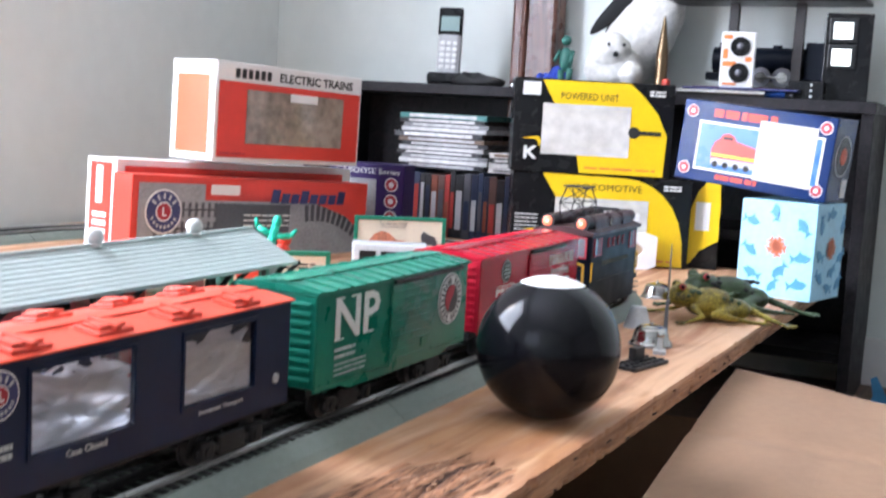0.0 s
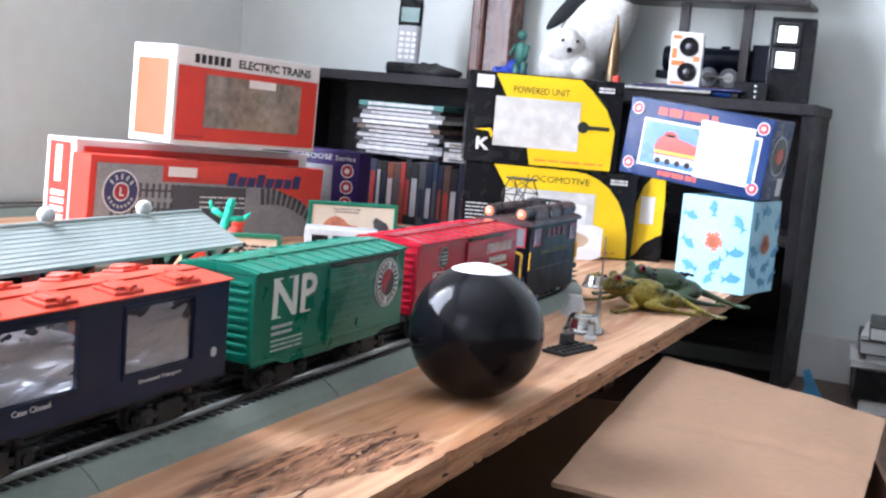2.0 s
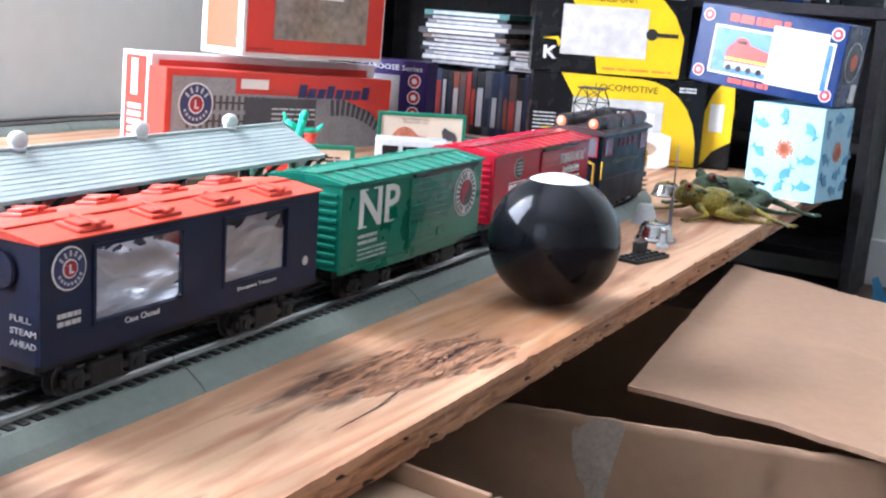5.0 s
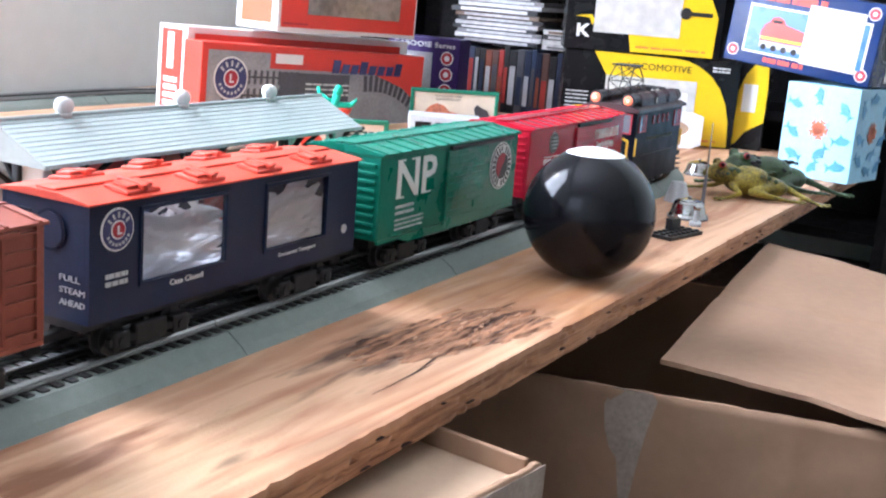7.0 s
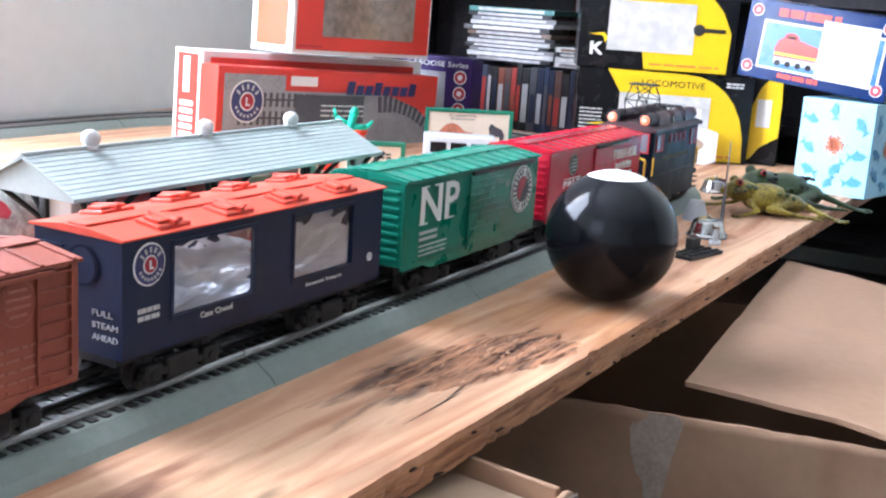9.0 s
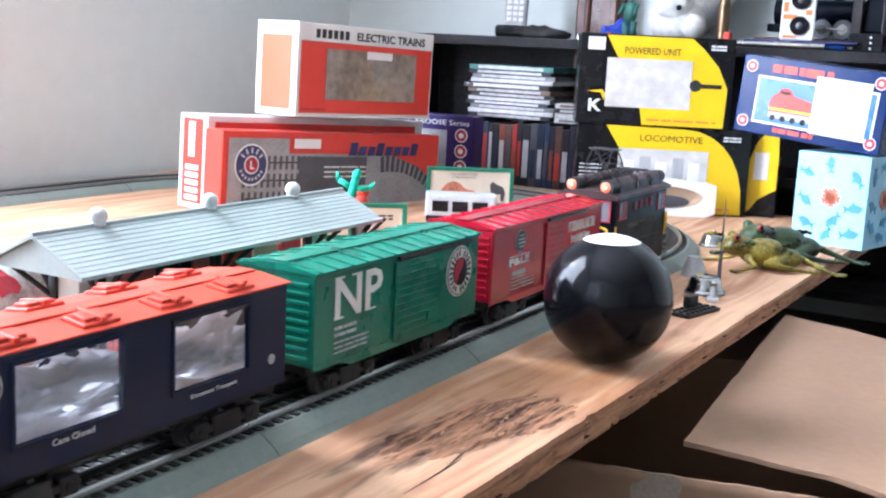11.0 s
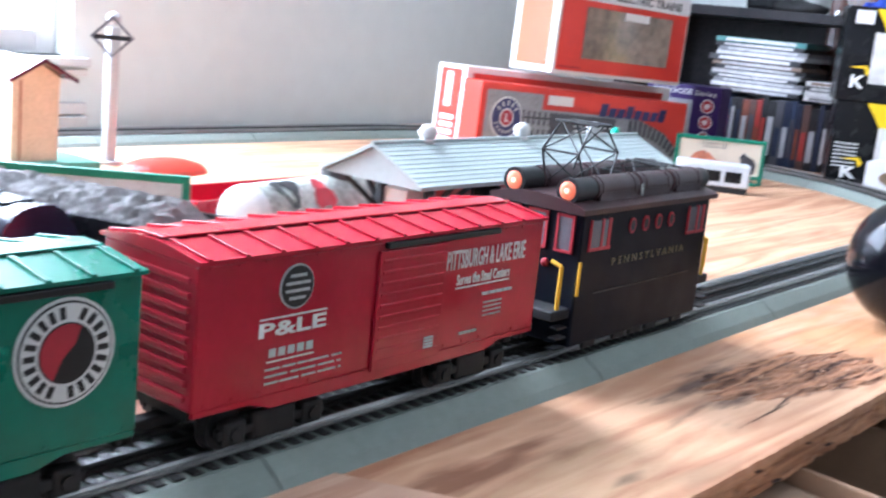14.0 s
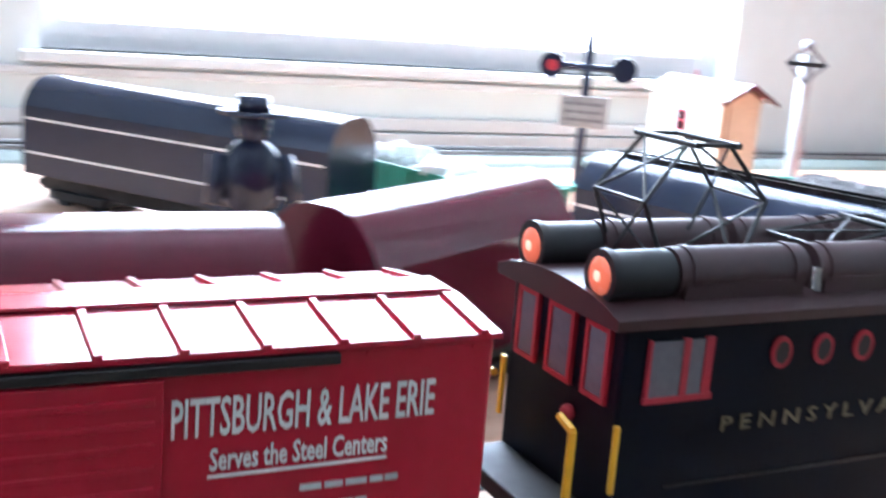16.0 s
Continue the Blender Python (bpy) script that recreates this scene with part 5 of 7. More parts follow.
rnd = random.Random(3)
for face in ("front", "side"):
    for (x, z) in ((0.016, 0.098), (0.016, 0.060), (0.020, 0.030), (0.050, 0.016), (0.048, 0.112), (0.084, 0.020), (0.086, 0.055), (0.086, 0.096), (0.058, 0.036)):
        fish(fi, x, z, rnd.uniform(0.0105, 0.0135), rnd.uniform(0, 360), M_FISHDK, face)
    for k in range(5):
        fish(fi, 0.052, 0.067, 0.0125, 72 * k + 10, M_FISHOR, face)
bb = carton("blue_train_box", pose(1.262, 0.004, 0.150, 0, 0, -91), 0.212, 0.075, 0.108, M_BLUEBOX, None, "blue carton with a red locomotive picture and film window", "carton")
bb.matrix_basis = pose(1.290, 0.010, 0.146, 0, 0, -102) @ pose(0, 0, 0, 0, 5.0, 0)
panel(bb, "border", 0.026, 0.016, 0.200, 0.082, M_BOXWHITE, -0.0008, "pale pink picture border")
panel(bb, "picture", 0.029, 0.019, 0.197, 0.079, M_SKYBLUE, -0.0014, "sky blue picture")
part("picture_engine", prism(NB(), [(0.050, 0.034), (0.049, 0.046), (0.053, 0.056), (0.060, 0.061), (0.063, 0.067), (0.072, 0.069), (0.079, 0.066), (0.083, 0.060), (0.112, 0.054), (0.112, 0.036)], -0.0022, -0.0016, "y"), M_REDPL, bb, "red engine picture")
panel(bb, "picture_stripe", 0.0495, 0.0375, 0.112, 0.0405, M_KYELLOW, -0.0024)
panel(bb, "picture_skirt", 0.050, 0.026, 0.112, 0.0345, M_PHONE, -0.0018)
panel(bb, "picture_windshield", 0.064, 0.0605, 0.078, 0.0645, M_KBLACK, -0.0024)
for k in range(4):
    part("picture_wheel", disc(NB(), 0.057 + 0.015 * k, -0.0018, 0.0265, 0.0042, 0.0006, 14), M_KBLACK, bb)
# Pale panel: the glare on this film is in its colour.
panel(bb, "film", 0.112, 0.014, 0.190, 0.092, M_GLAREFILM, -0.0020, "clear film window, its white glare painted in")
for x, z in ((0.014, 0.093), (0.013, 0.016), (0.199, 0.014), (0.199, 0.094)):
    emblem(bb, x, -0.0008, z, 0.0085, ((1.0, M_WHITE), (0.85, M_REDTRIM), (0.35, M_WHITE)))
bars("small_print", bb, M_REDPL, 0.045, -0.0008, 0.100, 0.09, 0.012, 1, 71, 0.9)
bars("small_print", bb, M_REDPL, 0.060, -0.0008, 0.013, 0.06, 0.007, 1, 72, 0.9)
bm = NB()
cyl(bm, (0.212, 0.038, 0.06), (0.2126, 0.038, 0.06), 0.027, seg=28)
part("emblem", bm, M_POLE, bb)
part("emblem", cyl(NB(), (0.2126, 0.038, 0.06), (0.2130, 0.038, 0.06), 0.0245, seg=28), M_KBLACK, bb)
part("emblem", cyl(NB(), (0.2130, 0.038, 0.06), (0.2134, 0.038, 0.06), 0.011, seg=28), M_BOXORANGE, bb)
part("side_label", box(NB(), 0.2121, 0.05, 0.006, 0.2126, 0.068, 0.030), M_BOXWHITE, bb)


# ---- billboards ----
def billboard(m, w, h, pic, label, back=False):
    b = thing("billboard", label, "model billboard", m, group="green-framed billboards")
    bm = NB()
    t = 0.0055
    box(bm, -w / 2, -0.003, h - t, w / 2, 0.003, h, 0.0008)
    box(bm, -w / 2, -0.003, 0.008, w / 2, 0.003, 0.008 + t, 0.0008)
    for s in (-1, 1):
        box(bm, min(s * w / 2, s * (w / 2 - t)), -0.0028, 0.0, max(s * w / 2, s * (w / 2 - t)), 0.0028, h - 0.001, 0.0008)
    part("frame", bm, M_BGREEN, b, "green plastic frame")
    part("board", box(NB(), -w / 2 + t, -0.001, 0.008 + t, w / 2 - t, 0.001, h - t), M_CREAM if not back else M_POLE, b)
    for s in (-1, 1):
        part("foot", box(NB(), s * w * 0.38 - 0.006, -0.014, 0, s * w * 0.38 + 0.006, 0.014, 0.004, 0.0005), M_BGREEN, b)
    if pic == "mountain":
        part("picture_rock", prism(NB(), [(-0.058, 0.014), (-0.054, 0.026), (-0.044, 0.031), (-0.036, 0.041), (-0.026, 0.045), (-0.016, 0.042), (-0.006, 0.033), (0.006, 0.031), (0.016, 0.024), (0.026, 0.020), (0.030, 0.014)], -0.0016, -0.0011, "y"), M_ROCK, b, "orange rock picture")
        bm = prism(NB(), [(0.030, 0.016), (0.032, 0.030), (0.030, 0.040), (0.034, 0.046), (0.040, 0.042), (0.050, 0.038), (0.054, 0.030), (0.052, 0.016), (0.048, 0.016), (0.047, 0.027), (0.037, 0.026), (0.036, 0.016)], -0.0016, -0.0011, "y")
        part("picture_ram", bm, M_BOXDK, b, "dark ram silhouette")
        lettering("letters", "The HIGHEST TYPE", M_TIE, b, -0.030, -0.0011, 0.054, 0.0030, 0.040)
        lettering("letters", "of VACATION TRIP", M_TIE, b, -0.028, -0.0011, 0.0495, 0.0028, 0.036)
    elif pic == "text":
        lettering("letters", "Super Chief", M_REDTRIM, b, -0.012, -0.0011, 0.018, 0.0075, 0.048)
        bars("small_print", b, M_TIE, -0.02, -0.0011, 0.040, 0.06, 0.008, 2, 81, 0.5)
        part("picture_patch", prism(NB(), [(-0.045, 0.016), (-0.05, 0.03), (-0.035, 0.038), (-0.022, 0.028), (-0.024, 0.016)], -0.0016, -0.0011, "y"), M_REDPL, b)
    return b


billboard(pose(1.158, 0.363, 0.0, 0, 0, -52), 0.132, 0.066, "mountain", "green-framed billboard with an orange rock and a ram")
billboard(pose(0.788, 0.314, 0.0, 0, 0, -50), 0.112, 0.053, "text", "green-framed billboard with red lettering")
billboard(pose(0.056, 0.320, 0.0, 0, 0, -44), 0.148, 0.072, "", "green-framed billboard with a plain grey face", True)

silver = thing("silver_coach", "small silver and white coach with dark windows", "model coach", pose(1.06, 0.325, 0.0, 0, 0, -60))
part("body", box(NB(), -0.05, -0.018, 0.008, 0.05, 0.018, 0.040, 0.003), M_POLE, silver)
for k in range(3):
    part("coach_window", box(NB(), -0.040 + 0.028 * k, -0.0187, 0.015, -0.018 + 0.028 * k, -0.018, 0.030), M_KBLACK, silver)
part("coach_base", box(NB(), -0.048, -0.016, 0.0, 0.048, 0.016, 0.008), M_TRUCK, silver)

bm = NB()
cyl(bm, (0, 0, 0), (0, 0, 0.078), 0.007, 0.006, 14)
ball(bm, (0, 0, 0.078), 0.007, (1, 1, 1.3), 12)
for s in (-1, 1):
    cyl(bm, (0, 0, 0.060), (s * 0.024, 0, 0.066), 0.0042, 0.004, 10)
    cyl(bm, (s * 0.024, 0, 0.066), (s * 0.030, 0, 0.076), 0.004, 0.002, 10)
cyl(bm, (0, 0, 0), (0, 0, 0.004), 0.018, seg=16)
bmesh.ops.transform(bm, matrix=pose(0, 0, 0, 0, 14, 0) @ Matrix.Diagonal((0.85, 0.85, 0.98, 1)), verts=[v for v in bm.verts if v.co.z > 0.005])
solid("toy_cactus", bm, M_TEAL, "teal plastic cactus with raised arms", "toy cactus", pose(0.86, 0.392, 0, 0, 0, -60), smooth=True)
bm = ball(NB(), (0, 0, 0.024), 0.014, (1, 0.9, 1.7), 14)
ball(bm, (0.004, 0, 0.050), 0.009, seg=12)
solid("toy_figure", bm, M_REDPL, "small red plastic toy beside the cactus", "toy", pose(0.893, 0.383, 0, 0, 0, 0), smooth=True)

# ---- station with long roof ----
st = thing("station_platform", "freight platform with long grey ribbed roof and three round finials", "model station", pose(0.293, 0.118, 0.0))
SX = 0.166


def slope_strips(y0, z0, y1, z1, n, sy):
    for i in range(n):
        a, b = i / n, (i + 1) / n
        ya, yb = y0 + (y1 - y0) * a, y0 + (y1 - y0) * b
        za, zb = z0 + (z1 - z0) * a, z0 + (z1 - z0) * b
        part("roof_strip", prism(NB(), [(sy * ya, za - 0.0022), (sy * ya, za + 0.00035), (sy * (yb - 0.0002), zb), (sy * yb, zb - 0.0022)], -SX, SX), M_STROOF, st)


for sy in (-1, 1):
    slope_strips(0.043, 0.0965, 0.0, 0.1175, 10, sy)
part("ridge_cap", cyl(NB(), (-SX, 0, 0.1177), (SX, 0, 0.1177), 0.0016, seg=10), M_STROOF, st)
for x in (-0.112, -0.004, 0.096):
    f = part("finial", ball(cyl(NB(), (x, 0, 0.1165), (x, 0, 0.119), 0.005, seg=14), (x, 0, 0.1235), 0.0062, (1, 1, 0.92), 16), M_FIN, st, smooth=True)
for sx in (-1, 1):
    x = sx * (SX - 0.006)
    part("gable_panel", prism(NB(), [(-0.0415, 0.0938), (0.0415, 0.0938), (0.0, 0.1145)], min(x, x + sx * 0.003), max(x, x + sx * 0.003)), M_STROOF, st)
part("platform", box(NB(), -SX + 0.02, -0.036, 0.0, SX + 0.01, 0.036, 0.020, 0.001), M_MAROON, st, "dark platform base")
part("end_step", box(NB(), SX + 0.011, -0.030, 0.0, SX + 0.062, 0.030, 0.018, 0.001), M_SOLDIER, st, "dark green end step")
part("end_screen", box(NB(), SX - 0.006, -0.0150, 0.0202, SX + 0.020, -0.0125, 0.088, 0.0005), M_STROOF, st, "pale grey-green end screen")
for x in (-0.13, -0.02, 0.09, 0.155):
    for sy in (-1, 1):
        p = part("post", box(NB(), x - 0.003, sy * 0.020 - 0.003, 0.020, x + 0.003, sy * 0.020 + 0.003, 0.1035, 0.0005), M_STGREEN if x > 0.1 else M_TRUCK, st)
        part("brace", cyl(NB(), (x, sy * 0.020, 0.070), (x, sy * 0.038, 0.0945), 0.0022, seg=8), M_TRUCK, p)
        for k in (-1, 1):
            part("brace", cyl(NB(), (x, sy * 0.022, 0.070), (x + k * 0.024, sy * 0.036, 0.0945), 0.0018, seg=8), M_TRUCK, p)
rnd = random.Random(12)
for i in range(7):
    x, y = -0.12 + 0.036 * i, -0.030 + 0.01 * (i % 2)
    bm = NB()
    hgt = rnd.uniform(0.058, 0.067)
    cyl(bm, (0, 0, 0), (0, 0, hgt * 0.7), 0.006, 0.0075, 10)
    ball(bm, (0, 0, hgt * 0.86), 0.0058, seg=10)
    for s in (-1, 1):
        cyl(bm, (s * 0.007, 0, hgt * 0.68), (s * 0.009, 0.003, hgt * 0.36), 0.002, seg=6)
    solid("toy_figurine", bm, (M_REDPL, M_CREAM, M_KBLACK, M_MAROON)[i % 4], "tiny plastic figurine on the platform", "figurine", pose(0.293 + x, 0.118 + y, 0.020), group="platform figurines", smooth=True)
for i, (x, w, h, mt) in enumerate(((-0.115, 0.030, 0.066, M_WHITE), (-0.078, 0.036, 0.070, M_PINK), (-0.040, 0.030, 0.064, M_KBLACK), (-0.006, 0.032, 0.071, M_PINK),
                                  (0.030, 0.030, 0.067, M_REDPL), (0.062, 0.026, 0.062, M_CREAM), (0.094, 0.026, 0.069, M_PINK))):
    solid("freight_crate", box(NB(), -w / 2, -0.011, 0, w / 2, 0.011, h, 0.001), mt, "tall coloured crate on the platform", "crate",
          pose(0.293 + x, 0.127, 0.020, 0, 0, 7 * math.sin(i * 2.1)), group="platform crates")


# ---- yard cars ----
def yard_pose(ax, ay, bx, by):
    return pose((ax + bx) / 2, (ay + by) / 2, 0.0, 0, 0, math.degrees(math.atan2(by - ay, bx - ax))), math.hypot(bx - ax, by - ay)


def round_profile(w, z0, z1, z2, n=15):
    pr = [(-w, z0), (-w, z1)]
    for k in range(n):
        a = radians(-75 + 150 * k / (n - 1))
        pr.append((w * math.sin(a) / math.sin(radians(75)), z1 + (z2 - z1) * (1 - abs(math.sin(a) / math.sin(radians(75))) ** 3.2)))
    return pr + [(w, z1), (w, z0)]


def coach(ax, ay, bx, by, body_mat, label, stripes, top=0.098, bed=True):
    m, L = yard_pose(ax, ay, bx, by)
    c = thing("yard_coach", label, "model coach", m, group="parked yard cars")
    part("body", prism(NB(), round_profile(0.030, 0.024, top - 0.022, top), -L / 2, L / 2), body_mat, c, "", "soft")
    for sy in (-1, 1):
        for z in stripes:
            part("stripe", box(NB(), -L / 2 + 0.004, min(sy * 0.030, sy * 0.0306), z, L / 2 - 0.004, max(sy * 0.030, sy * 0.0306), z + 0.0016), M_WHITE, c)
    part("underframe", box(NB(), -L / 2 + 0.01, -0.02, 0.012, L / 2 - 0.01, 0.02, 0.024), M_TRUCK, c)
    for s in (-1, 1):
        bm = NB()
        for dx in (-0.018, 0.018):
            for sy in (-1, 1):
                cyl(bm, (s * (L / 2 - 0.05) + dx, sy * 0.014, 0.0095), (s * (L / 2 - 0.05) + dx, sy * 0.019, 0.0095), 0.0095, seg=16)
        box(bm, s * (L / 2 - 0.05) - 0.03, -0.024, 0.006, s * (L / 2 - 0.05) + 0.03, 0.024, 0.013, 0.001)
        part("truck", bm, M_TRUCK, c)
        part("coupler", box(NB(), min(s * (L / 2 - 0.01), s * (L / 2 + 0.012)), -0.004, 0.010, max(s * (L / 2 - 0.01), s * (L / 2 + 0.012)), 0.004, 0.015), M_TRUCK, c)
    return c, L


c1, L1 = coach(-0.102, 0.118, -0.167, 0.336, M_SLATE, "slate-black streamlined coach with thin white stripes", (0.036, 0.060), 0.093)
bm = NB()
for s in (-1, 1):
    box(bm, -L1 / 2 + 0.03, s * 0.007 - 0.0012, 0.0925, L1 / 2 - 0.02, s * 0.007 + 0.0012, 0.0955)
part("roof_rail", bm, M_KBLACK, c1)
for k in range(9):
    part("roof_vent", box(NB(), -L1 / 2 + 0.012 + 0.003 * k, -0.010, 0.0905, -L1 / 2 + 0.0136 + 0.003 * k, 0.010, 0.0938), M_KBLACK, c1)
c2, L2 = coach(-0.300, 0.440, -0.464, 0.670, M_SLATE, "slate-black coach with two thin white stripes", (0.040, 0.066))
c3, L3 = coach(-0.432, 0.145, -0.290, 0.230, M_MAROON, "glossy maroon car with a rounded roof", ())
c4, L4 = coach(-0.690, 0.132, -0.458, 0.128, M_MAROON, "glossy maroon car with a rounded roof beside the main track", ())

m, L = yard_pose(-0.022, 0.092, -0.078, 0.275)
hop = thing("coal_hopper", "black hopper car heaped with grey coal", "model hopper", m, group="parked yard cars")
prof = [(-0.028, 0.030), (-0.030, 0.082), (-0.027, 0.082), (-0.025, 0.060), (0.025, 0.060), (0.027, 0.082), (0.030, 0.082), (0.028, 0.030)]
part("body", prism(NB(), prof, -L / 2, L / 2), M_KBLACK, hop)
for s in (-1, 1):
    part("end_wall", box(NB(), min(s * L / 2, s * (L / 2 - 0.002)), -0.0265, 0.0605, max(s * L / 2, s * (L / 2 - 0.002)), 0.0265, 0.082), M_KBLACK, hop)
    part("truck", box(NB(), s * (L / 2 - 0.04) - 0.028, -0.022, 0.0, s * (L / 2 - 0.04) + 0.028, 0.022, 0.028, 0.004), M_TRUCK, hop)
bm = NB()
nx, ny = 60, 18
vs = [[bm.verts.new((-L / 2 + 0.003 + (L - 0.006) * i / nx, -0.0262 + 0.0524 * j / ny,
                     0.076 + 0.016 * math.sin(math.pi * j / ny) ** 0.7 * min(1, i / 5, (nx - i) / 5) + 0.0035 * noise.noise((i * 0.7, j * 0.7, 0)) + 0.002 * noise.noise((i * 1.9, j * 1.9, 4))))
       for j in range(ny + 1)] for i in range(nx + 1)]
for i in range(nx):
    for j in range(ny):
        bm.faces.new((vs[i][j], vs[i + 1][j], vs[i + 1][j + 1], vs[i][j + 1]))
tagged(part("coal", bm, M_COAL, hop, "lumpy grey coal load"), kind="stuff")

tank = thing("tank_car", "grey tank car with dark and red patches", "model tank car", pose(0.215, 0.235, 0.0, 0, 0, 8), group="parked yard cars")
bm = cyl(NB(), (-0.095, 0, 0.050), (0.095, 0, 0.050), 0.024, seg=28)
for s in (-1, 1):
    ball(bm, (s * 0.095, 0, 0.050), 0.024, (0.45, 1, 1), 24)
part("barrel", bm, M_TANK, tank, smooth=True)
part("end_cap", ball(NB(), (-0.096, 0, 0.050), 0.0243, (0.46, 1, 1), 24), M_FIN, tank, smooth=True)
part("dome", ball(cyl(NB(), (0.005, 0, 0.068), (0.005, 0, 0.080), 0.012, seg=20), (0.005, 0, 0.080), 0.012, (1, 1, 0.35), 16), M_TANKDK, tank)
for x, a, sx, mt in ((-0.070, -35, 1.0, M_TANKDK), (-0.035, -50, 0.9, M_REDTRIM), (0.05, -30, 1.3, M_TANKDK), (0.075, -70, 0.8, M_REDTRIM)):
    bm = NB()
    n = 14
    rows = []
    for i in range(n):
        b = 2 * math.pi * i / n
        rr = 0.012 * (1 + 0.3 * math.sin(3 * b + x * 90))
        th = radians(a) + rr * math.sin(b) / 0.024
        rows.append(bm.verts.new((x + sx * rr * math.cos(b), 0.0257 * math.sin(th), 0.050 + 0.0257 * math.cos(th))))
    bm.faces.new(rows)
    part("patch", bm, mt, tank)
part("frame_rail", box(NB(), -0.10, -0.016, 0.014, 0.10, 0.016, 0.026, 0.001), M_TRUCK, tank)
for s in (-1, 1):
    part("truck", box(NB(), s * 0.062 - 0.028, -0.022, 0.0, s * 0.062 + 0.028, 0.022, 0.014, 0.003), M_TRUCK, tank)


def gondola(ax, ay, bx, by, material, label, top, load=None):
    m, L = yard_pose(ax, ay, bx, by)
    g = thing("gondola_car", label, "model gondola", m, group="parked yard cars")
    bm = NB()
    for s in (-1, 1):
        box(bm, -L / 2, min(s * 0.030, s * 0.0275), 0.018, L / 2, max(s * 0.030, s * 0.0275), top)
        box(bm, min(s * L / 2, s * (L / 2 - 0.0025)), -0.0274, 0.018, max(s * L / 2, s * (L / 2 - 0.0025)), 0.0274, top)
    box(bm, -L / 2 + 0.0026, -0.0273, 0.018, L / 2 - 0.0026, 0.0273, 0.021)
    part("body", bm, material, g)
    for k in range(8):
        x = -L / 2 + 0.012 + (L - 0.024) * k / 7
        for s in (-1, 1):
            part("side_rib", box(NB(), x - 0.0012, min(s * 0.030, s * 0.0312), 0.020, x + 0.0012, max(s * 0.030, s * 0.0312), top - 0.002), material, g)
    for s in (-1, 1):
        part("truck", box(NB(), s * (L / 2 - 0.04) - 0.028, -0.022, 0.0, s * (L / 2 - 0.04) + 0.028, 0.022, 0.018, 0.003), M_TRUCK, g)
    if load:
        rr = random.Random(6)
        bm = NB()
        for i in range(16):
            mm = pose(rr.uniform(-L / 2 + 0.02, L / 2 - 0.02), rr.uniform(-0.016, 0.016), top - 0.003 + rr.uniform(-0.004, 0.007), rr.uniform(-25, 25), rr.uniform(-25, 25), rr.uniform(0, 180))
            box(bm, -0.016, -0.010, -0.004, 0.016, 0.010, 0.004, 0.002, m=mm)
        box(bm, -L / 2 + 0.004, -0.026, 0.0212, L / 2 - 0.004, 0.026, top - 0.006)
        part("load", bm, load, g, "loose white packets")
    return g


gondola(0.120, 0.305, 0.350, 0.312, M_REDCAR, "low red gondola car", 0.052)
gondola(-0.190, 0.374, -0.256, 0.593, M_BGREEN, "green gondola car piled with white packets", 0.060, M_WHITE)

m, L = yard_pose(-0.258, 0.188, -0.184, 0.144)
cab = thing("caboose", "orange-brown caboose with a pale arched roof", "model caboose", m, group="parked yard cars")
part("body", box(NB(), -L / 2, -0.022, 0.020, L / 2, 0.022, 0.062, 0.001), M_BROWN, cab)
part("roof", prism(NB(), [(-L / 2 - 0.012, 0.062)] + [(-(L / 2 + 0.012) + (L + 0.024) * k / 10, 0.064 + 0.010 * math.sin(math.pi * k / 10)) for k in range(11)] + [(L / 2 + 0.012, 0.062)], -0.026, 0.026, "y"), M_CREAM, cab, "pale arched roof")
for k in range(3):
    part("side_window", box(NB(), -0.030 + 0.024 * k, -0.0226, 0.040, -0.018 + 0.024 * k, -0.022, 0.054), M_KBLACK, cab)
for s in (-1, 1):
    part("truck", box(NB(), s * 0.03 - 0.018, -0.018, 0.0, s * 0.03 + 0.018, 0.018, 0.020, 0.003), M_TRUCK, cab)

# ---- yard buildings and signals ----
shed = thing("shanty", "white and tan toy shanty with gable roof on green base", "model hut", pose(0.250, 0.762, 0.0))
part("base", box(NB(), -0.077, -0.085, 0, 0.070, 0.060, 0.010, 0.002), M_STGREEN, shed, "green plastic base")
part("side_wall", box(NB(), -0.027, -0.065, 0.010, -0.024, 0.055, 0.100), M_SHEDW, shed)
part("side_wall", box(NB(), 0.024, -0.065, 0.010, 0.027, 0.055, 0.100), M_SHEDW, shed)
for y0 in (-0.068, 0.055):
    part("gable_wall", prism(NB(), [(-0.027, 0.010), (0.027, 0.010), (0.027, 0.098), (0.0, 0.1125), (-0.027, 0.098)], y0, y0 + 0.003, "y"), M_SHEDT, shed, "tan gable wall")
for s in (-1, 1):
    part("roof", prism(NB(), [(0, 0.1135), (s * 0.033, 0.0957), (s * 0.033, 0.0985), (0, 0.1165)], -0.082, 0.060, "y"), M_SHEDW if s < 0 else M_MAROON, shed)
part("barge_board", prism(NB(), [(-0.038, 0.0923), (0.0, 0.1128), (0.038, 0.0923), (0.038, 0.0963), (0.0, 0.1170), (-0.038, 0.0963)], -0.085, -0.082, "y"), M_MAROON, shed, "maroon gable edge")
w = part("hut_window", box(NB(), -0.0278, -0.010, 0.058, -0.027, 0.004, 0.078), M_KBLACK, shed)
bm = NB()
for q in ((-0.012, 0.056, 0.006, 0.058), (-0.012, 0.078, 0.006, 0.080), (-0.012, 0.058, -0.010, 0.078), (0.004, 0.058, 0.006, 0.078), (-0.010, 0.067, 0.004, 0.069)):
    box(bm, -0.0284, q[0], q[1], -0.0271, q[2], q[3])
part("window_frame", bm, M_REDTRIM, w, "red window frame")
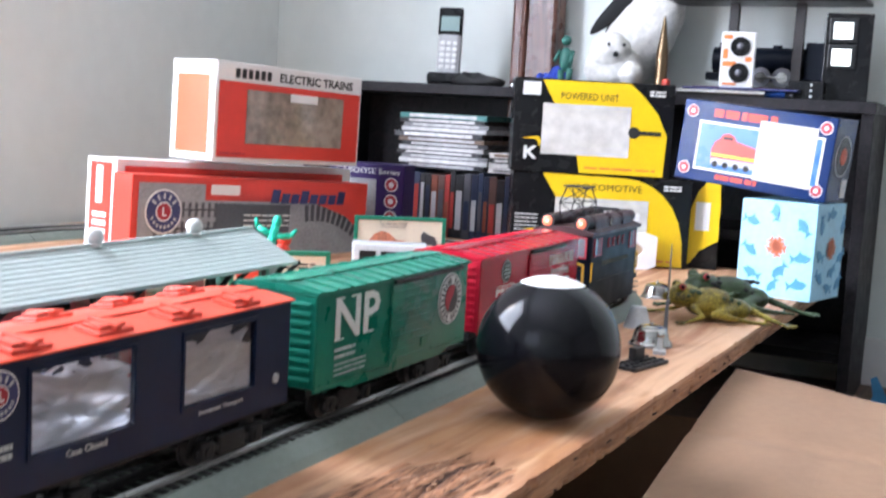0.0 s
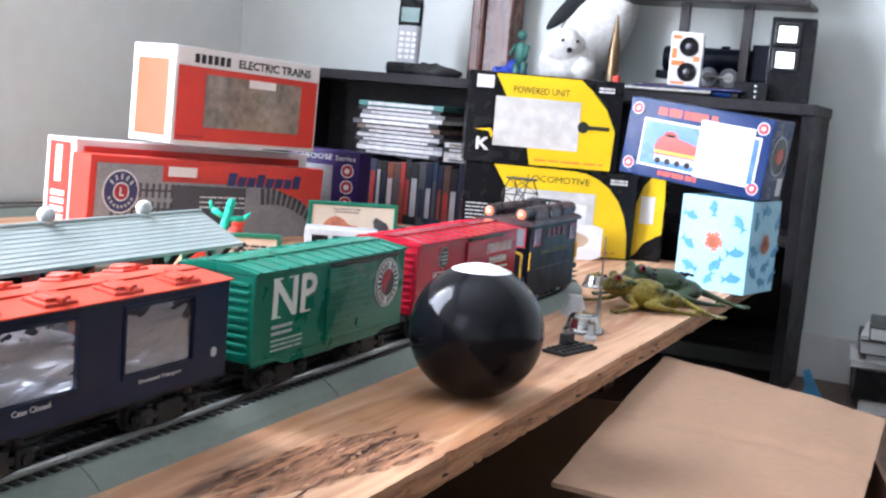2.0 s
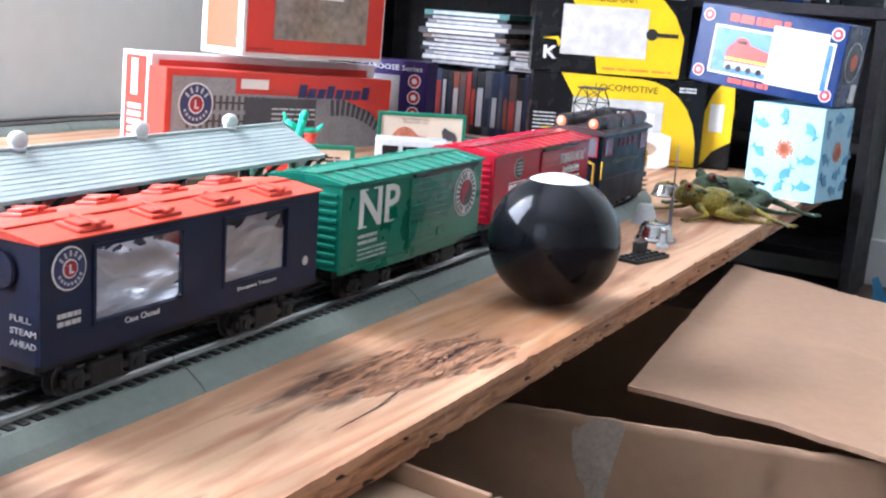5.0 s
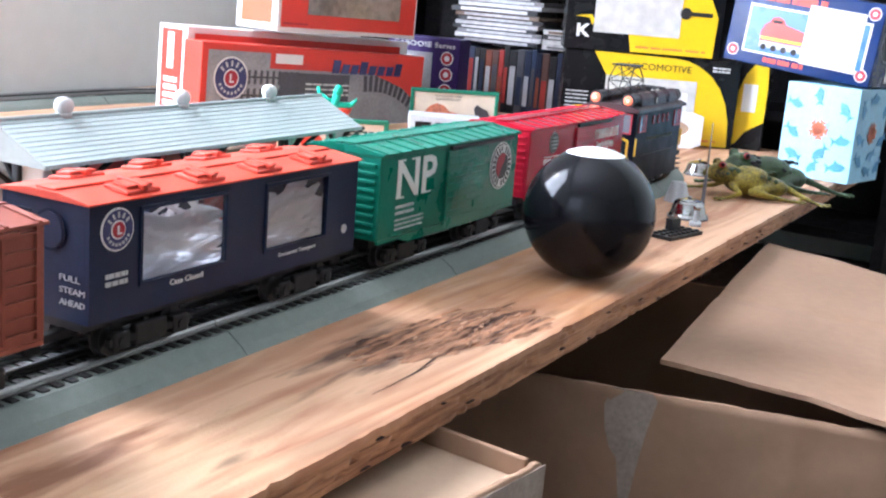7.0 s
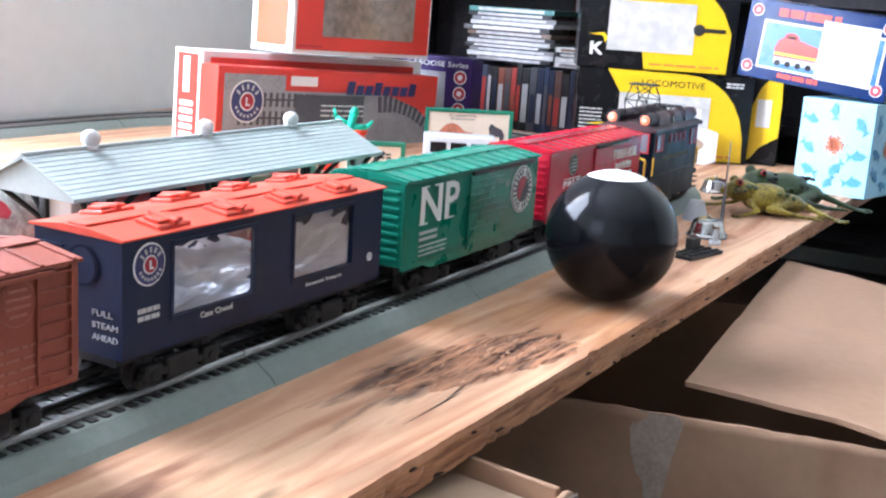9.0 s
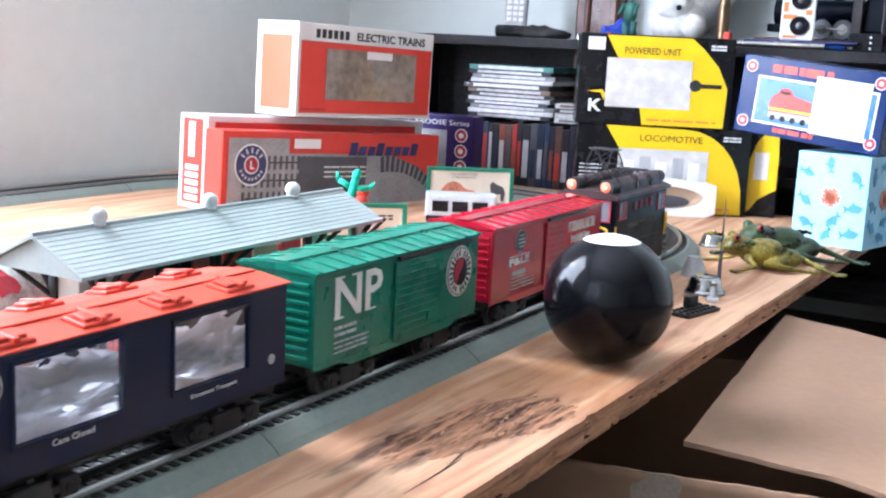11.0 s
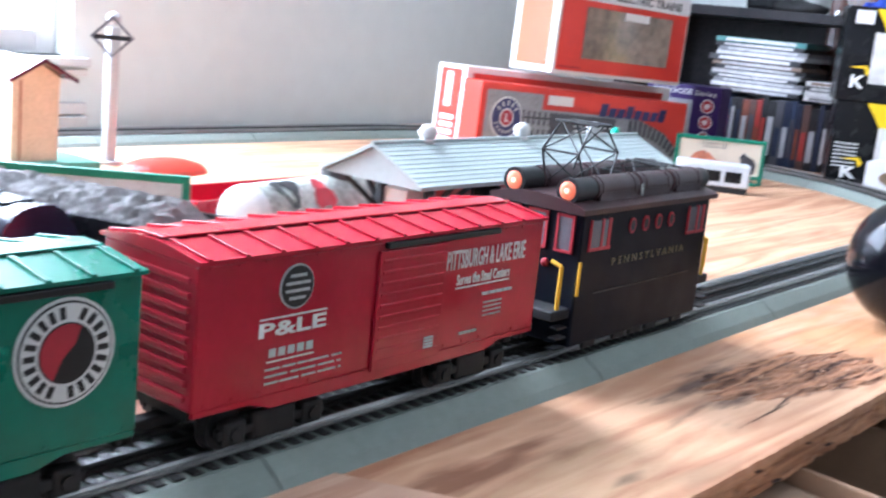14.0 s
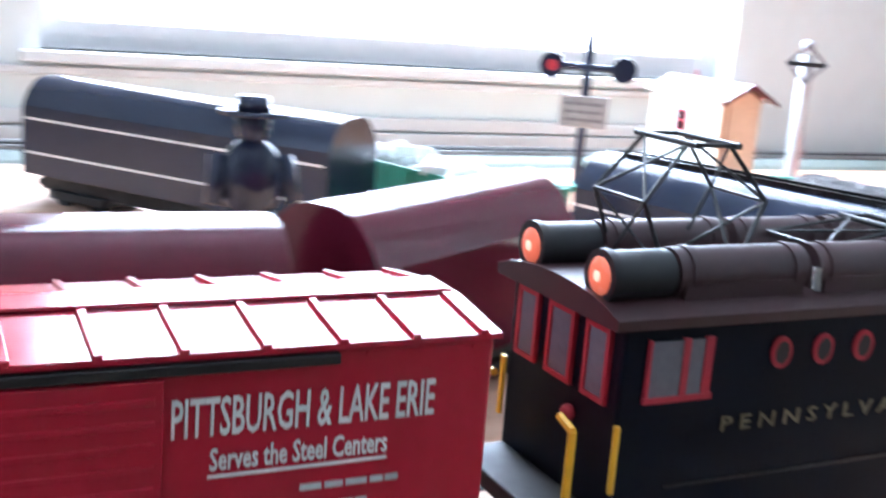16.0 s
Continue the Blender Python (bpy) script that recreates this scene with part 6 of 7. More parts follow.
part("door_edge", box(NB(), -0.018, -0.0688, 0.012, -0.0165, -0.0681, 0.094), M_BROWN, shed)
part("stovepipe", cyl(NB(), (-0.012, 0.0, 0.108), (-0.016, -0.006, 0.124), 0.0015, seg=8), M_REDTRIM, shed)

xs = thing("crossbuck_post", "pale grey post with a diamond crossing sign", "model sign", pose(0.356, 0.718, 0.0))
part("post", box(NB(), -0.006, -0.006, 0.004, 0.006, 0.006, 0.150, 0.001), M_POLE, xs)
part("base", cyl(NB(), (0, 0, 0), (0, 0, 0.004), 0.016, seg=20), M_POLE, xs)
rot = Matrix.Rotation(radians(-40), 4, "Z")
for a in (45, 135):
    bm = NB()
    box(bm, -0.0165, -0.0085, 0.0, 0.0165, -0.0070, 0.003, m=rot @ Matrix.Translation((0, 0, 0.140)) @ Matrix.Rotation(radians(a), 4, "Y") @ Matrix.Translation((0, 0, 0.0135)))
    box(bm, -0.0165, -0.0086, 0.0, 0.0165, -0.0071, 0.003, m=rot @ Matrix.Translation((0, 0, 0.140)) @ Matrix.Rotation(radians(a), 4, "Y") @ Matrix.Translation((0, 0, -0.0165)))
    part("sign_board", bm, M_STEEL, xs)
part("sign_bar", box(NB(), -0.019, -0.0090, 0.137, 0.019, -0.0072, 0.142, m=rot), M_TRUCK, xs)
part("cap", ball(NB(), (0, 0, 0.160), 0.008, (1, 1, 0.9), 14), M_POLE, xs, smooth=True)

xg = thing("crossing_flasher", "dark crossing flasher post with two round lamps", "model signal", pose(0.052, 0.700, 0.0, 0, 0, -35))
part("post", cyl(NB(), (0, 0, 0), (0, 0, 0.150), 0.0048, seg=14), M_SLATE, xg)
part("finial", cyl(NB(), (0, 0, 0.150), (0, 0, 0.168), 0.005, 0.0008, 10), M_STEEL, xg)
part("base", box(NB(), -0.02, -0.02, 0, 0.02, 0.02, 0.006, 0.001), M_STGREEN, xg)
part("cross_arm", cyl(NB(), (-0.036, 0, 0.124), (0.036, 0, 0.124), 0.004, seg=10), M_SLATE, xg)
for s in (-1, 1):
    lp = part("lamp", cyl(NB(), (s * 0.036, -0.006, 0.124), (s * 0.036, 0.004, 0.124), 0.0125, seg=24), M_SLATE, xg)
    part("lamp_lens", cyl(NB(), (s * 0.036, -0.0075, 0.124), (s * 0.036, -0.006, 0.124), 0.0055, seg=20), M_REDTRIM if s < 0 else M_SLATE, lp)
part("sign_box", box(NB(), -0.024, -0.010, 0.064, 0.024, -0.005, 0.096, 0.001), M_BOXGREY, xg, "grey sign box with dark lines")
bars("small_print", xg, M_STEEL, -0.020, -0.0102, 0.092, 0.040, 0.024, 3, 91, 0.4)

bm = ball(NB(), (0, 0, 0.0), 0.045, (1.2, 0.8, 0.35), 20)
bmesh.ops.delete(bm, geom=[v for v in bm.verts if v.co.z < -0.0001], context="VERTS")
solid("red_dome", bm, M_REDPL, "low red plastic dome lying on the table", "toy", pose(0.385, 0.655, 0.0), smooth=True)

bm = NB()
cyl(bm, (0, 0, 0), (0, 0, 0.006), 0.024, seg=20)
for s in (-1, 1):
    cyl(bm, (s * 0.009, 0, 0.006), (s * 0.007, 0, 0.050), 0.008, 0.009, 12)
ball(bm, (0, 0, 0.068), 0.024, (0.85, 0.6, 1.05), 16)
for s in (-1, 1):
    cyl(bm, (s * 0.020, 0, 0.082), (s * 0.024, -0.008, 0.055), 0.006, 0.005, 10)
ball(bm, (0, 0, 0.100), 0.011, (1, 1, 1.15), 14)
cyl(bm, (0, 0, 0.106), (0, 0, 0.108), 0.020, seg=20)
cyl(bm, (0, 0, 0.108), (0, 0, 0.117), 0.011, 0.009, 16)
solid("toy_statuette", bm, M_SLATE, "dark green plastic statuette wearing a brimmed hat", "statuette", pose(-0.392, 0.372, 0.0), smooth=True)

# ---- bookcases ----
before = set(bpy.data.objects)
BX = 1.56


def bookcase(y0, y1, zt, shelves, label):
    b = thing("bookcase", label, "bookcase", group="dark bookcases")
    for y in (y0, y1 - 0.018):
        part("side_panel", box(NB(), BX, y, FZ / 0.972, 1.785, y + 0.018, zt - 0.018, 0.001), M_CASE, b)
    part("top_board", box(NB(), BX - 0.006, y0 - 0.003, zt - 0.0178, 1.786, y1 + 0.003, zt, 0.001), M_CASE, b)
    part("back_panel", box(NB(), 1.778, y0 + 0.0185, FZ / 0.972, 1.786, y1 - 0.0185, zt - 0.018), M_CASE, b)
    for z in shelves:
        part("shelf", box(NB(), BX + 0.004, y0 + 0.0185, z - 0.016, 1.777, y1 - 0.0185, z), M_CASE, b)
    return b


bookcase(-0.228, 0.262, 0.274, (-0.12, 0.06), "dark wooden bookcase with loose things on top")
bookcase(0.272, 0.800, 0.274, (-0.12, -0.02), "dark wooden bookcase with stacked film cases")
rnd = random.Random(14)
y = 0.600
i = 0
while y > 0.345:
    w = rnd.uniform(0.010, 0.016)
    h = rnd.uniform(0.128, 0.140)
    mt = BOOKCOLS[(0, 1, 0, 4, 1, 1, 3, 7, 2, 1, 1, 5, 0, 4, 0, 7, 1)[i % 17]]
    b = thing("film_case", "upright film case with a printed spine", "film case", pose(1.566, y - w, -0.0195), group="upright film cases")
    part("case", box(NB(), 0, 0, 0, 0.10, w - 0.0006, h, 0.0008), mt, b)
    part("spine_label", box(NB(), -0.0006, 0.002, h * 0.25, -0.0001, w - 0.0026, h * rnd.uniform(0.6, 0.9)), BOOKCOLS[(6, 5, 3, 2, 6, 0)[i % 6]], b)
    y -= w
    i += 1
zz = -0.0195 + 0.1405
for k in range(12):
    t = rnd.uniform(0.0070, 0.0105)
    dy, dx = rnd.uniform(-0.012, 0.012), rnd.uniform(-0.004, 0.006)
    b = thing("film_case", "film case lying flat in a stack", "film case", pose(1.574 + dx, 0.425 + dy, zz, 0, 0, rnd.uniform(-3, 3)), group="stacked film cases")
    part("case", box(NB(), 0, 0, 0, 0.12, 0.175, t - 0.0004, 0.0008), DVDCOLS[(5, 1, 3, 5, 1, 5, 4, 5, 1, 3, 5, 0)[k]], b)
    part("spine_label", box(NB(), -0.0006, 0.02, t * 0.2, -0.0001, 0.155, t * 0.8), DVDCOLS[(1, 2, 1, 2, 2, 1, 1, 2, 2, 1, 2, 1)[k]], b)
    zz += t
zz = -0.0195 + 0.1405
for k in range(4):
    b = thing("film_case", "film case lying flat in a stack", "film case", pose(1.570, 0.350, zz, 0, 0, rnd.uniform(-3, 3)), group="stacked film cases")
    part("case", box(NB(), 0, 0, 0, 0.12, 0.060, 0.0086, 0.0008), DVDCOLS[(2, 1, 5, 2)[k]], b)
    part("spine_label", box(NB(), -0.0006, 0.008, 0.002, -0.0001, 0.050, 0.0066), DVDCOLS[(3, 2, 1, 4)[k]], b)
    zz += 0.009

# ---- on top of the bookcases ----
TZ = 0.2742
ph = thing("cordless_phone", "silver cordless phone standing in its dark cradle", "phone", pose(1.625, 0.530, TZ, 0, 0, -72))
part("cradle", box(NB(), -0.035, -0.030, 0, 0.040, 0.030, 0.022, 0.006), M_KBLACK, ph)
hs = part("handset", box(NB(), -0.022, -0.012, 0.012, 0.022, 0.012, 0.142, 0.008), M_PHONE, ph)
hs.matrix_basis = pose(0, 0, 0, -8, 0, 0)
part("top_shell", box(NB(), -0.0225, -0.0130, 0.090, 0.0225, -0.004, 0.1425, 0.004), M_KBLACK, hs)
part("screen", box(NB(), -0.017, -0.0140, 0.098, 0.017, -0.0130, 0.125), M_LCD, hs)
for r in range(5):
    for c in range(3):
        part("key", box(NB(), -0.016 + 0.0115 * c, -0.0145, 0.028 + 0.011 * r, -0.0075 + 0.0115 * c, -0.0120, 0.035 + 0.011 * r, 0.001), M_WHITE, hs)

rnd = random.Random(18)
bm = ball(NB(), (0, 0, 0.008), 0.05, (0.4, 1.1, 0.26), 36)
for v in bm.verts:
    v.co.z = max(0.0, v.co.z * (1 + 0.9 * noise.noise(v.co * 45)))
    v.co.x += 0.01 * noise.noise(v.co * 30)
solid("dark_cloth", bm, M_TRUCK, "crumpled dark cloth on the shelf top", "cloth", pose(1.60, 0.455, TZ), smooth=True)
for i in range(7):
    bm = cyl(NB(), (0, 0, 0), (0, 0, rnd.uniform(0.006, 0.016)), rnd.uniform(0.006, 0.010), seg=14)
    solid("trinket", bm, (M_METAL, M_REDPL, M_POLE, M_BRASS)[i % 4], "small shiny trinket on the shelf top", "trinket", pose(1.59 + rnd.uniform(0, 0.04), 0.385 - 0.012 * i, TZ), group="trinkets")
bm = ball(NB(), (0, 0, 0.012), 0.034, (0.9, 1.0, 0.55), 30)
for v in bm.verts:
    v.co.z = max(0.0, v.co.z * (1 + 0.9 * noise.noise(v.co * 60)))
solid("blue_cloth", bm, M_BLUECLOTH, "bundled bright blue cloth", "cloth", pose(1.625, 0.318, TZ), smooth=True)

bm = NB()
cyl(bm, (0, 0, 0), (0, 0, 0.004), 0.014, seg=14)
cyl(bm, (0, 0.006, 0.004), (0.004, 0.010, 0.034), 0.005, 0.006, 10)
cyl(bm, (0, -0.006, 0.004), (-0.006, -0.010, 0.036), 0.005, 0.006, 10)
ball(bm, (0, 0, 0.052), 0.014, (0.8, 0.9, 1.5), 14)
cyl(bm, (0, 0.012, 0.066), (-0.014, 0.016, 0.048), 0.004, 0.003, 8)
cyl(bm, (0, -0.012, 0.066), (-0.012, -0.012, 0.046), 0.004, 0.003, 8)
ball(bm, (-0.002, 0, 0.084), 0.009, seg=12)
solid("toy_soldier", bm, M_SOLDIER, "green plastic toy soldier", "toy soldier", pose(1.598, 0.288, TZ), smooth=True)


def fuzzy(bm, seed, amp):
    for v in bm.verts:
        n = noise.noise(v.co * 90 + Vector((seed, 0, 0)))
        v.co += v.normal * amp * n
    return bm


bm = NB()
ball(bm, (0, 0, 0.040), 0.048, (0.9, 1.05, 0.85), 40)
ball(bm, (-0.018, 0.004, 0.068), 0.036, (0.95, 1.0, 0.95), 36)
ball(bm, (-0.034, -0.036, 0.030), 0.022, (1.2, 0.9, 1.0), 20)
bm.normal_update()
pb2 = thing("plush_bear", "white fluffy plush animal sitting on the shelf", "plush toy", pose(1.630, 0.212, TZ, 0, 0, 10))
part("body", fuzzy(bm, 3, 0.004), M_PLUSH, pb2, smooth=True)
part("nose", ball(NB(), (-0.052, -0.010, 0.062), 0.005, seg=10), M_KBLACK, pb2, smooth=True)
for s in (-1, 1):
    part("eye", ball(NB(), (-0.050, -0.010 + s * 0.013, 0.078), 0.0032, seg=10), M_KBLACK, pb2, smooth=True)
pg = thing("plush_penguin", "large black and white plush penguin leaning on the wall", "plush toy", pose(1.722, 0.255, TZ + 0.006, 32, 0, 0))
bm = ball(NB(), (0, 0, 0.110), 0.058, (0.80, 1.0, 2.0), 40)
bm.normal_update()
part("belly", fuzzy(bm, 9, 0.004), M_PLUSH, pg, smooth=True)
part("back", fuzzy(ball(NB(), (0.012, 0.010, 0.120), 0.057, (0.72, 1.0, 2.02), 30), 5, 0.002), M_PLUSHB, pg, smooth=True)
part("flipper", fuzzy(ball(NB(), (-0.020, 0.058, 0.150), 0.020, (0.5, 0.75, 4.2), 24, Matrix.Rotation(radians(12), 4, "X")), 6, 0.002), M_PLUSHB, pg, smooth=True)
part("head", fuzzy(ball(NB(), (-0.006, -0.004, 0.238), 0.040, (0.9, 1.0, 0.9), 28), 7, 0.003), M_PLUSHB, pg, smooth=True)

sh = thing("brass_shell", "tall pointed brass shell standing upright", "shell case", pose(1.600, 0.118, TZ))
part("casing", cyl(NB(), (0, 0, 0), (0, 0, 0.070), 0.0105, 0.0100, 20), M_BRASS, sh)
part("tip", cyl(NB(), (0, 0, 0.070), (0, 0, 0.128), 0.0098, 0.0015, 20), M_BRASS, sh)

sp = thing("small_speaker", "white and orange printed speaker with two black cones", "speaker", pose(1.590, -0.010, TZ + 0.0142, 0, 0, -80))
part("cabinet", box(NB(), -0.027, 0, 0, 0.027, 0.03, 0.090, 0.003), M_WHITE, sp)
for z in (0.024, 0.066):
    cn = part("cone", cyl(NB(), (0.003, -0.003, z), (0.003, 0.0, z), 0.0155, seg=28), M_KBLACK, sp)
    part("dust_cap", ball(NB(), (0.003, -0.003, z), 0.006, (1, 0.5, 1), 12), M_STEEL, cn, smooth=True)
for q in ((-0.024, 0.046, -0.016, 0.062), (-0.024, 0.034, -0.002, 0.042), (0.012, 0.042, 0.022, 0.050), (-0.022, 0.004, 0.0, 0.008), (-0.024, 0.078, -0.010, 0.084)):
    part("print_patch", box(NB(), q[0], -0.0006, q[1], q[2], -0.0001, q[3]), M_ORANGE, sp)
bk = thing("stacked_pens", "blue and silver pens lying on the shelf top", "pens", pose(1.580, 0.0, TZ))
for i, (y0, y1, x, mt) in enumerate(((0.095, -0.06, 0.0, M_METAL), (0.09, -0.09, 0.010, M_BLUEBOX), (0.08, -0.10, 0.020, M_STEEL))):
    part("pen", cyl(NB(), (x, y0, 0.0055), (x, y1, 0.0055), 0.0052, seg=12), mt, bk)
part("tray", box(NB(), 0.000, -0.110, 0.0110, 0.060, 0.075, 0.0140, 0.001), M_BLUEPRINT, bk)
solid("toy_peg", box(NB(), -0.008, -0.006, 0, 0.008, 0.006, 0.024, 0.003), M_REDPL, "small red plastic peg standing on the shelf", "toy peg", pose(1.585, 0.104, TZ))

tw = thing("stereo_tower", "black stereo unit with two lit square displays", "stereo", pose(1.640, -0.172, TZ, 0, 0, -84))
part("cabinet", box(NB(), -0.036, 0, 0, 0.036, 0.07, 0.140, 0.002), M_KBLACK, tw)
for z in (0.056, 0.098):
    fr = part("bezel", box(NB(), -0.030, -0.004, z - 0.004, 0.014, 0, z + 0.034, 0.002), M_BLACK, tw)
    part("display", box(NB(), -0.023, -0.0052, z + 0.001, 0.006, -0.004, z + 0.027, 0.001), M_SCREEN, fr, "lit white display")
ra = thing("radio", "low black radio with a red panel and round knobs", "radio", pose(1.610, -0.118, TZ, 0, 0, -88))
part("cabinet", box(NB(), -0.028, 0, 0, 0.028, 0.028, 0.030, 0.002), M_KBLACK, ra)
for k in range(3):
    part("knob", cyl(NB(), (0.008, -0.002, 0.006 + 0.009 * k), (0.008, 0, 0.006 + 0.009 * k), 0.002, seg=10), M_WHITE, ra)

sl = thing("steam_locomotive", "black model steam locomotive on a dark display base", "model locomotive", pose(1.712, -0.045, TZ, 0, 0, -90))
part("display_base", box(NB(), -0.13, -0.028, 0, 0.12, 0.028, 0.020, 0.002), M_POST, sl)
part("boiler", cyl(NB(), (-0.10, 0, 0.066), (0.055, 0, 0.066), 0.022, seg=22), M_LOCO, sl)
part("cab", box(NB(), 0.055, -0.026, 0.034, 0.100, 0.026, 0.096, 0.002), M_LOCO, sl)
part("chassis", box(NB(), -0.11, -0.020, 0.030, 0.10, 0.020, 0.044, 0.002), M_LOCO, sl)
for x in (-0.05, -0.015, 0.02):
    part("drive_wheel", cyl(NB(), (x, -0.026, 0.037), (x, -0.020, 0.037), 0.0165, seg=24), M_STEEL, sl)
    part("wheel_rim", cyl(NB(), (x, -0.0275, 0.037), (x, -0.026, 0.037), 0.009, seg=20), M_METAL, sl)
part("side_rod", box(NB(), -0.055, -0.0300, 0.035, 0.025, -0.0278, 0.039, 0.0005), M_METAL, sl)
for x, h in ((-0.085, 0.030), (-0.04, 0.024), (0.005, 0.024)):
    part("stack", cyl(NB(), (x, 0, 0.080), (x, 0, 0.080 + h * 0.5), 0.008, seg=14), M_LOCO, sl)

lm = thing("table_lamp", "mission-style table lamp with dark trapezoid shade and pale glass strips", "lamp", pose(1.660, -0.035, TZ, 0, 0, -90))
for s in (-1, 1):
    part("leg", box(NB(), s * 0.054 - 0.008, 0.012, 0.0, s * 0.054 + 0.008, 0.026, 0.175, 0.001), M_SHADE, lm)
bm = NB()
zb, zt2 = 0.166, 0.262
bot = [(-0.152, -0.030), (0.152, -0.030), (0.152, 0.062), (-0.152, 0.062)]
top = [(-0.105, -0.004), (0.105, -0.004), (0.105, 0.036), (-0.105, 0.036)]
vb = [bm.verts.new((a, b, zb)) for a, b in bot]
vt = [bm.verts.new((a, b, zt2)) for a, b in top]
for i in range(4):
    bm.faces.new((vb[i], vb[(i + 1) % 4], vt[(i + 1) % 4], vt[i]))
bm.faces.new(vt)
bm.faces.new(vb[::-1])
bmesh.ops.recalc_face_normals(bm, faces=bm.faces[:])
part("shade", bm, M_SHADE, lm)
part("shade_rim", box(NB(), -0.160, -0.034, zb - 0.008, 0.160, 0.066, zb, 0.002), M_SHADE, lm)
tilt = math.degrees(math.atan2(0.026, 0.096))
for x in (-0.082, 0.074):
    part("glass_strip", box(NB(), x - 0.011, -0.0012, 0.012, x + 0.011, 0, 0.090, m=pose(0, -0.0308, zb, -tilt, 0, 0)), M_WHITE, lm, "pale glass strip")
part("medallion", cyl(NB(), (-0.002, -0.0200, zb + 0.062), (-0.002, -0.0128, zb + 0.064), 0.024, seg=28), M_BRASS, lm, "round brass medallion")

settle([o for o in bpy.data.objects if o not in before and o.parent is None], 0.967, 0.0240, 0.0043, 0.972)


# ---- cardboard and floor clutter ----
def open_carton(m, L, D, H, label, t=0.004):
    b = thing("cardboard_box", label, "cardboard box", m, group="cardboard boxes")
    bm = NB()
    nx, nz = 64, 20
    def dent(x, z):
        fold = 0.0028 * math.exp(-((x - 0.69 * L - 0.03 * (H - z)) / 0.006) ** 2)
        return 0.0030 * noise.noise((x * 26, z * 20, L * 40)) + 0.0012 * noise.noise((x * 90, z * 46, 3)) - fold
    vs = [[bm.verts.new((L * i / nx, (dent(L * i / nx, H * k / nz) if 0 < i < nx else 0), H * k / nz + (0.0016 * noise.noise((i * 0.6, 5, L)) if k == nz else 0))) for k in range(nz + 1)] for i in range(nx + 1)]
    for i in range(nx):
        for k in range(nz):
            bm.faces.new((vs[i][k], vs[i + 1][k], vs[i + 1][k + 1], vs[i][k + 1]))
    bmesh.ops.recalc_face_normals(bm, faces=bm.faces[:])
    bmesh.ops.solidify(bm, geom=bm.faces[:], thickness=-t if bm.faces[:][0].normal.y < 0 else t)
    part("side_panel", bm, M_CARD, b, "creased front panel", True)
    part("side_panel", box(NB(), 0, D - t, 0, L, D, H, 0.0008), M_CARD, b)
    part("end_panel", box(NB(), 0, t, 0, t, D - t, H, 0.0008), M_CARD, b)
    part("end_panel", box(NB(), L - t, t, 0, L, D - t, H, 0.0008), M_CARD, b)
    part("bottom_panel", box(NB(), t, t, 0, L - t, D - t, t), M_CARD, b)
    return b


ca = open_carton(pose(0.3862, 0.0500, FZ, 0, 0, -78), 0.520, 0.36, 0.140, "brown cardboard box with clear tape under the table edge")
part("tape", prism(NB(), [(0.224, 0.126), (0.229, 0.1402), (0.258, 0.1398), (0.262, 0.134), (0.257, 0.112), (0.252, 0.078), (0.249, 0.050), (0.244, 0.044), (0.241, 0.060), (0.237, 0.086),
                              (0.231, 0.093), (0.226, 0.108)], -0.0046, -0.0040, "y"), M_TAPE, ca, "crumpled strip of shiny clear tape")


def sheet(name, corners, sag, material, parent, label="", t=0.004, n=40):
    bm = NB()
    c = [Vector(p) for p in corners]
    up = []
    for i in range(n + 1):
        row = []
        for j in range(n + 1):
            u, v = i / n, j / n
            p = c[0] * (1 - u) * (1 - v) + c[1] * u * (1 - v) + c[2] * u * v + c[3] * (1 - u) * v
            p.z += sag * math.sin(math.pi * u) * 0.6 + sag * math.sin(math.pi * v) * 0.5 + 0.0022 * noise.noise((u * 5, v * 5, 1)) - 0.0022 * math.exp(-((u - 0.45 - 0.1 * v) / 0.03) ** 2)
            if u == 0:
                p.x += 0.010 * math.sin(math.pi * v) + 0.002 * noise.noise((v * 14, 0, 2))
            if v == 1:
                p.y += 0.003 * noise.noise((u * 16, 3, 2))
            row.append(bm.verts.new(p))
        up.append(row)
    for i in range(n):
        for j in range(n):
            bm.faces.new((up[i][j], up[i + 1][j], up[i + 1][j + 1], up[i][j + 1]))
    bmesh.ops.recalc_face_normals(bm, faces=bm.faces[:])
    bmesh.ops.solidify(bm, geom=bm.faces[:], thickness=t)
    return part(name, bm, material, parent, label)


inv = ca.matrix_basis.inverted()
sheet("flap", [inv @ Vector(p) for p in ((0.482, -0.192, -0.048), (0.900, -0.172, -0.028), (0.870, -0.400, -0.046), (0.452, -0.400, -0.050))], 0.004, M_CARD, ca, "wide open cardboard flap")

cb = open_carton(pose(-0.138, -0.172, FZ, 0, 0, -8), 0.330, 0.120, 0.178, "open cardboard box pushed under the board")
part("flap_inside", box(NB(), 0.005, 0.005, 0.164, 0.325, 0.115, 0.167), M_CARDIN, cb, "flat inner flap")
part("edge_tape", box(NB(), 0.20, -0.0058, 0.12, 0.331, -0.0050, 0.177), M_TAPE, cb)

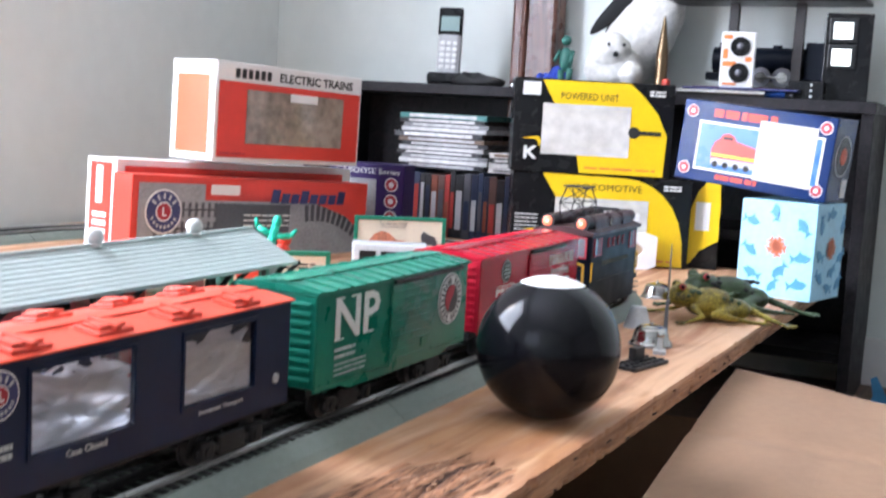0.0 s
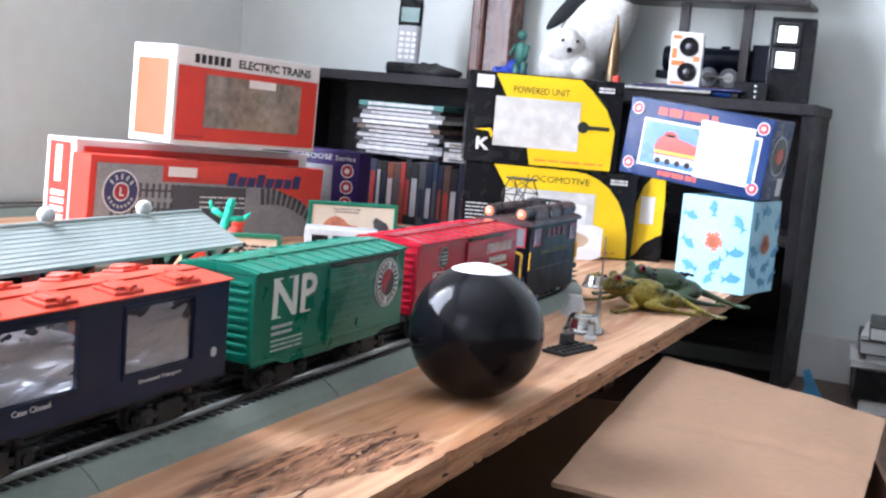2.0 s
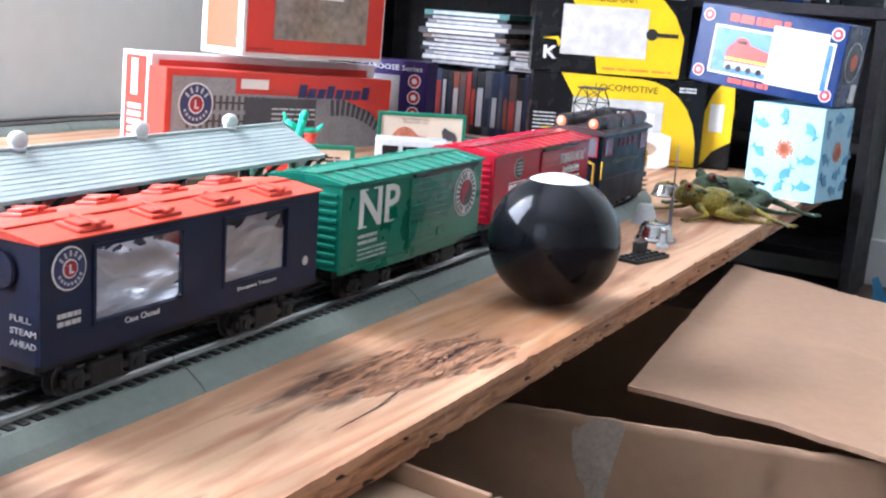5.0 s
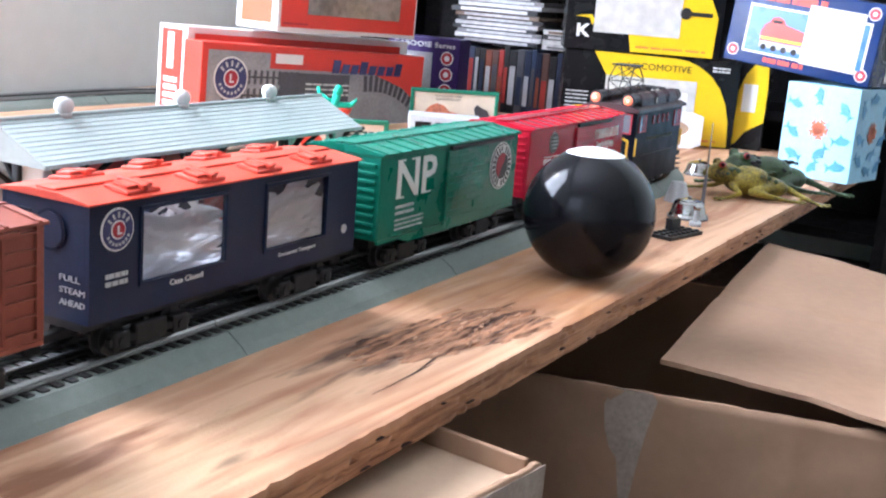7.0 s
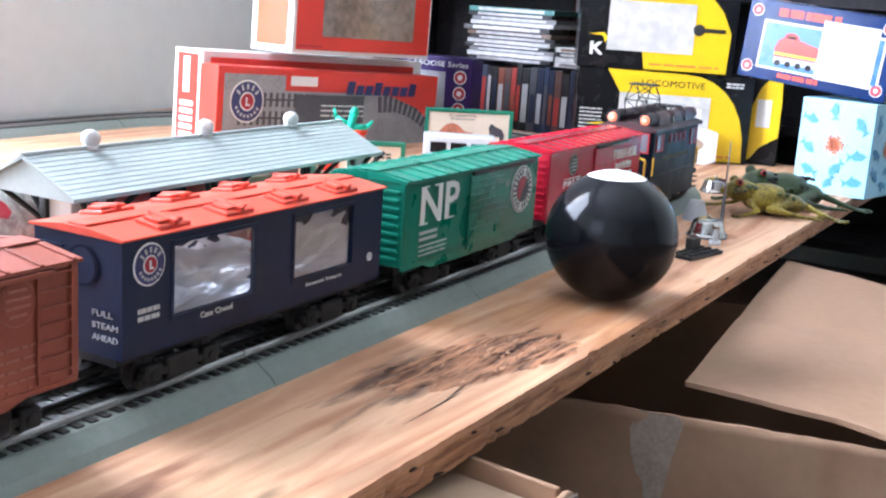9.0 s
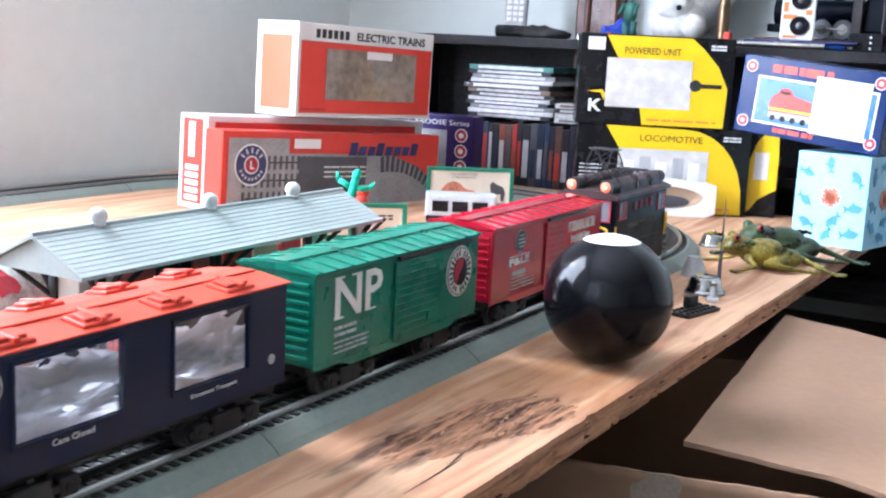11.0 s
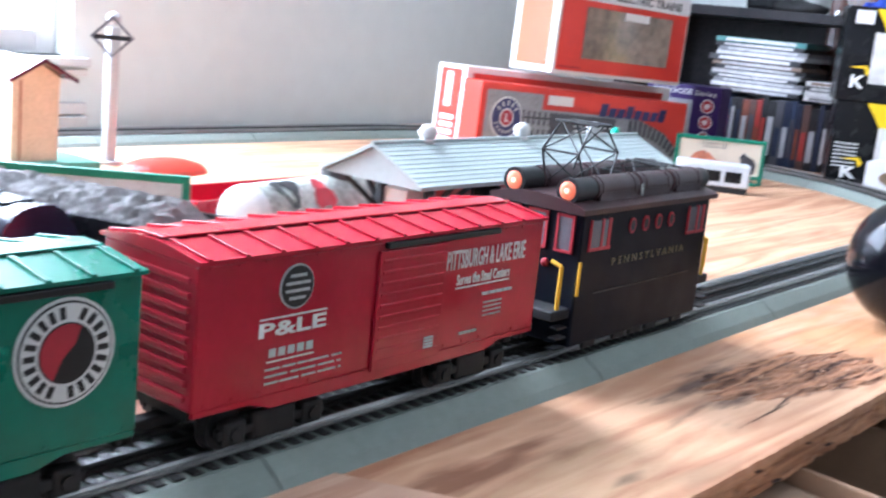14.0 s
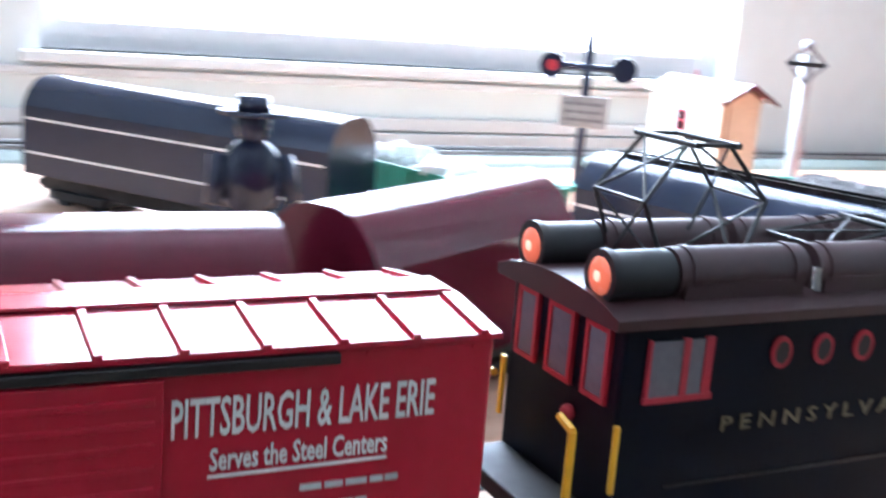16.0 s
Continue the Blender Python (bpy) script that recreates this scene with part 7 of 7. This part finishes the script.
zz = FZ
rnd = random.Random(30)
for k, (t, mt) in enumerate(((0.012, M_WHITE), (0.006, M_CREAM), (0.050, M_KBLACK), (0.010, M_WHITE), (0.008, M_PHONE), (0.022, M_KBLACK), (0.006, M_WHITE), (0.020, M_KBLACK))):
    b = thing("book", "book or folder in an untidy floor stack", "book", pose(1.56 + rnd.uniform(-0.02, 0.02), -0.325 + rnd.uniform(-0.014, 0.01), zz, 0, 0, rnd.uniform(-6, 6)), group="floor stack")
    part("pages", box(NB(), 0.003, -0.155, 0.001, 0.14, -0.002, t - 0.001), M_WHITE, b)
    bm = box(NB(), 0.0, -0.16, t - 0.0010, 0.145, 0, t)
    box(bm, 0.0, -0.16, 0, 0.145, 0, 0.0010)
    box(bm, 0.1408, -0.16, 0.001, 0.145, 0, t - 0.001)
    part("cover", bm, mt, b)
    if mt is M_KBLACK and t > 0.03:
        part("panel", box(NB(), -0.001, -0.158, 0.002, 0.003, -0.001, t - 0.002), M_KBLACK, b)
    zz += t + 0.0004
bm = prism(NB(), [(-0.022, 0.0), (0.012, 0.0), (0.030, 0.012), (0.006, 0.060), (-0.008, 0.085), (-0.020, 0.078), (-0.012, 0.040)], -0.002, 0.002, "y")
bmesh.ops.scale(bm, vec=(0.7, 0.7, 0.7), verts=bm.verts[:])
solid("blue_folder", bm, M_FISHDK, "bent blue folder leaning by the bookcase", "folder", pose(1.545, -0.262, FZ, 8, 0, -80))


# ---- motion of the train ----
TRAIN_ROWS = [(0.0, 0.0), (9.3, 0.0), (9.5, -0.002), (9.7, -0.008), (10.0, -0.025), (10.2, -0.040), (10.8, -0.088), (11.4, -0.144), (12.0, -0.211), (12.3, -0.251), (12.5, -0.282),
              (13.0, -0.403), (13.5, -0.5485), (14.0, -0.691), (14.5, -0.843), (15.0, -0.981), (15.5, -1.111), (16.0, -1.2455)]


def offset(t):
    ts = np.array([r[0] for r in TRAIN_ROWS])
    xs = np.array([r[1] for r in TRAIN_ROWS])
    return float(np.interp(t, ts, xs))


def motions():
    for car in train:
        base = car.matrix_basis.copy()
        walk(car, [(t, Matrix.Translation((d, 0, 0)) @ base) for t, d in TRAIN_ROWS])
        for ob in car.children_recursive:
            if ob.name.startswith("wheelset"):
                rest = ob.matrix_basis.copy()
                rows = [(0.0, rest)] + [(f / FPS, rest @ Matrix.Rotation(offset(f / FPS) / 0.0092, 4, "Y")) for f in range(279, 481)]
                walk(ob, rows)


motions()
